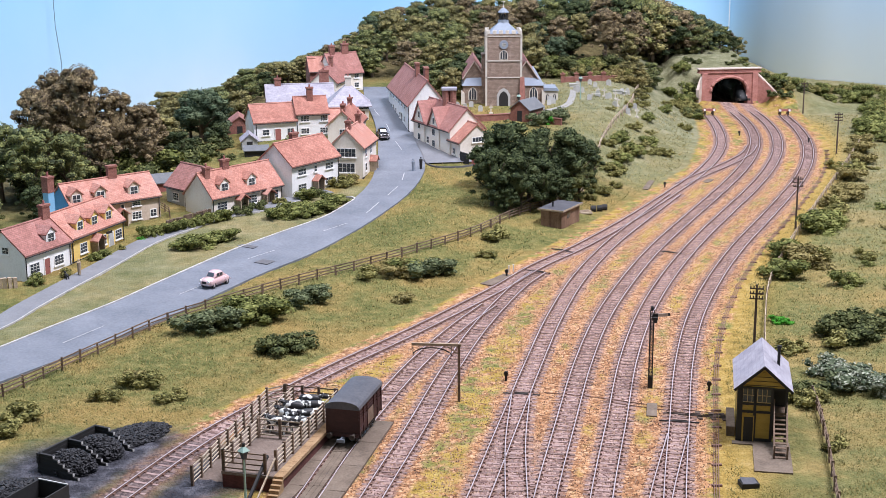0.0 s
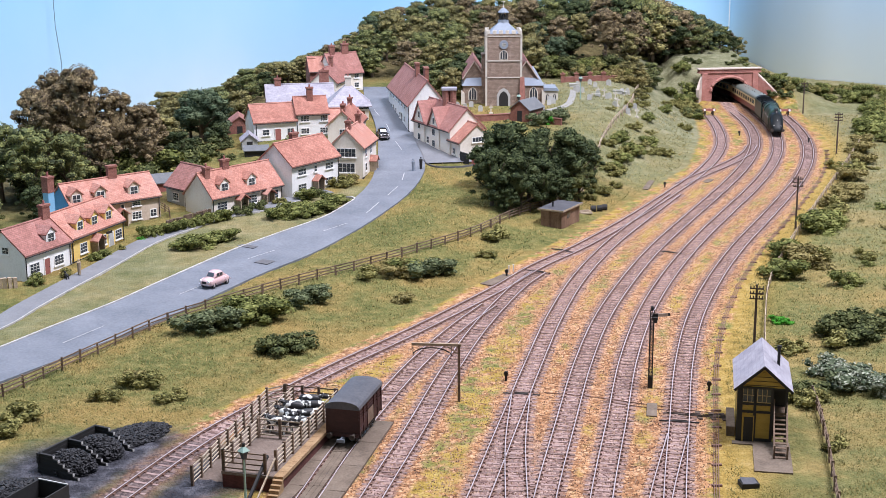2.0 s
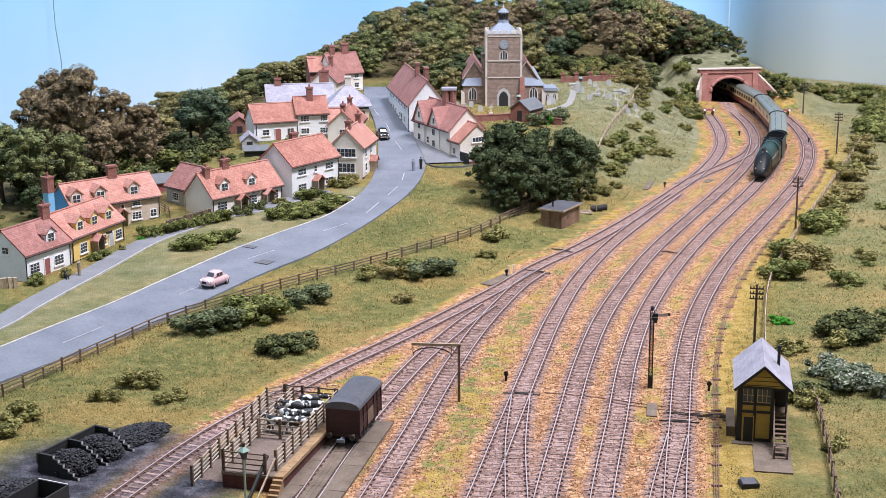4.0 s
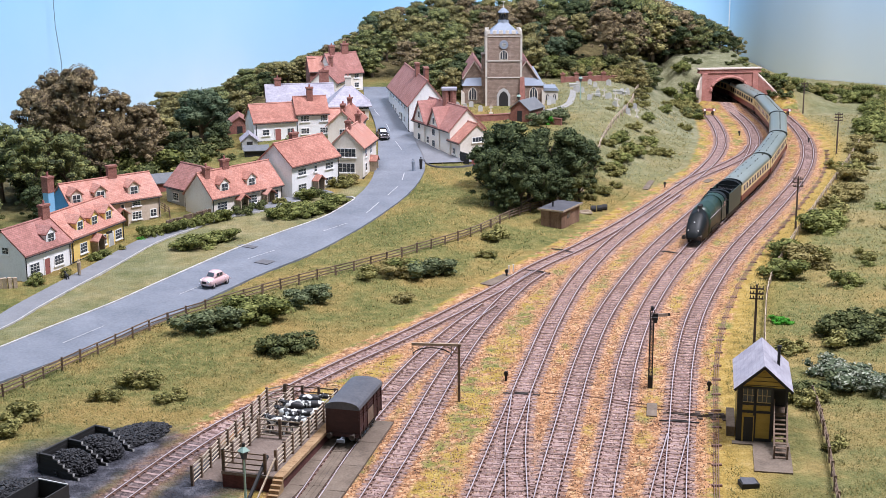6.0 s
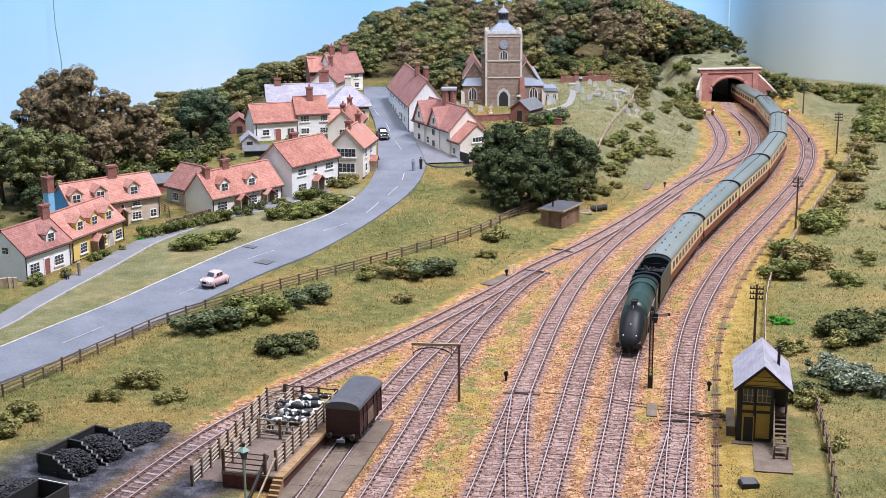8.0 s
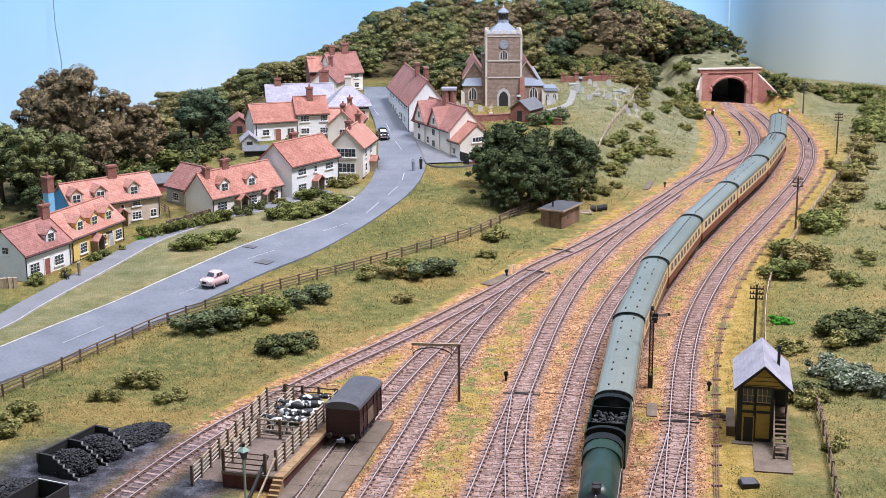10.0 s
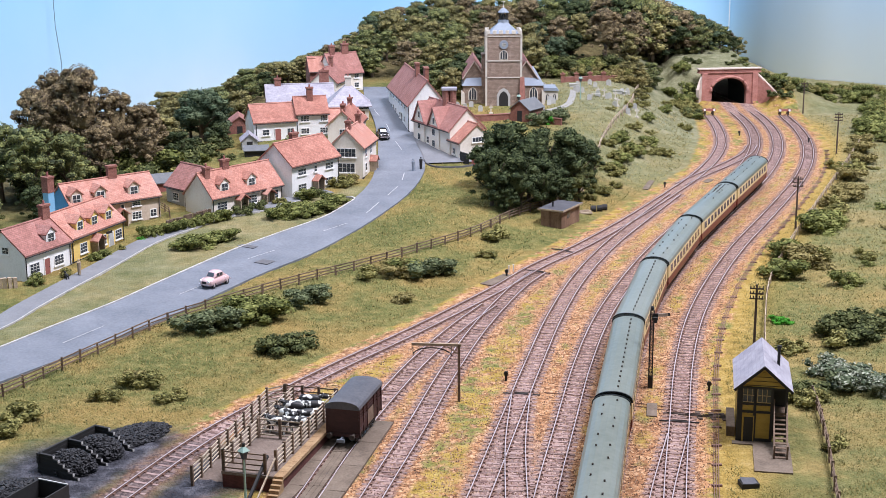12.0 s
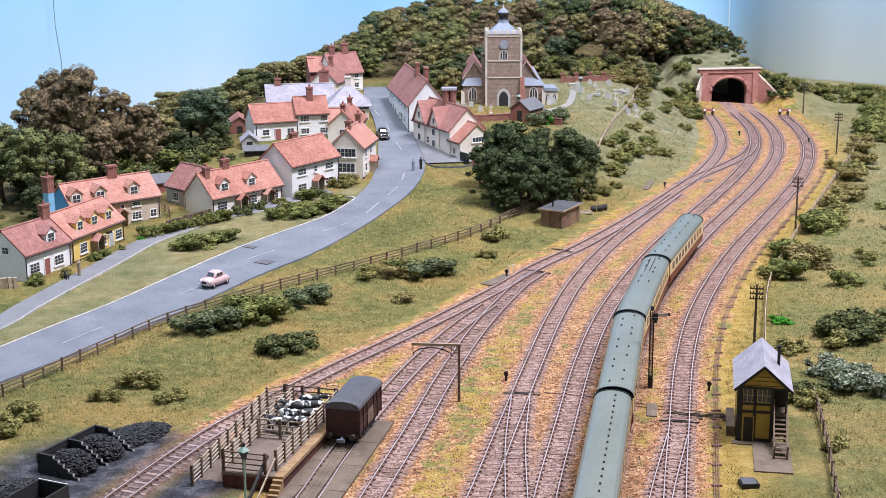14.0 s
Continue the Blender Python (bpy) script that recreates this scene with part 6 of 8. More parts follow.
def bush(x, y, size, colour, squash=0.7):
    size *= BUSH_SIZE[colour]
    m = at(x, y, float(height(x, y)) - 0.28, random.uniform(0, 360)) @ Matrix.Diagonal((size, size, size * squash * 0.75, 1))
    src = BUSHES.get(colour)
    if src is None:
        src = BUSHES[colour] = bush_kind(len(BUSHES) + 40, colour)
        src.matrix_basis = m
        ob = src
    else:
        ob = copy_thing(src, m @ Matrix.Diagonal([1 / v for v in src.scale] + [1]))
    return tagged(ob, BUSH_LABELS[colour], "bush", "bushes on the grass")


FIELD = [(-24.5, 108.3, 1.5), (-26.6, 105.3, 1.1), (-21.6, 105.2, 1.1), (-31.9, 102.0, 1.4), (-32.6, 98.5, 1.4), (-3.7, 132.3, 1.0), (-7.5, 140.5, 1.5), (-4.9, 141.7, 1.7), (5.9, 156.8, 1.6), (4.8, 149.3, 1.0), (-25.3, 109.6, 1.0)]
for x, y, s in FIELD:
    bush(x, y, s, random.choice(["olive", "olive", "brown"]), 0.75)
for x, y, s, c in ((-22.3, 123.0, 1.7, "blue"), (-20.4, 124.2, 1.8, "blue"), (-18.4, 126.0, 1.8, "green"), (-16.6, 127.6, 1.9, "green"), (-13.6, 131.4, 1.5, "blue"), (-12.3, 132.4, 1.3, "blue"), (-14.4, 117.6, 1.5, "dark"), (-13.0, 118.2, 1.4, "dark"), (-2.2, 141.4, 1.7, "blue"), (-0.4, 142.4, 1.5, "blue"), (-3.6, 142.2, 1.5, "green")):
    bush(x, y, s, c, 0.75)
for x, y, s in ((-28.3, 151.0, 1.3), (-26.6, 152.1, 1.4), (-24.9, 154.4, 1.3), (-19.4, 163.9, 1.3), (-17.8, 164.3, 1.5), (-15.9, 165.5, 1.5), (-14.4, 167.3, 1.4), (-13.1, 170.2, 1.2), (-16.6, 166.6, 1.3)):
    bush(x, y, s, "green", 0.7)
SLOPE = [(22.4, 191.8, 1.7), (25.4, 197.5, 1.6), (20.6, 181.0, 1.8), (26.0, 206.1, 1.7), (29.5, 216.5, 1.6), (33.3, 235.0, 1.8), (32.0, 206.5, 1.8), (33.4, 208.0, 1.5), (40.4, 252.6, 1.5), (40.4, 233.1, 1.6), (32.3, 217.9, 1.1), (23.8, 190.7, 1.5), (36.2, 252.7, 1.8), (42.4, 262.0, 1.9), (42.9, 258.1, 1.3), (26.7, 223.0, 1.0), (44.6, 250.5, 1.1), (27.4, 201.6, 1.9), (24.0, 202.0, 1.6), (30.0, 228.0, 1.5), (34.6, 244.0, 1.8), (38.6, 244.0, 1.5), (33.0, 226.0, 1.4)]
for x, y, s in SLOPE:
    bush(x, y, s * 0.74, random.choice(["olive", "olive", "green"]), 0.8)
for i in range(14):
    bush(19 + i * 0.9 + random.uniform(-1.5, 1.5), 179 + i * 2.5 + random.uniform(-2, 2), random.uniform(0.7, 1.25), random.choice(["olive", "green", "olive"]), 0.9)
RIGHT = [(35.2, 141.2, 1.7), (38.3, 145.6, 2.2), (37.7, 149.4, 1.7), (40.0, 147.4, 1.7), (44.1, 161.1, 1.8), (46.0, 163.6, 1.7), (48.2, 170.0, 2.0), (51.5, 178.2, 2.0), (53.0, 181.0, 1.8), (55.8, 191.2, 1.9), (61.0, 203.6, 1.8), (69.9, 228.5, 2.0), (45.1, 146.4, 1.2), (40.6, 136.6, 1.2), (56.5, 199.5, 1.4), (49.6, 174.6, 1.8), (57.6, 196.0, 1.9), (63.8, 212.0, 1.9), (66.0, 219.0, 1.8), (72.5, 236.0, 2.2)]
for x, y, s in RIGHT:
    bush(x, y, s, random.choice(["olive", "green", "olive", "brown"]), 0.85)
for x, y, s, c in ((35.3, 121.1, 1.7, "dark"), (37.6, 121.6, 2.0, "dark"), (34.8, 117.8, 1.6, "olive"), (36.4, 119.0, 1.6, "dark"), (30.4, 117.4, 1.2, "olive"), (29.4, 116.2, 0.9, "olive"), (31.6, 110.2, 1.5, "grey"), (33.0, 107.6, 1.8, "grey"), (34.6, 105.6, 1.7, "grey"), (31.9, 107.4, 1.2, "blue"), (28.8, 103.6, 1.4, "olive"), (27.6, 104.4, 1.2, "olive"), (27.9, 94.6, 0.95, "olive"), (30.8, 125.3, 1.0, "bright"), (31.6, 124.7, 0.8, "bright"), (28.9, 105.8, 1.1, "dark")):
    bush(x, y, s, c, 0.75)
# scrub round the tunnel and along the far edge of the layout
for i in range(10):
    bush(random.uniform(62, 80), random.uniform(262, 268), random.uniform(1.0, 1.6), random.choice(["olive", "green", "brown"]), 0.9)
for i in range(30):
    x = random.uniform(38, 62)
    y = random.uniform(268.5, 286)
    bush(x, y, random.uniform(0.6, 1.0) * (1 - 0.4 * max(0, (x - 50) / 12)), random.choice(["olive", "green", "dark"]), 0.8)
for i in range(44):
    x = 60 + i * 0.72 + random.uniform(-1, 1)
    bush(x, 268 - max(0, x - 80) * 0.7 + random.uniform(-1, 3), random.uniform(0.7, 1.2), random.choice(["olive", "green", "olive", "brown"]), 0.85)
for i in range(16):
    bush(45.6 + random.uniform(-1.6, 0.8) - i * 0.06, 266 - i * 1.3, random.uniform(0.8, 1.5), random.choice(["olive", "green", "dark"]), 1.0)
# wood thinning out over the tunnel
for row, y in enumerate((279, 284, 289, 294)):
    for k in range(11):
        x = 33 + k * 2.7 + row % 2 * 1.5 + random.uniform(-0.7, 0.7)
        if x < 61 and not (x > 46 and row == 0):
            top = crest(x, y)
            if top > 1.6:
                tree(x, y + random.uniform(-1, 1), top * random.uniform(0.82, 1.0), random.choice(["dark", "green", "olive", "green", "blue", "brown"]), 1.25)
for i in range(40):
    y = 222 + i * 1.15
    bush(0.300 * y + random.uniform(0, 6), y, random.uniform(0.9, 1.6), random.choice(["olive", "green", "green"]), 0.9)
# low tufts scattered over the far field
for i in range(16):
    y = random.uniform(120, 205)
    bush(0.30 * y + random.uniform(0.5, 7.0) - 3.0 * max(0.0, 1 - y / 150), y, random.uniform(0.35, 0.7), random.choice(["olive", "green", "brown"]), 0.8)
# scrub beside and over the tunnel mouth
for x, y, s in ((61.4, 259.8, 1.1), (62.6, 262.0, 1.3), (63.8, 260.2, 1.2), (65.0, 263.0, 1.2), (66.6, 261.0, 1.0), (62.2, 264.4, 1.2), (64.6, 266.0, 1.1), (60.6, 266.4, 0.9), (67.8, 264.6, 1.0), (63.0, 257.6, 0.9), (46.6, 263.4, 1.0), (45.6, 260.6, 1.2), (46.2, 256.0, 1.0)):
    bush(x, y, s, random.choice(["olive", "green", "dark"]), 0.95)
# undergrowth below the tall trees
for i in range(40):
    x, y = random.uniform(-58, -34), random.uniform(166, 200)
    if math.hypot(x + 38, y - 162) > 9:
        bush(x, y, random.uniform(1.6, 2.8), random.choice(["dark", "green", "dark", "olive"]), 0.9)
for i in range(13):
    bush(random.uniform(-35, -29), random.uniform(184, 200), random.uniform(0.5, 1.0), random.choice(["dark", "green"]), 0.9)
for i in range(22):
    bush(random.uniform(18, 40), random.uniform(251, 262), random.uniform(1.2, 2.0), random.choice(["dark", "green", "olive", "brown"]), 0.9)
# cottage gardens
for x, y, s, c in ((-38.9, 141.2, 0.8, "olive"), (-41.4, 138.2, 0.8, "green"), (-37.2, 147.0, 0.75, "green"), (-36.6, 148.4, 0.6, "green"), (-35.3, 150.6, 0.55, "olive"), (-34.0, 154.4, 0.6, "bright"), (-26.0, 164.0, 0.8, "green"), (-24.0, 165.6, 0.9, "dark"), (-22.8, 167.4, 1.0, "dark"), (-20.0, 170.0, 0.8, "olive"), (-17.0, 172.2, 1.1, "green"), (-16.0, 173.6, 0.9, "dark"), (-13.2, 177.6, 1.2, "olive"), (-12.4, 179.4, 1.3, "olive"), (-11.6, 180.2, 1.0, "brown"), (-24.0, 186.0, 1.4, "green"), (-21.5, 197.0, 1.3, "green"), (14.6, 212.0, 1.6, "blue"), (16.0, 212.6, 1.5, "bright"), (17.4, 213.6, 1.6, "blue")):
    bush(x, y, s, c, 0.9)
for i in range(9):
    bush(-33.6 + i * 0.95, 155.6 + i * 0.95, 0.8, "green", 1.1)


# ---- standing grass ----
def grass_blades():
    rng = np.random.default_rng(8)
    vs, fs = [], []
    n = 150000
    # more tufts where the layout lies nearer
    u = rng.uniform(0, 1, n)
    y = 84 * (250 / 84) ** u
    x = rng.uniform(-0.34, 0.34, n) * y
    foot, right = np.interp(y, FOOT_Y, FOOT_X), np.interp(y, [60, 85, 112, 140, 167, 194, 221, 249, 262], [13.5, 17.6, 22.8, 30.6, 41.8, 53.2, 61.0, 64.0, 64.5])
    rl, rr = np.interp(y, [p[1] for p in ROAD_L], [p[0] for p in ROAD_L]), np.interp(y, [p[1] for p in ROAD_R], [p[0] for p in ROAD_R])
    keep = ((x < foot - 1.0) & (x > rr + 0.3)) | (x > right + 0.8)
    keep &= ~(np.hypot((x + 22) / 12, (y - 91) / 9.5) < 0.95)
    keep &= ~((x > 20.5) & (x < 27.5) & (y > 88) & (y < 104))
    x, y = x[keep], y[keep]
    z = height(x, y) - 0.26
    n = len(x)
    for k in range(2):
        a = rng.uniform(0, 2 * math.pi, n)
        h = rng.uniform(0.08, 0.30, n)
        w = rng.uniform(0.02, 0.04, n) * (y / 110)
        lx, ly = rng.normal(0, 0.14, n), rng.normal(0, 0.14, n)
        ox, oy = rng.normal(0, 0.1, n), rng.normal(0, 0.1, n)
        tri = np.stack([np.stack([x + ox - w * np.cos(a), y + oy - w * np.sin(a), z], 1), np.stack([x + ox + w * np.cos(a), y + oy + w * np.sin(a), z], 1), np.stack([x + ox + lx, y + oy + ly, z + h], 1)], 1).reshape(-1, 3)
        base = len(vs)
        vs += tri.tolist()
        fs += [(base + 3 * i, base + 3 * i + 1, base + 3 * i + 2) for i in range(n)]
    m = material("static_grass", [(0.08, 0.095, 0.028), (0.24, 0.22, 0.072), (0.46, 0.355, 0.14)], 6.0, 0.9, 0.0, fine=0.6, islands=0.7)
    tagged(part("grass", Shape().add(vs, fs), m), "short tufted static grass, green and straw", "grass", kind="stuff")


grass_blades()


def ballast_stones():
    rng = np.random.default_rng(12)
    vs, fs = [], []
    n = 80000
    u = rng.uniform(0, 1, n)
    y = 84 * (200 / 84) ** u
    foot, right = np.interp(y, FOOT_Y, FOOT_X), np.interp(y, [60, 85, 112, 140, 167, 194, 221, 249, 262], [13.5, 17.6, 22.8, 30.6, 41.8, 53.2, 61.0, 64.0, 64.5])
    x = foot + 1.5 + (right - foot - 1.5) * rng.uniform(0, 1, n)
    z = -0.20 + rng.uniform(-0.02, 0.03, n)
    r = rng.uniform(0.035, 0.08, n) * (np.hypot((x + 22) / 13, (y - 91) / 10.5) > 1)
    for i in range(n):
        a, q = rng.uniform(0, 6.28), r[i]
        b = len(vs)
        for k in range(3):
            vs.append((x[i] + q * math.cos(a + 2.09 * k), y[i] + q * math.sin(a + 2.09 * k), z[i] - 0.03))
        vs.append((x[i] + q * 0.3, y[i], z[i] + q * 0.8))
        fs += [(b, b + 1, b + 3), (b + 1, b + 2, b + 3), (b + 2, b, b + 3)]
    m = material("ballast_chippings", [(0.10, 0.058, 0.038), (0.33, 0.19, 0.115), (0.60, 0.42, 0.29)], 2.0, 0.9, 0.0, islands=0.9)
    tagged(part("ballast", Shape().add(vs, fs), m), "loose buff and brown ballast chippings", "ballast", kind="stuff")


ballast_stones()


# ---- village street details ----
M_BOGIE_TAR = material("fresh_tar", [(0.09, 0.09, 0.10), (0.13, 0.13, 0.14)], 0.8, 0.8, 0.2)
def strip_along(name, pts, width, lift, mat, label, category, drop=0.3):
    line = curve_points(pts, 1.0)
    return ribbon(name, [tuple(p) for p in offset_line(line, -width / 2)[::3]], [tuple(p) for p in offset_line(line, width / 2)[::3]], lift, mat, label, category, 2, 0.8, drop)


strip_along("kerb", ROAD_L[1:10] + [(-11.0, 171.6), (-12.2, 172.6), (-13.6, 172.8)], 0.2, 0.30, M_KERB, "pale kerb stones along the road", "kerb")
strip_along("kerb", [(5.0, 188.6), (2.2, 187.2), (-0.6, 187.2), (-2.3, 189.0), (-2.8, 194.0), (-3.8, 201.0), (-5.4, 214.0)], 0.10, 0.27, M_BOGIE_TAR, "dark kerb stones along the street", "kerb")
PATH = [tuple(p) for p in offset_line(curve_points(PATH_EDGE, 3.0), -1.3)]
strip_along("footpath", PATH, 2.5, 0.16, M_PATH, "grey footpath in front of the cottages", "footpath")
strip_along("kerb", PATH_EDGE[:-1], 0.13, 0.20, M_KERB, "thin kerb beside the footpath", "kerb")
ribbon("pavement", [(-4.5, 205.0), (-3.6, 199.0), (-2.8, 193.0), (-2.2, 189.0)], [(-3.2, 205.0), (-0.6, 199.0), (2.0, 193.0), (4.6, 189.6)], 0.25, M_PATH, "grey pavement before the gabled houses", "pavement")


def centre_dashes():
    marks = thing("road_marking", 0, 0, 0, 0, "broken white line along the middle of the road", "road marking", kind="structure")
    dashes = [((-41.4, 104.0), (-39.2, 109.6)), ((-33.9, 120.0), (-31.3, 124.8)), ((-26.1, 134.5), (-24.4, 137.5)), ((-21.0, 147.0), (-18.4, 150.4)), ((-13.8, 158.1), (-11.1, 161.7)), ((-9.2, 165.8), (-7.9, 170.7)),
              ((-6.9, 174.1), (-5.8, 178.3)), ((-5.3, 181.6), (-5.1, 185.2)), ((-5.7, 197.2), (-6.8, 202.2)), ((-7.8, 208.5), (-8.5, 212.9)), ((-9.8, 218.6), (-10.9, 223.5))]
    for a, b in dashes:
        a, b = np.array(a) * 0.994, np.array(b) * 0.994
        d = (b - a) / np.linalg.norm(b - a)
        nrm = np.array([d[1], -d[0]]) * 0.045
        vs = []
        for p in (a, (a + b) / 2, b):
            z = float(height(*p)) - 0.24 + 0.22 + 0.03
            vs += [(*(p - nrm), z), (*(p + nrm), z)]
        part("dash", Shape().add(vs, [(0, 1, 3, 2), (2, 3, 5, 4)]), M_LINE, marks)
    for x, y, w, d_ in ((-18.9, 145.0, 1.7, 1.5), (-21.5, 151.0, 2.2, 0.9)):
        z = float(height(x, y)) + 0.02
        tagged(part("tar_patch", Shape().box(-w / 2, w / 2, -d_ / 2, d_ / 2, -0.02, 0.012, Matrix.Translation((x, y, z)) @ pose(0, 0, 0, 0, 0, -30)), M_BOGIE_TAR, None), "dark square tar patch in the road", "road patch", kind="structure")


centre_dashes()


def post_fence(name, pts, label, group, spacing=2.3, h=1.15, rails=3, post=0.16, rail_w=0.07, mat=None, sag=0.0):
    mat = mat or M_WOOD
    line = curve_points(pts, spacing)
    f = thing(name, 0, 0, 0, 0, label, "fence", group)
    rnd = random.Random(len(line))
    prev = None
    for x, y in line:
        z = float(height(x, y)) - 0.26
        top = h * rnd.uniform(0.94, 1.06)
        part("post", Shape().box(-post / 2, post / 2, -post / 2, post / 2, -0.4, top, Matrix.Translation((x, y, z)) @ pose(0, 0, 0, rnd.uniform(-3, 3), rnd.uniform(-3, 3), rnd.uniform(0, 40))), mat, f)
        if prev:
            for k in range(rails):
                q = h * (0.9 - 0.27 * k)
                part("rail", Shape().bar((prev[0], prev[1], prev[2] + q), (x, y, z + q + rnd.uniform(-0.03, 0.03)), rail_w, 0.10), mat, f)
        prev = (x, y, z)
    return f


post_fence("post_and_rail_fence", [(-41.0, 96.0), (-35.2, 105.9), (-29.2, 118.6), (-25.4, 125.4), (-20.4, 131.4), (-14.0, 138.2), (-8.7, 143.0), (-3.0, 149.2), (3.2, 156.8), (7.8, 164.6), (11.6, 170.0), (14.6, 174.6)], "weathered brown post and rail fence along the field", "boundary fences")
post_fence("lineside_fence", [(27.0, 112.0), (28.5, 119.6), (30.2, 127.0), (33.3, 138.6), (39.5, 155.4), (47.2, 174.4), (54.0, 191.0), (60.0, 205.6), (66.6, 222.0)], "pale lineside fence half hidden by scrub", "boundary fences", 2.4, 1.1, 2, 0.13, 0.06, M_PALE_WOOD)
post_fence("lineside_fence", [(25.0, 82.0), (25.7, 86.0), (27.2, 93.6), (28.4, 100.6), (28.9, 104.6)], "brown lineside fence near the signal box", "boundary fences", 2.2, 1.2, 3, 0.15, 0.07, M_WOOD)
post_fence("slope_fence", [(36.0, 256.0), (34.0, 247.3), (30.6, 229.4), (26.1, 214.2), (22.4, 199.3), (20.7, 190.0), (17.6, 178.0)], "pale wire fence running down the bank", "boundary fences", 2.4, 1.15, 2, 0.16, 0.08, M_PALE_WOOD)
post_fence("garden_fence", [(-48.0, 135.0), (-45.0, 136.4), (-43.0, 137.0)], "orange larch-lap garden fence", "boundary fences", 0.42, 1.1, 2, 0.36, 0.05, M_PALE_WOOD)
post_fence("garden_fence", [(-31.6, 158.2), (-29.4, 160.6), (-27.6, 163.0)], "brown boarded garden fence", "boundary fences", 0.42, 1.4, 2, 0.34, 0.05, M_WOOD)
post_fence("garden_fence", [(-36.2, 170.6), (-33.0, 165.8), (-32.4, 163.8)], "low garden fence between the cottages", "boundary fences", 1.2, 1.0, 3, 0.12, 0.06, M_WOOD)


def saloon_car(x, y, rz, paint, label):
    c = thing("motor_car", x, y, float(height(x, y)) - 0.02, rz, label, "car", "cars on the road")
    c.matrix_basis = c.matrix_basis @ Matrix.Diagonal((0.95, 0.82, 1.04, 1))
    ring = lambda yy, w, z0, z1, e: [(w, yy, z0), (w, yy, z0 + (z1 - z0) * 0.6), (w * (1 - e), yy, z1), (0, yy, z1 + 0.03), (-w * (1 - e), yy, z1), (-w, yy, z0 + (z1 - z0) * 0.6), (-w, yy, z0)]
    part("body", loft([ring(1.95, 0.45, 0.35, 0.70, 0.3), ring(1.8, 0.62, 0.28, 0.85, 0.3), ring(1.2, 0.74, 0.26, 0.95, 0.35), ring(0.5, 0.77, 0.26, 0.98, 0.3), ring(-0.9, 0.77, 0.26, 0.98, 0.3), ring(-1.6, 0.70, 0.28, 0.90, 0.35), ring(-1.95, 0.45, 0.35, 0.66, 0.4)]), paint, c, smooth=True)
    part("cabin", loft([ring(0.85, 0.62, 0.9, 0.96, 0.2), ring(0.45, 0.60, 0.9, 1.42, 0.3), ring(-0.1, 0.60, 0.9, 1.52, 0.3), ring(-0.7, 0.58, 0.9, 1.42, 0.35), ring(-1.45, 0.5, 0.85, 0.95, 0.3)]), paint, c, smooth=True)
    part("windscreen", Shape().add([(-0.46, 0.87, 1.02), (0.46, 0.87, 1.02), (0.40, 0.53, 1.37), (-0.40, 0.53, 1.37)], [(0, 1, 2, 3)]), M_GLASS, c)
    for sx in (-1, 1):
        part("side_window", Shape().box(sx * 0.61 - 0.01, sx * 0.61 + 0.012, -0.05, 0.4, 1.02, 1.32), M_GLASS, c)
        part("side_window", Shape().box(sx * 0.605 - 0.01, sx * 0.605 + 0.012, -0.65, -0.12, 1.02, 1.32), M_GLASS, c)
        part("headlamp", Shape().tube([(sx * 0.55, 1.75, 0.72), (sx * 0.55, 1.98, 0.72)], 0.12, 10), M_FRAME, c)
        for yy in (1.2, -1.2):
            part("wing", Shape().lump((sx * 0.68, yy, 0.55), (0.18, 0.55, 0.36), 0.0, 6, 10), paint, c)
            w = part("wheel", Shape().tube([(sx * 0.62, yy, 0.3), (sx * 0.82, yy, 0.3)], 0.3, 14), M_DARK, c)
            part("hub_cap", Shape().tube([(sx * 0.80, yy, 0.3), (sx * 0.84, yy, 0.3)], 0.13, 10), M_RAIL, w)
    part("bumper", Shape().box(-0.7, 0.7, 2.0, 2.06, 0.38, 0.48), M_RAIL, c)
    part("bumper", Shape().box(-0.7, 0.7, -2.06, -2.0, 0.38, 0.48), M_RAIL, c)
    part("grille", Shape().box(-0.28, 0.28, 1.9, 1.97, 0.42, 0.72), M_DARK, c)
    return c


saloon_car(-22.9, 136.8, 148, material("pale_pink_cellulose", [(0.60, 0.40, 0.41), (0.68, 0.48, 0.48)], 2.0, 0.25, 0.0, coat=0.4), "pale pinkish saloon car with rounded wings")
saloon_car(-8.7, 203.0, 195, material("black_cellulose", [(0.012, 0.012, 0.015), (0.02, 0.02, 0.024)], 2.0, 0.2, 0.0, coat=0.4), "shiny black rounded saloon car")


def figurine(x, y, rz, mat, label, h=1.65):
    z = float(height(x, y)) - 0.02
    s = Shape().tube([(0, 0, 0), (0, 0, h * 0.45), (0, 0, h * 0.8), (0, 0, h * 0.85)], [0.16, 0.2, 0.24, 0.08], 8).lump((0, 0, h * 0.93), (0.11, 0.11, 0.13), 0.0, 5, 8)
    ob = part("figurine", s, mat, None, at=at(x, y, z, rz))
    return tagged(ob, label, "figurine", "painted figurines")


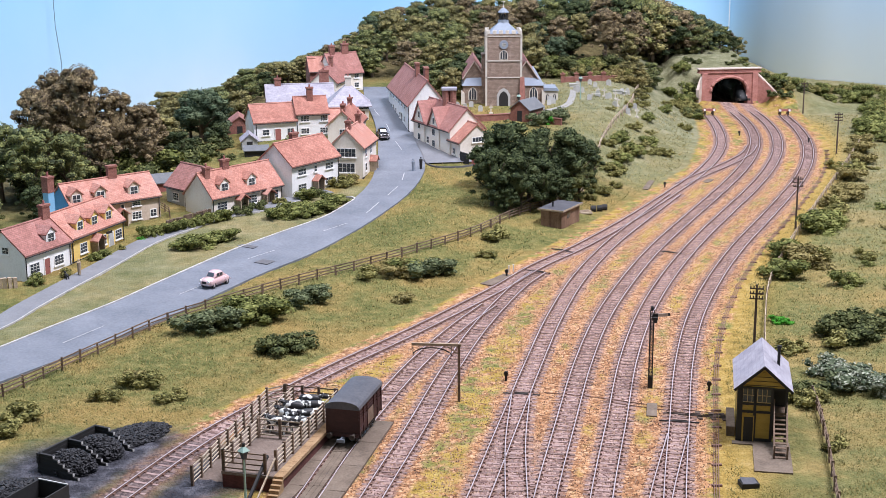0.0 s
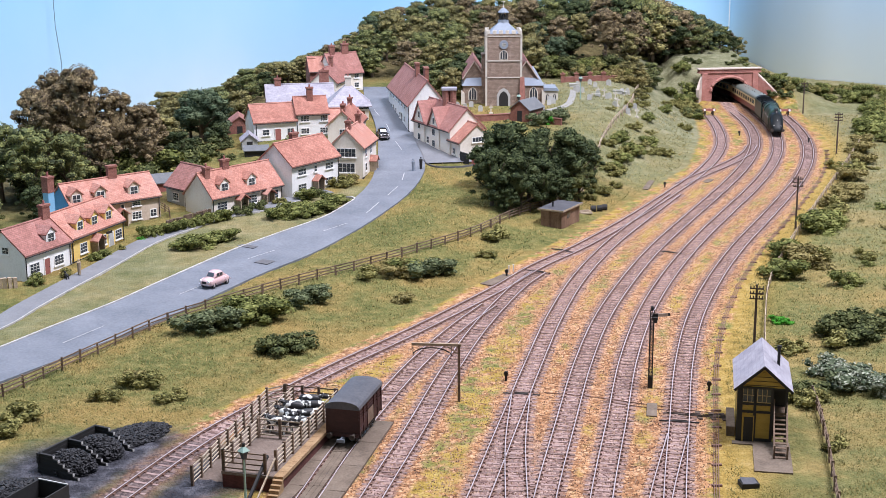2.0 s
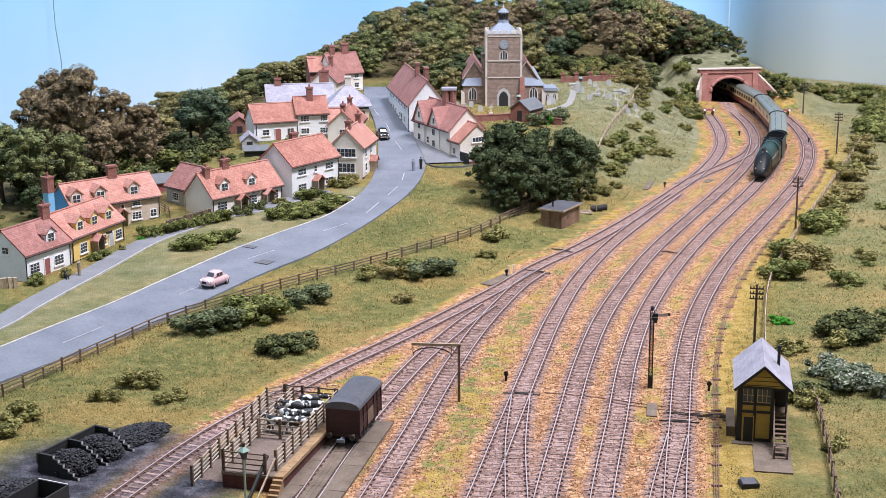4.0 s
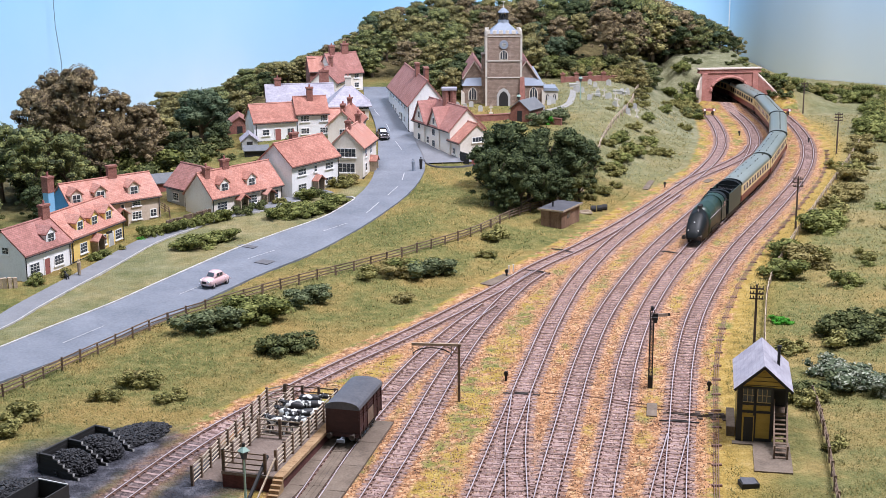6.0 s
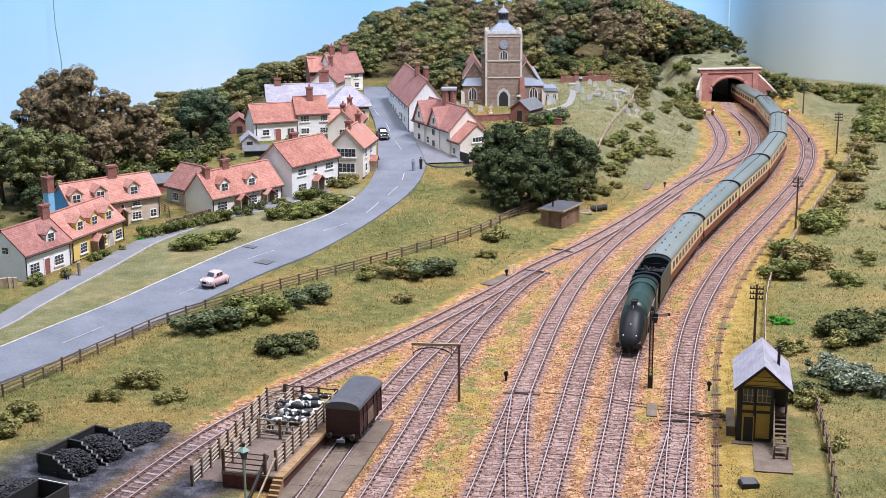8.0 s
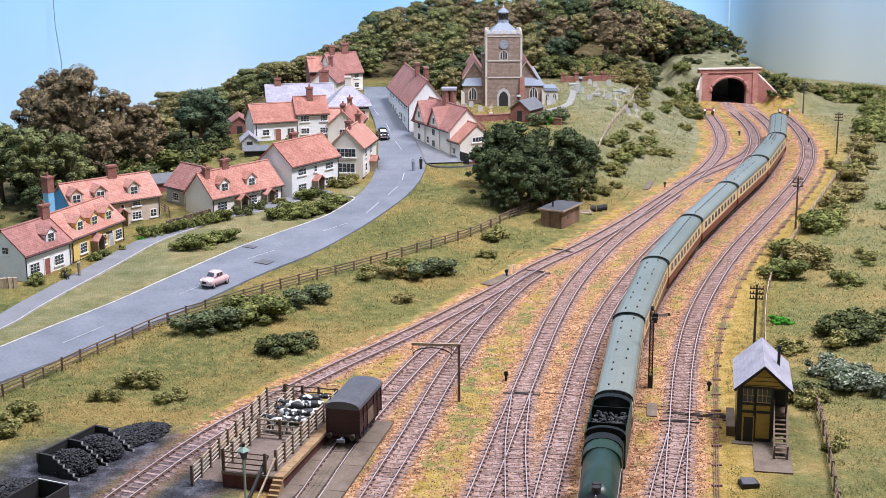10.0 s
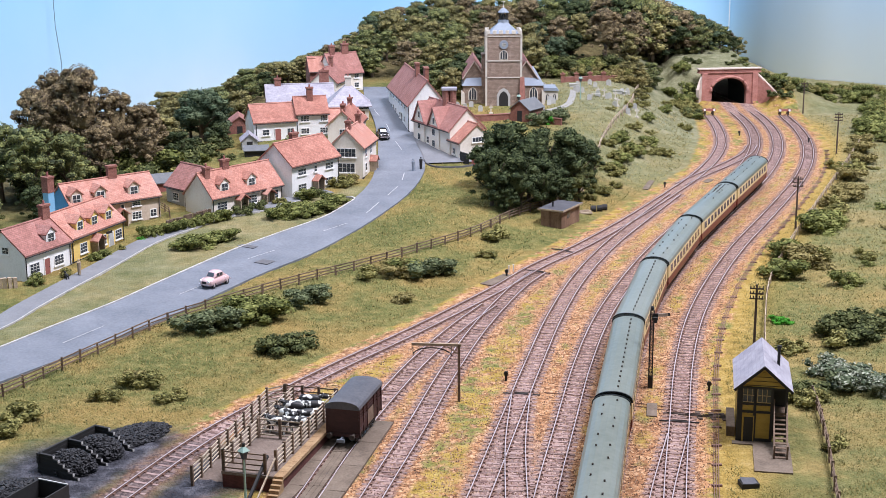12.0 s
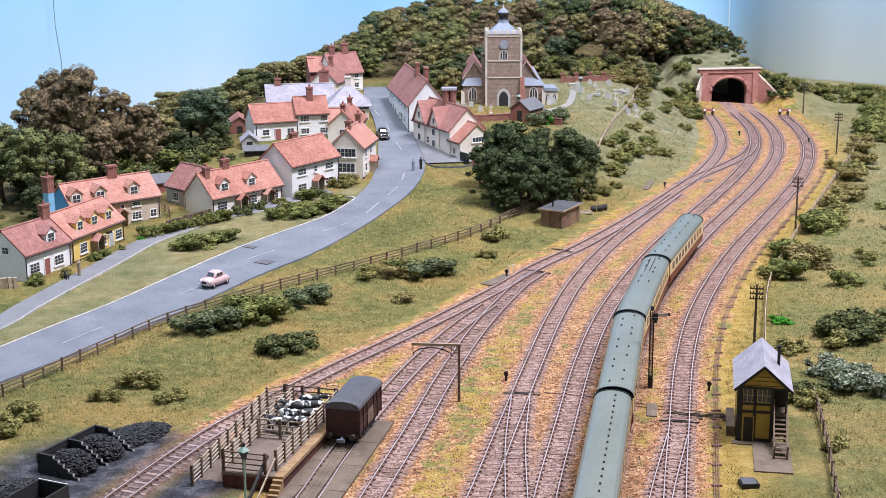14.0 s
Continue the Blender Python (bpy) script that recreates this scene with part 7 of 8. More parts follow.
figurine(-37.5, 140.8, 0, M_PALE_WOOD, "tiny buff painted figurine on the footpath")
figurine(-3.9, 185.0, 0, M_LEAD, "tiny blue painted figurine by the road")
figurine(-2.9, 186.0, 0, M_DARK, "tiny dark painted figurine by the road")
dog = thing("dog", -38.5, 139.6, 0.25, 30, "black model dog walking on the footpath", "dog")
part("body", Shape().lump((0, 0, 0.5), (0.18, 0.48, 0.2), 0.05, 5, 8), M_DARK, dog)
part("head", Shape().lump((0, 0.55, 0.72), (0.13, 0.22, 0.14), 0.05, 5, 8), M_DARK, dog)
for sx in (-0.11, 0.11):
    for sy in (-0.33, 0.33):
        part("leg", Shape().tube([(sx, sy, 0), (sx, sy, 0.42)], 0.06, 5), M_DARK, dog)


# ---- cattle dock ----
M_SETTS = courses(material("dock_setts", [(0.125, 0.09, 0.072), (0.20, 0.15, 0.122), (0.27, 0.21, 0.175)], 1.5, 0.9, 0.3), 0.25, 0.14, 0.02, 0.25)
M_DOCK_BRICK = courses(material("dark_dock_brick", [(0.075, 0.02, 0.018), (0.12, 0.035, 0.03), (0.17, 0.06, 0.05)], 1.0, 0.9, 0.4, fine=0.2), 0.24, 0.085, 0.012, 0.3)
M_SLAB = material("worn_concrete", [(0.085, 0.063, 0.046), (0.145, 0.11, 0.082), (0.21, 0.165, 0.125)], 1.6, 0.9, 0.25, fine=0.15)
M_YELLOWED = material("weathered_yellow_edge", [(0.20, 0.115, 0.055), (0.31, 0.20, 0.105), (0.41, 0.285, 0.155)], 1.0, 0.9, 0.2)
DOCK = Matrix.Translation((-10.8, 87.2, -0.22)) @ pose(0, 0, 0, 0, 0, -15.2)


def cattle_dock():
    d = thing("cattle_dock", -10.8, 87.2, -0.22, -15.2, "raised cattle loading dock with brick sides and a ramp", "cattle dock", kind="structure")
    H = 1.15
    part("deck", Shape().box(-4.3, -0.55, 0.0, 13.8, H - 0.2, H), M_SETTS, d, "paved deck")
    part("brick_face", Shape().box(-4.25, -0.05, 0.05, 13.7, -0.2, H - 0.2), M_DOCK_BRICK, d, "dark red brick side")
    n = 15
    for i in range(n):
        y0 = i * 13.8 / n
        part("edge_slab", Shape().box(-0.55, 0.12, y0 + 0.015, y0 + 13.8 / n - 0.015, H - 0.22, H + 0.03), M_YELLOWED, d)
    part("ramp", Shape().add([(-6.4, -0.4, -0.1), (-4.3, -0.4, -0.1), (-6.4, 13.8, H), (-4.3, 13.8, H), (-6.4, -0.4, -0.4), (-4.3, -0.4, -0.4), (-6.4, 13.8, -0.4), (-4.3, 13.8, -0.4)], [(0, 1, 3, 2), (4, 5, 1, 0), (6, 4, 0, 2), (7, 6, 2, 3), (5, 7, 3, 1)]), M_SETTS, d, "sloping cobbled ramp")
    for i in range(5):
        part("step", Shape().box(-0.55, 0.15, -0.3 * (i + 1), -0.3 * i, -0.2, H - 0.23 * (i + 1) + 0.1), M_YELLOWED, d)
    part("handrail_beam", Shape().bar((-1.5, -2.6, 0.0), (-1.3, 0.9, 2.2), 0.18, 0.18), M_DARK, d)
    part("handrail_beam", Shape().bar((-0.95, -2.6, 0.0), (-0.75, 0.9, 2.1), 0.10, 0.10), M_PALE_WOOD, d)


cattle_dock()


M_PEN = material("bleached_rails", [(0.34, 0.275, 0.20), (0.46, 0.385, 0.29), (0.55, 0.48, 0.38)], 0.8, 0.85, 0.2, spread=0.2)


def pen_fence(pts, label, h=1.35, mat=None, slope=False, rails=5):
    f = thing("pen_fence", -10.8, 87.2, -0.22, -15.2, label, "fence", "cattle pen fences")
    prev = None
    for x, y in pts:
        base = 1.15 if not slope else max(0.0, 1.25 * (y + 0.4) / 14.2 - 0.1)
        part("post", Shape().box(x - 0.09, x + 0.09, y - 0.09, y + 0.09, base - 0.15, base + h + 0.15), M_WOOD, f)
        if prev:
            for k in range(rails):
                q = 0.22 + k * (h - 0.2) / (rails - 1)
                part("rail", Shape().bar((prev[0], prev[1], prev[2] + q), (x, y, base + q), 0.05, 0.085), mat or M_PEN, f)
        prev = (x, y, base)


run = lambda x0, y0, x1, y1, n: [(x0 + (x1 - x0) * i / n, y0 + (y1 - y0) * i / n) for i in range(n + 1)]
pen_fence(run(-6.3, -0.3, -6.1, 12.6, 9) + [(-5.0, 13.5)], "pale railed fence along the ramp", slope=True)
pen_fence(run(-4.2, 0.2, -4.2, 6.2, 4), "railed inner fence of the cattle pen")
pen_fence(run(-4.2, 0.2, -1.2, 0.2, 2), "dark railed end of the cattle pen", mat=M_WOOD, rails=4)
pen_fence(run(-0.75, 1.0, -0.75, 13.4, 8), "pale railed fence by the platform edge")
pen_fence(run(-4.2, 6.4, -0.95, 6.4, 2), "cross rails of the inner pen", rails=4)
pen_fence(run(-4.25, 6.6, -4.25, 13.3, 4), "rails round the waiting cattle")
pen_fence(run(-4.9, 13.5, -0.9, 13.5, 3), "far end rails of the pen", mat=M_WOOD, rails=4)

M_COW = bpy.data.materials.new("piebald_hide")
M_COW.use_nodes = True
_nt = M_COW.node_tree
_tc, _nz, _rp, _oi, _va = (_nt.nodes.new(n) for n in ("ShaderNodeTexCoord", "ShaderNodeTexNoise", "ShaderNodeValToRGB", "ShaderNodeObjectInfo", "ShaderNodeVectorMath"))
_nt.links.new(_tc.outputs["Object"], _va.inputs[0])
_nt.links.new(_oi.outputs["Location"], _va.inputs[1])
_nt.links.new(_va.outputs[0], _nz.inputs["Vector"])
_nz.inputs["Scale"].default_value = 130
_nz.inputs["Detail"].default_value = 1
_rp.color_ramp.elements[0].position, _rp.color_ramp.elements[0].color = 0.54, (0.018, 0.018, 0.02, 1)
_rp.color_ramp.elements[1].position, _rp.color_ramp.elements[1].color = 0.57, (0.70, 0.72, 0.69, 1)
_nt.links.new(_nz.outputs["Fac"], _rp.inputs["Fac"])
_nt.links.new(_rp.outputs["Color"], _nt.nodes["Principled BSDF"].inputs["Base Color"])


def cow():
    c = thing("cow", 0, 0, 0, 0, "black and white cow standing in the pen", "cow", "cattle in the pen")
    part("body", loft([[(0.36 * s * math.cos(a), yy, 1.0 + 0.42 * s * math.sin(a)) for a in [2 * math.pi * k / 10 for k in range(10)]] for yy, s in ((-0.95, 0.45), (-0.8, 0.9), (-0.2, 1.05), (0.4, 1.0), (0.75, 0.85), (0.95, 0.5))]), M_COW, c, smooth=True)
    part("head", Shape().lump((0, 1.25, 1.28), (0.17, 0.38, 0.19), 0.05, 6, 8).tube([(0, 0.75, 1.2), (0, 1.1, 1.32)], [0.24, 0.16], 7), M_COW, c)
    for sx in (-0.22, 0.22):
        for sy in (-0.7, 0.62):
            part("leg", Shape().tube([(sx, sy, 0), (sx, sy, 0.5), (sx, sy, 0.85)], [0.07, 0.08, 0.14], 6), M_COW, c)
        part("ear", Shape().lump((sx * 1.1, 1.05, 1.42), (0.12, 0.05, 0.06), 0, 4, 6), M_COW, c)
    part("tail", Shape().tube([(0, -0.95, 1.2), (0, -1.05, 0.6)], [0.04, 0.03], 5), M_COW, c)
    return c


first = cow()
herd = [(-3.2, 7.5, 78), (-1.7, 7.9, 105), (-3.0, 9.1, 66), (-1.6, 9.5, 118), (-3.2, 10.7, 85), (-1.8, 11.2, 98), (-2.5, 12.4, -80)]
for i, (x, y, r) in enumerate(herd):
    p = DOCK @ Vector((x, y, 1.15))
    m = at(p.x, p.y, p.z, r - 15) @ Matrix.Diagonal((0.9, 0.9, 0.88, 1))
    if i == 0:
        first.matrix_basis = m
    else:
        copy_thing(first, m @ Matrix.Diagonal([1 / v for v in first.scale] + [1]))


def slab_row(name, pts, w, lift, label, mat, step=3.0):
    t = thing(name, 0, 0, 0, 0, label, "paving", kind="structure")
    line = curve_points(pts, step)
    for a, b in zip(line[:-1], line[1:]):
        part("slab", Shape().bar((a[0], a[1], lift - 0.1), (b[0] - (b[0] - a[0]) * 0.01, b[1] - (b[1] - a[1]) * 0.01, lift - 0.1), w, 0.2), mat, t)


slab_row("siding_apron", [(-8.4, 83.0), (-7.1, 88.0), (-5.6, 95.0), (-4.5, 100.0)], 1.5, -0.02, "worn concrete apron beside the dock siding", M_SLAB)
slab_row("siding_apron", [(-11.2, 84.0), (-10.0, 88.0), (-8.6, 95.0), (-7.2, 101.0)], 1.1, -0.02, "worn concrete apron beside the dock siding", M_SLAB)
for off in (-0.36, 0.0, 0.36):
    slab_row("crossing_board", [(-9.9 + off, 82.0), (-8.7 + off, 87.5), (-7.2 + off, 95.0), (-6.0 + off, 100.0)], 0.33, -0.01, "grey boards laid between the rails", M_SLAB, 4.0)


# ---- goods van ----
M_VAN = material("bauxite_brown_paint", [(0.024, 0.008, 0.008), (0.043, 0.013, 0.012), (0.065, 0.022, 0.018)], 1.5, 0.6, 0.15, stretch=(1, 1, 3))
M_VAN_ROOF = material("grey_roof_felt", [(0.05, 0.052, 0.064), (0.085, 0.087, 0.10), (0.12, 0.122, 0.135)], 2.0, 0.5, 0.1)


def cattle_van():
    v = thing("cattle_wagon", -6.55, 97.6, 0, -14.2, "dark maroon cattle wagon with a curved grey roof", "goods wagon")
    v.matrix_basis = v.matrix_basis @ Matrix.Diagonal((0.97, 1, 0.94, 1))
    L, w = 2.75, 1.2
    part("end_wall", Shape().box(-w, w, -L, -L + 0.12, 1.05, 3.0).prism([(-w, 3.0), (w, 3.0), (w * 0.7, 3.25), (0, 3.36), (-w * 0.7, 3.25)], -L, -L + 0.12), M_VAN, v)
    part("end_wall", Shape().box(-w, w, L - 0.12, L, 1.05, 3.0).prism([(-w, 3.0), (w, 3.0), (w * 0.7, 3.25), (0, 3.36), (-w * 0.7, 3.25)], L - 0.12, L), M_VAN, v)
    for sx in (-1, 1):
        part("side_lower", Shape().box(sx * w - 0.06, sx * w + 0.06, -L, L, 1.05, 2.2), M_VAN, v)
        for k in range(3):
            q = 2.32 + k * 0.24
            part("slat", Shape().box(sx * w - 0.05, sx * w + 0.05, -L, L, q, q + 0.12), M_VAN, v)
        for yy in (-2.68, -1.7, -0.8, 0.8, 1.7, 2.68):
            part("stanchion", Shape().box(sx * (w + 0.07) - 0.05, sx * (w + 0.07) + 0.05, yy - 0.06, yy + 0.06, 0.95, 3.0), M_VAN, v)
        part("brace", Shape().bar((sx * (w + 0.08), -2.6, 1.1), (sx * (w + 0.08), -0.85, 2.15), 0.06, 0.1), M_VAN, v)
        part("brace", Shape().bar((sx * (w + 0.08), 2.6, 1.1), (sx * (w + 0.08), 0.85, 2.15), 0.06, 0.1), M_VAN, v)
        part("door", Shape().box(sx * (w + 0.05) - 0.03, sx * (w + 0.05) + 0.03, -0.74, 0.74, 1.05, 2.2), M_WOOD, v)
        part("top_rail", Shape().box(sx * w - 0.07, sx * w + 0.07, -L, L, 2.98, 3.1), M_VAN, v)
        part("buffer", Shape().tube([(sx * 0.87, -L - 0.55, 1.0), (sx * 0.87, -L, 1.0)], 0.12, 8).tube([(sx * 0.87, -L - 0.6, 1.0), (sx * 0.87, -L - 0.5, 1.0)], 0.22, 10), M_BOGIE, v)
        part("brake_lever", Shape().bar((sx * 1.1, -0.5, 0.6), (sx * 1.1, 2.2, 0.75), 0.06, 0.1), M_BOGIE, v)
    part("floor", Shape().box(-w, w, -L, L, 0.92, 1.06), M_BOGIE, v)
    part("roof", Shape().prism([(x, z) for x, z in roof_profile(1.36, 3.06, 3.64)] + [(-1.3, 3.02), (1.3, 3.02)], -L - 0.12, L + 0.12), M_VAN_ROOF, v, "curved grey roof")
    for yy in (-1.6, 1.6):
        wheelset(v, yy, 0.48)
        for sx in (-1, 1):
            part("axle_box", Shape().box(sx * 0.95 - 0.1, sx * 0.95 + 0.1, yy - 0.2, yy + 0.2, 0.3, 0.95), M_BOGIE, v)
    part("headstock", Shape().box(-1.2, 1.2, -L - 0.05, -L + 0.1, 0.78, 1.05), M_VAN, v)
    part("coupling", Shape().box(-0.3, 0.3, -L - 0.66, -L - 0.55, 0.55, 0.8).box(-0.08, 0.08, -L - 0.6, -L, 0.6, 0.8), M_LEAD, v, "grey coupling bar")


cattle_van()


# ---- coal yard ----
def coal_bins():
    b = thing("coal_staithe", -27.9, 91.0, -0.25, 63, "sleeper-built coal bins heaped with coal", "coal bins")
    L, D, rnd = 5.9, 3.4, random.Random(4)
    for i in range(6):
        part("back_board", Shape().box(-0.1 - rnd.uniform(0, 0.1), L + rnd.uniform(0, 0.15), -0.12 + 0.02 * (i % 2), 0.08, i * 0.25, i * 0.25 + 0.235), M_DARK, b)
    for x in (0.0, 2.9, 5.8):
        for i in range(6):
            part("side_board", Shape().box(x - 0.1, x + 0.12, -D + i * 0.42, 0.0, i * 0.25, i * 0.25 + 0.235), M_DARK, b)
            part("board_end", Shape().box(x - 0.08, x + 0.10, -D + i * 0.42 - 0.03, -D + i * 0.42, i * 0.25 + 0.02, i * 0.25 + 0.215), M_GREYWALL, b, "worn grey sleeper end")
    return b


coal_bins()


def coal_heap(x, y, sx, sy, h, rz, n, seed, label):
    rnd = random.Random(seed)
    sh = Shape()
    sh.lump((0, 0, -0.05), (sx * 0.92, sy * 0.92, h * 0.85), 0.12, 6, 12, seed)
    for i in range(n):
        a, r = rnd.uniform(0, 6.283), math.sqrt(rnd.uniform(0, 1))
        px, py = math.cos(a) * r * sx, math.sin(a) * r * sy
        q = 0.035 + 0.13 * rnd.random() ** 2
        sh.lump((px, py, h * 0.9 * math.sqrt(max(0, 1 - r * r)) * rnd.uniform(0.86, 1.04)), (q, q * rnd.uniform(0.6, 1.3), q * rnd.uniform(0.5, 0.9)), 0.45, 3, 5, seed * 1000 + i)
    tagged(part("coal_heap", sh, M_COAL, None, at=at(x, y, float(height(x, y)) - 0.25, rz)), label, "coal heap", kind="stuff")


coal_heap(-25.85, 91.5, 1.5, 1.9, 1.5, 63, 1700, 1, "heap of glossy black coal in a bin")
coal_heap(-24.55, 94.1, 1.5, 1.9, 1.55, 63, 1700, 2, "heap of glossy black coal in a bin")
coal_heap(-23.0, 97.4, 3.4, 1.9, 0.5, 50, 2000, 3, "low spread of loose coal on the ground")
coal_heap(-28.4, 87.6, 3.2, 2.2, 0.45, 20, 1700, 4, "scattered coal beside the bins")


def open_wagon(x, y, rz):
    w = thing("coal_wagon", x, y, 0, rz, "grimy black open coal wagon", "goods wagon")
    part("side_board", Shape().box(-1.2, -1.1, -2.6, 2.6, 0.9, 2.1), M_DARK, w)
    part("side_board", Shape().box(1.1, 1.2, -2.6, 2.6, 0.9, 2.1), M_DARK, w)
    part("end_board", Shape().box(-1.1, 1.1, 2.5, 2.6, 0.9, 2.1), M_DARK, w)
    part("end_board", Shape().box(-1.1, 1.1, -2.6, -2.5, 0.9, 2.1), M_DARK, w)
    part("floor", Shape().box(-1.2, 1.2, -2.6, 2.6, 0.8, 0.95), M_DARK, w)
    part("top_strap", Shape().bar((-1.15, 2.55, 2.14), (1.15, 2.55, 2.14), 0.1, 0.06), M_GREYWALL, w)
    wheelset(w, -1.4, 0.46)
    wheelset(w, 1.4, 0.46)


open_wagon(-26.0, 81.6, -24)


# ---- signal box ----
M_BOX_YELLOW = material("ochre_paint", [(0.28, 0.18, 0.03), (0.38, 0.26, 0.045), (0.44, 0.31, 0.07)], 1.2, 0.7, 0.15, stretch=(1, 1, 4))


M_WOODFRAME = material("buff_window_paint", [(0.34, 0.25, 0.13), (0.44, 0.34, 0.20)], 0.6, 0.7, 0.1)


def signal_box():
    s = thing("signal_box", 21.2, 96.1, -0.22, -10.5, "ochre and black signal box with a slate roof", "signal box")
    w, D, e = 3.5, 6.2, 4.2
    part("lower_wall", Shape().box(0, 2.45, 0, D, -0.2, 2.35), M_BOX_YELLOW, s)
    part("upper_wall", Shape().box(0, 2.45, 0.02, D, 2.35, e), M_BOX_YELLOW, s)
    part("side_wall", Shape().box(2.45, w, 1.5, D, 2.35, e).box(2.45, w, 1.5, D, -0.2, 2.35), M_DARK, s, "black boarded side")
    part("gable", Shape().prism([(-0.1, e), (w + 0.1, e), (w / 2, e + 1.55)], 0.0, 0.12), M_BOX_YELLOW, s, "ochre boarded gable")
    part("gable", Shape().prism([(-0.1, e), (w + 0.1, e), (w / 2, e + 1.55)], D - 0.12, D), M_BOX_YELLOW, s)
    for q in range(4):
        part("gable_board", Shape().box(0.3 + 0.45 * q, w - 0.3 - 0.45 * q, -0.03, 0.0, e + 0.12 + q * 0.33, e + 0.15 + q * 0.33), M_DARK, s)
    part("dark_corner", Shape().box(-0.04, 0.34, -0.055, 0.03, -0.2, e), M_DARK, s)
    part("dark_base", Shape().box(1.22, 2.5, -0.055, 0.03, -0.2, 0.32), M_DARK, s)
    for x in (0.0, 1.17, 2.36):
        part("frame_post", Shape().box(x - 0.06, x + 0.14, -0.06, 0.05, -0.2, e), M_DARK, s)
    for q in (-0.2, 2.25, 2.85, e - 0.12):
        part("frame_beam", Shape().box(-0.05, 2.5, -0.07, 0.04, q, q + 0.16), M_DARK, s)
    part("corner_post", Shape().box(w - 0.16, w, 0.0, 0.16, -0.2, e), M_DARK, s)
    part("veranda_beam", Shape().box(2.45, w, 0.0, 0.14, e - 0.16, e), M_DARK, s)
    part("landing", Shape().box(2.45, w, 0.0, 1.5, 2.2, 2.35), M_WOOD, s)
    part("landing_back", Shape().box(2.45, w, 1.38, 1.5, 2.35, e), M_DARK, s)
    for x0 in (0.3, 1.34):
        win = part("window", Shape().box(x0, x0 + 0.98, -0.045, 0.02, 3.05, 4.15), M_WOODFRAME, s)
        for i in range(3):
            for k in range(2):
                part("pane", Shape().box(x0 + 0.06 + i * 0.32, x0 + 0.33 + i * 0.32, -0.06, -0.03, 3.11 + k * 0.52, 3.57 + k * 0.52), M_GLASS, win)
    for i in range(5):
        win = part("window", Shape().box(-0.045, 0.02, 0.4 + i * 1.15, 1.4 + i * 1.15, 3.05, 4.15), M_WOODFRAME, s)
        for k in range(2):
            part("pane", Shape().box(-0.06, -0.03, 0.46 + i * 1.15 + k * 0.46, 0.86 + i * 1.15 + k * 0.46, 3.11, 4.09), M_GLASS, win)
    d = part("door", Shape().box(0.46, 1.14, -0.065, 0.03, -0.1, 1.95), M_DARK, s, "black lower door")
    part("door_frame", Shape().box(0.36, 0.46, -0.075, 0.03, -0.1, 2.05).box(1.14, 1.2, -0.075, 0.03, -0.1, 2.05).box(0.46, 1.14, -0.075, 0.03, 1.95, 2.05), M_BOX_YELLOW, d)
    for q in (-1, 1):
        vs = []
        for yy in (-0.35, D + 0.3):
            cx = w / 2
            vs += [(cx + q * (w / 2 + 0.32), yy, e - 0.25), (cx, yy, e + 1.62), (cx, yy, e + 1.76), (cx + q * (w / 2 + 0.34), yy, e - 0.12)]
        fs = [(0, 1, 2, 3), (7, 6, 5, 4), (1, 0, 4, 5), (2, 1, 5, 6), (3, 2, 6, 7), (0, 3, 7, 4)]
        part("roof", Shape().add(vs, fs if q < 0 else [f[::-1] for f in fs]), M_SLATE, s, "pale grey slate roof")
        part("barge_board", Shape().bar((w / 2 + q * (w / 2 + 0.3), -0.37, e - 0.2), (w / 2, -0.37, e + 1.62), 0.05, 0.2), M_DARK, s)
    part("stove_pipe", Shape().tube([(2.9, 3.2, e + 0.4), (2.9, 3.2, e + 2.0)], 0.11, 8).tube([(2.9, 3.2, e + 2.0), (2.9, 3.2, e + 2.2)], 0.17, 8), M_DARK, s)
    st = part("staircase", Shape().bar((2.55, -3.2, 0.0), (2.55, 0.1, 2.3), 0.08, 0.24), M_WOOD, s)
    part("stringer", Shape().bar((3.45, -3.2, 0.0), (3.45, 0.1, 2.3), 0.08, 0.24), M_WOOD, st)
    for i in range(10):
        part("tread", Shape().box(2.57, 3.43, -3.15 + i * 0.33, -2.85 + i * 0.33, 0.12 + i * 0.225, 0.18 + i * 0.225), M_WOOD, st)
    for x in (2.55, 3.45):
        part("handrail", Shape().bar((x, -3.2, 1.0), (x, 0.1, 3.25), 0.07, 0.09), M_WOOD, st)
        part("newel", Shape().box(x - 0.06, x + 0.06, -3.26, -3.14, 0, 1.1), M_WOOD, st)
        part("newel", Shape().box(x - 0.06, x + 0.06, 0.04, 0.16, 2.3, 3.35), M_WOOD, st)


signal_box()
tagged(part("concrete_pad", Shape().box(1.15, 3.75, -5.6, -0.1, -0.2, 0.12, Matrix.Translation((21.2, 96.1, -0.22)) @ pose(0, 0, 0, 0, 0, -10.5)).box(-0.3, 1.15, -0.7, -0.1, -0.2, 0.1, Matrix.Translation((21.2, 96.1, -0.22)) @ pose(0, 0, 0, 0, 0, -10.5)), M_SLAB), "grey concrete base round the signal box", "paving", kind="structure")
tagged(part("concrete_walk", Shape().box(-0.7, -0.1, 1.0, 5.0, -0.1, 0.8, Matrix.Translation((21.2, 96.1, -0.3)) @ pose(0, 0, 0, 0, 0, -10.5)), M_SLAB), "low concrete lever walk beside the box", "platform", kind="structure")
crate = thing("scrap_box", 20.4, 88.0, -0.2, 6, "dark box of scrap in the grass", "box")
part("box_side", Shape().box(-0.6, 0.6, -0.5, 0.5, 0, 0.35), M_DARK, crate)
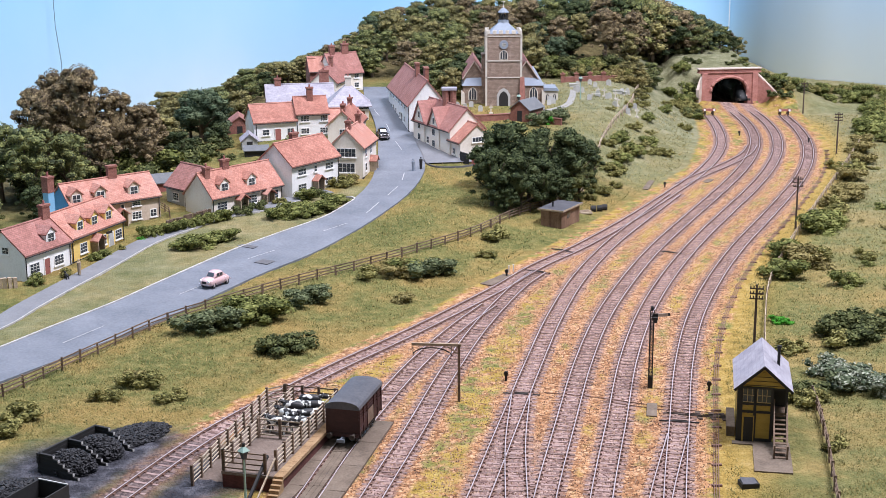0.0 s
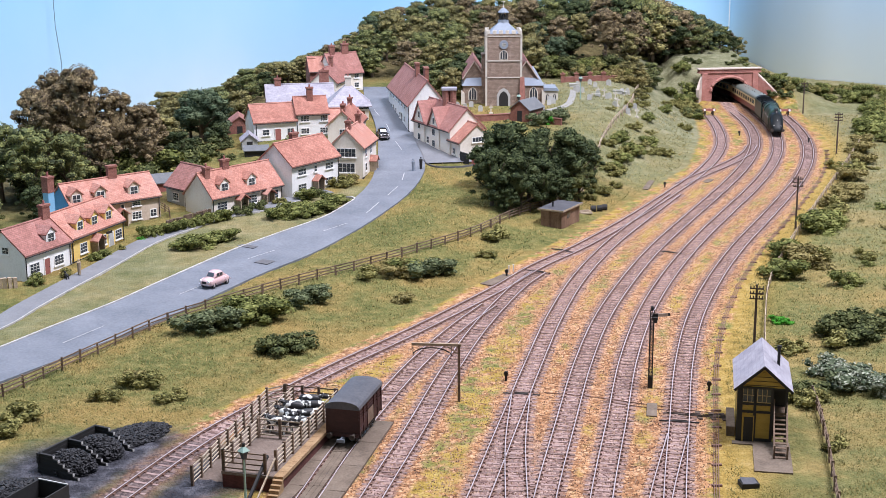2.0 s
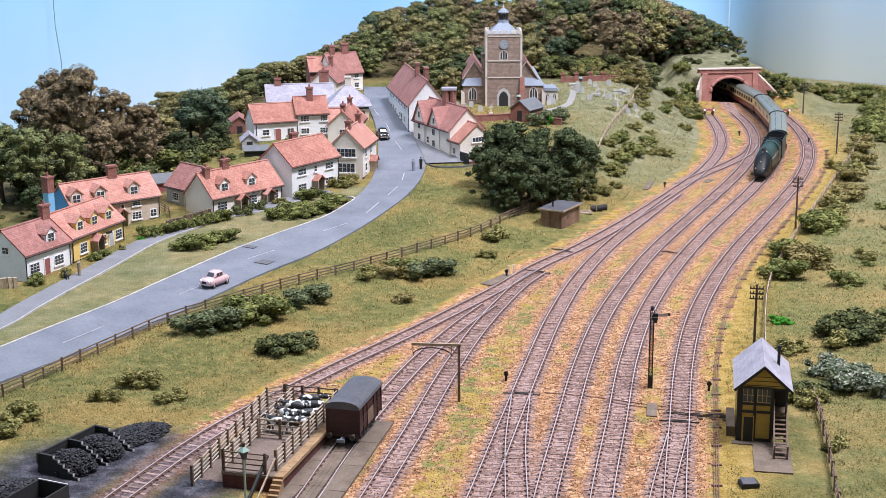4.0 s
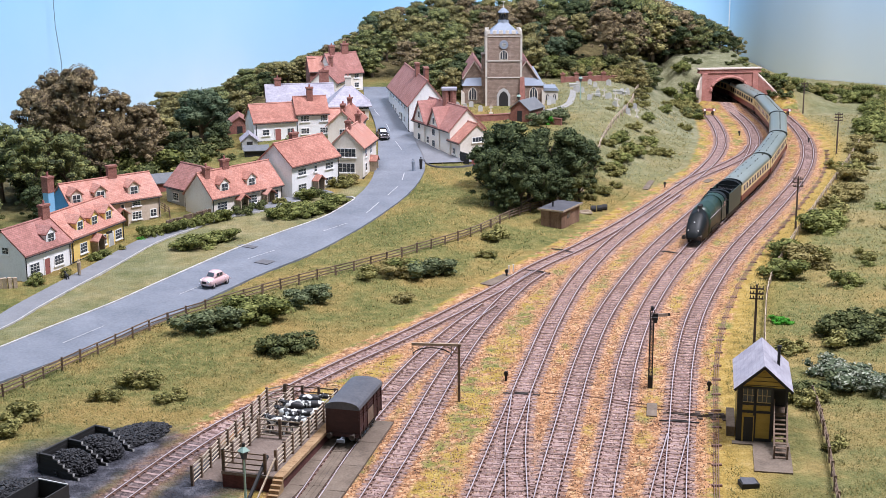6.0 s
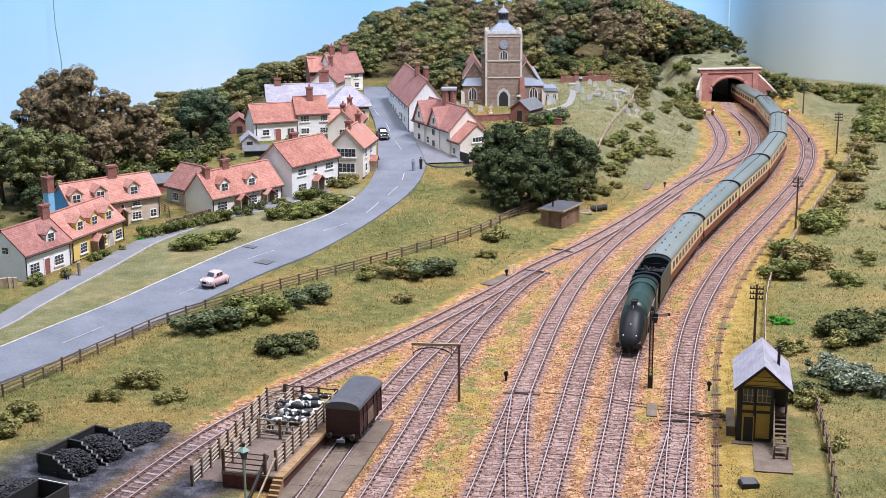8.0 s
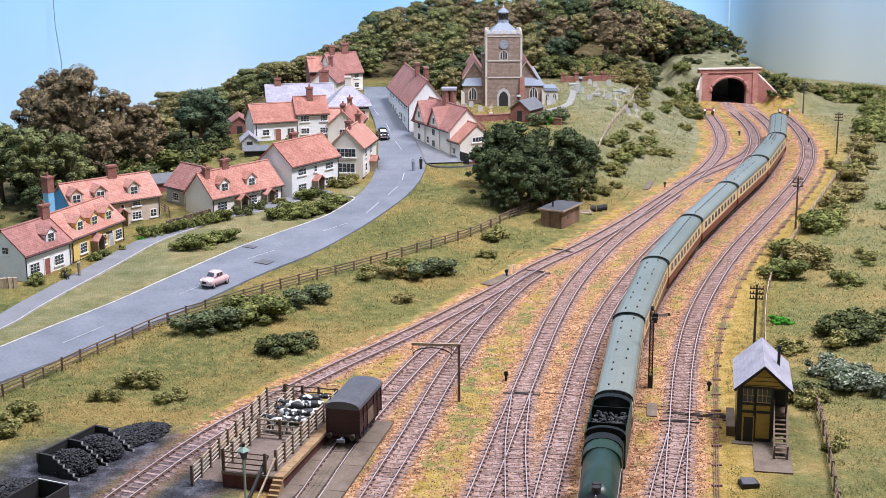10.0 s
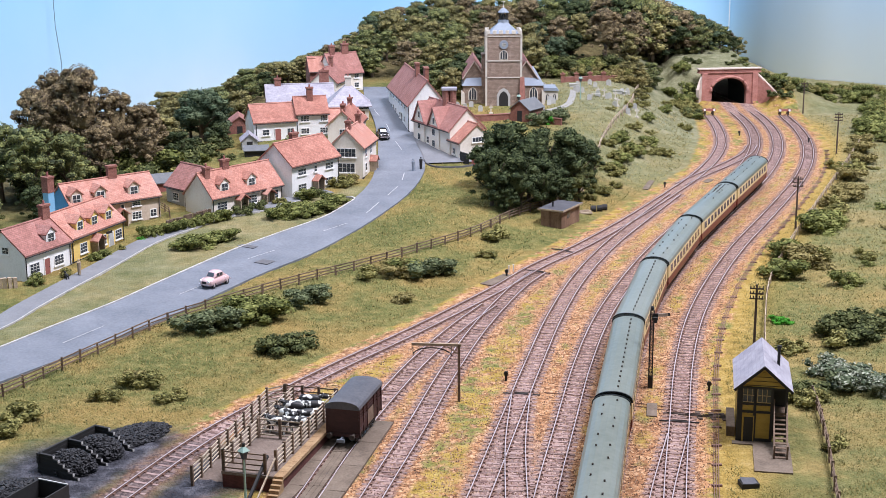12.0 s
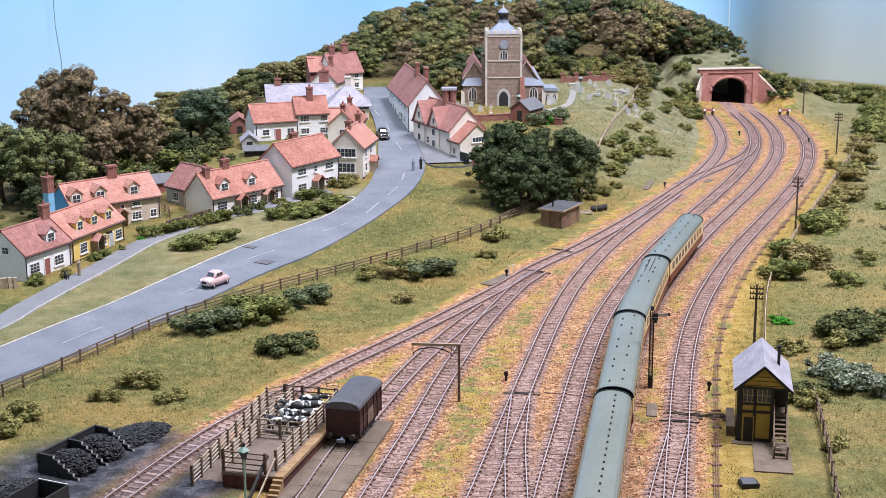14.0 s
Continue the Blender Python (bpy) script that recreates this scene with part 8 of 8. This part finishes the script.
part("sheet", Shape().box(-0.55, 0.45, -0.4, 0.45, 0.35, 0.42, pose(0, 0, 0, 8, 4)), M_VAN_ROOF, crate)


# ---- lineside ----
def lattice_signal():
    s = thing("semaphore_signal", 16.6, 107.6, -0.22, -10, "black lattice-post semaphore signal seen from behind", "signal")
    H, a = 6.5, 0.15
    for sx in (-a, a):
        for sy in (-a, a):
            part("corner_angle", Shape().box(sx - 0.03, sx + 0.03, sy - 0.03, sy + 0.03, -0.1, H), M_DARK, s)
    lat = Shape()
    z = 0.9
    while z < H - 0.2:
        for sx, sy, dx, dy in ((-a, -a, 2 * a, 0), (-a, a, 2 * a, 0), (-a, -a, 0, 2 * a), (a, -a, 0, 2 * a)):
            lat.bar((sx, sy, z), (sx + dx, sy + dy, z + 0.26), 0.03, 0.03)
            lat.bar((sx + dx, sy + dy, z), (sx, sy, z + 0.26), 0.03, 0.03)
        z += 0.26
    tagged(part("lattice", lat, M_DARK, s), kind="stuff")
    part("foot", Shape().box(-0.2, 0.2, -0.2, 0.2, -0.2, 0.95), M_DARK, s)
    part("finial", Shape().lump((0, 0, H + 0.15), (0.16, 0.16, 0.22), 0.0), M_DARK, s)
    part("arm", Shape().box(0.3, 1.25, -0.05, 0.0, -0.12, 0.13, Matrix.Translation((0, 0, 6.05)) @ pose(0, 0, 0, 0, -7)), M_PORTAL_STONE, s, "pale back of the signal arm")
    part("arm_tip", Shape().box(1.25, 1.42, -0.05, 0.0, -0.12, 0.13, Matrix.Translation((0, 0, 6.05)) @ pose(0, 0, 0, 0, -7)), M_DARK, s)
    part("spectacle", Shape().box(0.0, 0.45, -0.12, 0.0, 5.7, 6.25), M_DARK, s)
    part("lamp", Shape().box(0.1, 0.42, -0.4, -0.1, 5.55, 6.0), M_DARK, s)
    part("ladder", Shape().bar((-0.1, 0.5, 0), (-0.1, 0.22, 5.6), 0.03, 0.03).bar((0.1, 0.5, 0), (0.1, 0.22, 5.6), 0.03, 0.03), M_DARK, s)


lattice_signal()


def loading_gauge():
    g = thing("loading_gauge", 1.2, 104.6, -0.22, -6, "timber loading gauge with an iron arch", "loading gauge")
    part("post", Shape().box(-0.1, 0.1, -0.1, 0.1, -0.3, 4.7), M_WOOD, g)
    part("beam", Shape().box(-3.7, 0.2, -0.09, 0.09, 4.55, 4.75), M_PALE_WOOD, g)
    part("brace", Shape().bar((-0.9, 0, 4.5), (0, 0, 3.9), 0.08, 0.08), M_PALE_WOOD, g)
    arc = [(-2.1 + 1.5 * math.cos(math.pi * i / 12), 0, 3.75 + 0.62 * math.sin(math.pi * i / 12)) for i in range(13)]
    part("gauge_arch", Shape().tube(arc, 0.05, 5), M_DARK, g)
    for x in (-3.6, -0.6):
        part("hanger", Shape().tube([(x, 0, 4.55), (x, 0, 3.75)], 0.03, 5), M_DARK, g)


loading_gauge()


def telegraph_pole(x, y, h, arms):
    t = thing("telegraph_pole", x, y, float(height(x, y)) - 0.25, -12, "dark creosoted telegraph pole with crossarms", "telegraph pole", "telegraph poles")
    part("pole", Shape().tube([(0, 0, -0.3), (0, 0, h)], [0.13, 0.09], 8), M_DARKWOOD, t)
    for k in range(arms):
        z = h - 0.35 - 0.45 * k
        a = part("crossarm", Shape().box(-0.6, 0.6, -0.14, -0.04, z - 0.06, z + 0.06), M_DARKWOOD, t)
        for dx in (-0.52, -0.25, 0.25, 0.52):
            part("insulator", Shape().tube([(dx, -0.09, z + 0.07), (dx, -0.09, z + 0.26)], [0.05, 0.035], 6), M_DARK, a)


M_DARKWOOD = material("creosoted_timber", [(0.05, 0.033, 0.024), (0.10, 0.068, 0.05)], 0.8, 0.85, 0.3)
telegraph_pole(27.2, 118.0, 5.7, 3)
telegraph_pole(41.7, 162.7, 6.4, 3)
telegraph_pole(59.9, 212.0, 6.4, 3)
telegraph_pole(64.6, 251.5, 5.8, 2)


M_HUT = material("brown_boards", [(0.13, 0.07, 0.045), (0.22, 0.125, 0.08), (0.29, 0.18, 0.12)], 0.8, 0.85, 0.3, fine=0.1, spread=0.3)


def platelayers_hut():
    h = thing("platelayers_hut", 13.6, 163.0, -0.2, -30, "brown timber hut with a flat felt roof", "hut")
    for i in range(10):
        part("plank", Shape().box(-2.2 + i * 0.27, -1.95 + i * 0.27, -0.03, 0.05, 0, 2.2), M_HUT, h)
    for i in range(17):
        part("plank", Shape().box(0.45, 0.53, 0.05 + i * 0.29, 0.32 + i * 0.29, 0, 2.2), M_HUT, h)
    part("wall", Shape().box(-2.2, 0.48, 0.04, 4.98, 0, 2.18), M_HUT, h)
    part("roof", Shape().box(-2.5, 0.8, -0.3, 5.25, 2.2, 2.34), M_VAN_ROOF, h)
    part("roof_trim", Shape().box(-2.54, 0.84, -0.34, -0.28, 2.16, 2.36).box(0.78, 0.84, -0.34, 5.29, 2.16, 2.36), M_PALE_WOOD, h)
    part("window", Shape().box(0.52, 0.56, 1.4, 2.1, 1.1, 1.75), M_GLASS, h)
    part("stove_pipe", Shape().tube([(-1.4, 1.5, 2.3), (-1.4, 1.5, 2.9)], 0.12, 8), M_DARK, h)


platelayers_hut()
for x, y in ((18.8, 172.2), (19.6, 172.6), (20.3, 173.2)):
    b = thing("oil_drum", x, y, float(height(x, y)) - 0.25, 0, "black oil drum lying by the hut", "oil drum", "oil drums")
    part("drum", Shape().tube([(-0.3, 0, 0.4), (0.3, 0, 0.4)], 0.4, 12), M_DARK, b)
    part("rim", Shape().tube([(-0.34, 0, 0.4), (-0.28, 0, 0.4)], 0.43, 12), M_BOGIE, b)
stack = thing("timber_stack", 17.6, 171.0, float(height(17.6, 171.0)) - 0.22, 20, "small stack of pale sawn timber", "timber")
for i in range(4):
    part("baulk", Shape().box(-0.8, 0.8, -0.5 + i * 0.28, -0.26 + i * 0.28, 0, 0.22 + 0.1 * (i % 2)), M_PALE_WOOD, stack)


def buffer_stop(x, y, rz):
    b = thing("buffer_stop", x, y, -0.2, rz, "timber buffer stop at the end of the line", "buffer stop", "buffer stops")
    for sx in (-0.7, 0.7):
        part("upright", Shape().box(sx - 0.14, sx + 0.14, -0.14, 0.14, 0, 1.35), M_DARKWOOD, b)
        part("raker", Shape().bar((sx, 0.1, 1.1), (sx, 1.5, 0.1), 0.16, 0.16), M_DARKWOOD, b)
        part("buffer", Shape().tube([(sx * 1.2, -0.45, 1.05), (sx * 1.2, -0.1, 1.05)], 0.2, 10), M_FRAME, b, "white-painted buffer")
    part("beam", Shape().box(-1.2, 1.2, -0.26, -0.02, 0.85, 1.25), M_DOOR, b)


buffer_stop(60.8, 249.6, 0)
buffer_stop(47.6, 250.6, 0)


def ground_signal(x, y, rz):
    g = thing("ground_signal", x, y, -0.22, rz, "small black shunting disc signal", "signal", "ground signals")
    part("stand", Shape().box(-0.09, 0.09, -0.1, 0.1, 0, 0.45), M_DARK, g)
    part("disc", Shape().tube([(0, -0.12, 0.62), (0, -0.05, 0.62)], 0.2, 12), M_DARK, g)
    part("lamp", Shape().box(-0.12, 0.12, -0.05, 0.2, 0.4, 0.75), M_DARK, g)


for x, y in ((5.1, 109.5), (21.2, 106.8), (48.6, 229.0), (30.0, 187.2), (6.6, 141.8), (58.2, 222.0)):
    ground_signal(x, y, -10)


def point_rodding():
    r = thing("point_rodding", 0, 0, 0, 0, "rusty point rodding on low stools beside the line", "point rodding")
    line = offset_line(LINES["right"], 2.55)
    line = line[(line[:, 1] > 84) & (line[:, 1] < 215)]
    for k in (0, 0.16, 0.32):
        q = offset_line(line, k)
        part("rod", Shape().tube([(x, y, -0.06) for x, y in q[::6]], 0.035, 4), M_RUST, r)
    i = 0
    while i < len(line):
        x, y = line[i]
        part("stool", Shape().box(x - 0.15, x + 0.55, y - 0.1, y + 0.1, -0.3, -0.09), M_RUST, r)
        i += 6
    for x0, y0, x1, y1 in ((11.0, 105.6, 21.0, 101.4), (12.6, 104.2, 21.0, 100.6), (8.0, 106.4, 11.0, 105.6)):
        part("cross_rod", Shape().tube([(x0, y0, -0.14), (x1, y1, -0.14)], 0.035, 4), M_RUST, r)
    for k in range(3):
        part("cross_rod", Shape().tube([(16.6 + 0.6 * k, 101.8 - 0.3 * k, -0.1), (21.4, 101.0 - 0.3 * k, -0.08)], 0.035, 4), M_BOGIE, r)
    for x, y in ((19.4, 101.4), (20.4, 101.2), (21.2, 101.0)):
        part("crank_timber", Shape().box(x - 0.18, x + 0.18, y - 0.95, y + 0.6, -0.26, -0.13), M_DARKWOOD, r)


point_rodding()
for x, y, w, d, rz, lb in ((16.0, 102.4, 0.8, 2.8, -9, "grey concrete slab between the tracks"), (28.0, 188.6, 0.8, 6.0, -16, "grey boarded crossing on the bank"), (5.6, 140.4, 1.3, 4.6, -34, "grey timber point motor cover"), (46.3, 172.6, 1.0, 1.8, -35, "grey concrete slab between the tracks"), (36.6, 191.4, 0.9, 2.2, -30, "grey concrete slab between the tracks")):
    tagged(part("trackside_slab", Shape().box(-w / 2, w / 2, -d / 2, d / 2, -0.2, 0.12, pose(0, 0, 0, 0, 0, 0)), M_SLAB, None, bevel=0.03, at=at(x, y, float(height(x, y)) - 0.22, rz)), lb, "slab", "trackside slabs")
for x, y, rz in ((6.2, 106.2, -11), (17.7, 100.0, -11), (25.0, 151.6, -24), (10.0, 143.6, -32), (13.4, 152.6, -38)):
    p = thing("point_stretcher", x, y, -0.13, rz, "dark stretcher bar across a turnout", "turnout bar", "turnout stretchers")
    part("bar", Shape().box(-1.5, 1.5, -0.16, -0.04, -0.04, 0.02), M_DARK, p)
    part("tie_plate", Shape().box(-0.62, 0.62, 0.06, 0.2, -0.03, 0.03), M_BOGIE, p)


def yard_lamp(x, y, h, label):
    l = thing("lamp_post", x, y, float(height(x, y)) - 0.25, 0, label, "lamp post", "lamp posts")
    part("post", Shape().tube([(0, 0, 0), (0, 0, 0.8), (0, 0, h)], [0.12, 0.08, 0.06], 8), M_LAMP, l)
    part("lantern", Shape().tube([(0, 0, h), (0, 0, h + 0.55)], [0.16, 0.3], 4), M_GLASS, l)
    part("lantern_roof", Shape().tube([(0, 0, h + 0.55), (0, 0, h + 0.62), (0, 0, h + 0.85)], [0.42, 0.36, 0.1], 4), M_LAMP, l)
    part("finial", Shape().tube([(0, 0, h + 0.85), (0, 0, h + 1.1)], [0.1, 0.1], 6), M_DARK, l)


M_LAMP = material("pale_green_enamel", [(0.22, 0.34, 0.29), (0.30, 0.42, 0.36)], 0.8, 0.4, 0.1)
yard_lamp(-13.0, 85.8, 3.1, "pale green yard lamp beside the dock")
yard_lamp(11.9, 219.0, 2.3, "lamp post on the churchyard path")
yard_lamp(22.6, 230.5, 2.8, "lamp post on the churchyard path")
sign = thing("inn_sign", -36.75, 151.3, 2.35, 69, "small dark lettered sign on the yellow cottage", "sign")
for k in range(4):
    part("letter_bar", Shape().box(-0.5 + k * 0.28, -0.3 + k * 0.28, -0.1, -0.02, 0, 0.26), M_DARK, sign)


M_REDBRICK_PALE = material("weathered_red_paint", [(0.30, 0.10, 0.08), (0.42, 0.16, 0.13)], 0.6, 0.9, 0.3)
gate = thing("yard_gate", 3.1, 189.3, float(height(3.1, 189.3)) - 0.2, -58, "black boarded yard gate beside the gabled house", "gate")
for k in range(6):
    part("board", Shape().box(-1.3 + 0.36 * k, -0.98 + 0.36 * k, -0.05, 0.05, 0, 1.5 - 0.06 * (k % 2)), M_DARK, gate)
part("gate_rail", Shape().box(-1.32, 0.82, -0.1, -0.05, 1.0, 1.14), M_DARK, gate)
pier = thing("gate_pier", 4.6, 188.4, float(height(4.6, 188.4)) - 0.25, -20, "short red brick gate pier with a flat cap", "gate pier")
part("shaft", Shape().box(-0.6, 0.6, -0.35, 0.35, 0, 1.3), M_REDBRICK_PALE, pier)
part("cap", Shape().box(-0.7, 0.7, -0.45, 0.45, 1.3, 1.45), M_TILE_OLD, pier)
for x, y in ((6.9, 143.4), (7.4, 143.9)):
    post = thing("marker_post", x, y, -0.22, 0, "short white lineside marker post", "post", "marker posts")
    part("shaft", Shape().box(-0.06, 0.06, -0.06, 0.06, 0, 0.7), M_FRAME, post)
    part("cap", Shape().box(-0.08, 0.08, -0.08, 0.08, 0.7, 0.76), M_FRAME, post)


def garden_trellis(x, y, rz):
    """An unglazed lean-to of pale battens behind the cottages."""
    f = thing("garden_trellis", x, y, float(height(x, y)) - 0.2, rz, "bare pale batten trellis for a garden house", "trellis")
    for k in range(5):
        part("rafter", Shape().bar((0.7 * k, 0, 1.3), (0.7 * k, 1.5, 2.3), 0.09, 0.09), M_PALE_WOOD, f)
        part("post", Shape().box(0.7 * k - 0.05, 0.7 * k + 0.05, -0.05, 0.05, 0, 1.3), M_PALE_WOOD, f)
    for yy, z in ((0, 1.3), (0.75, 1.8), (1.5, 2.3)):
        part("purlin", Shape().bar((-0.1, yy, z + 0.07), (2.9, yy, z + 0.07), 0.09, 0.07), M_PALE_WOOD, f)


garden_trellis(-28.6, 177.2, 35)
for x, y, rz in ((25.4, 232.4, -6), (30.6, 239.0, 12)):
    bench = thing("churchyard_bench", x, y, float(height(x, y)) - 0.2, rz, "pale stone bench among the graves", "bench", "churchyard benches")
    part("seat", Shape().box(-0.8, 0.8, -0.22, 0.22, 0.38, 0.48), M_GRAVE, bench)
    for sx in (-0.6, 0.6):
        part("support", Shape().box(sx - 0.1, sx + 0.1, -0.2, 0.2, 0, 0.38), M_GREYWALL, bench)


motions()
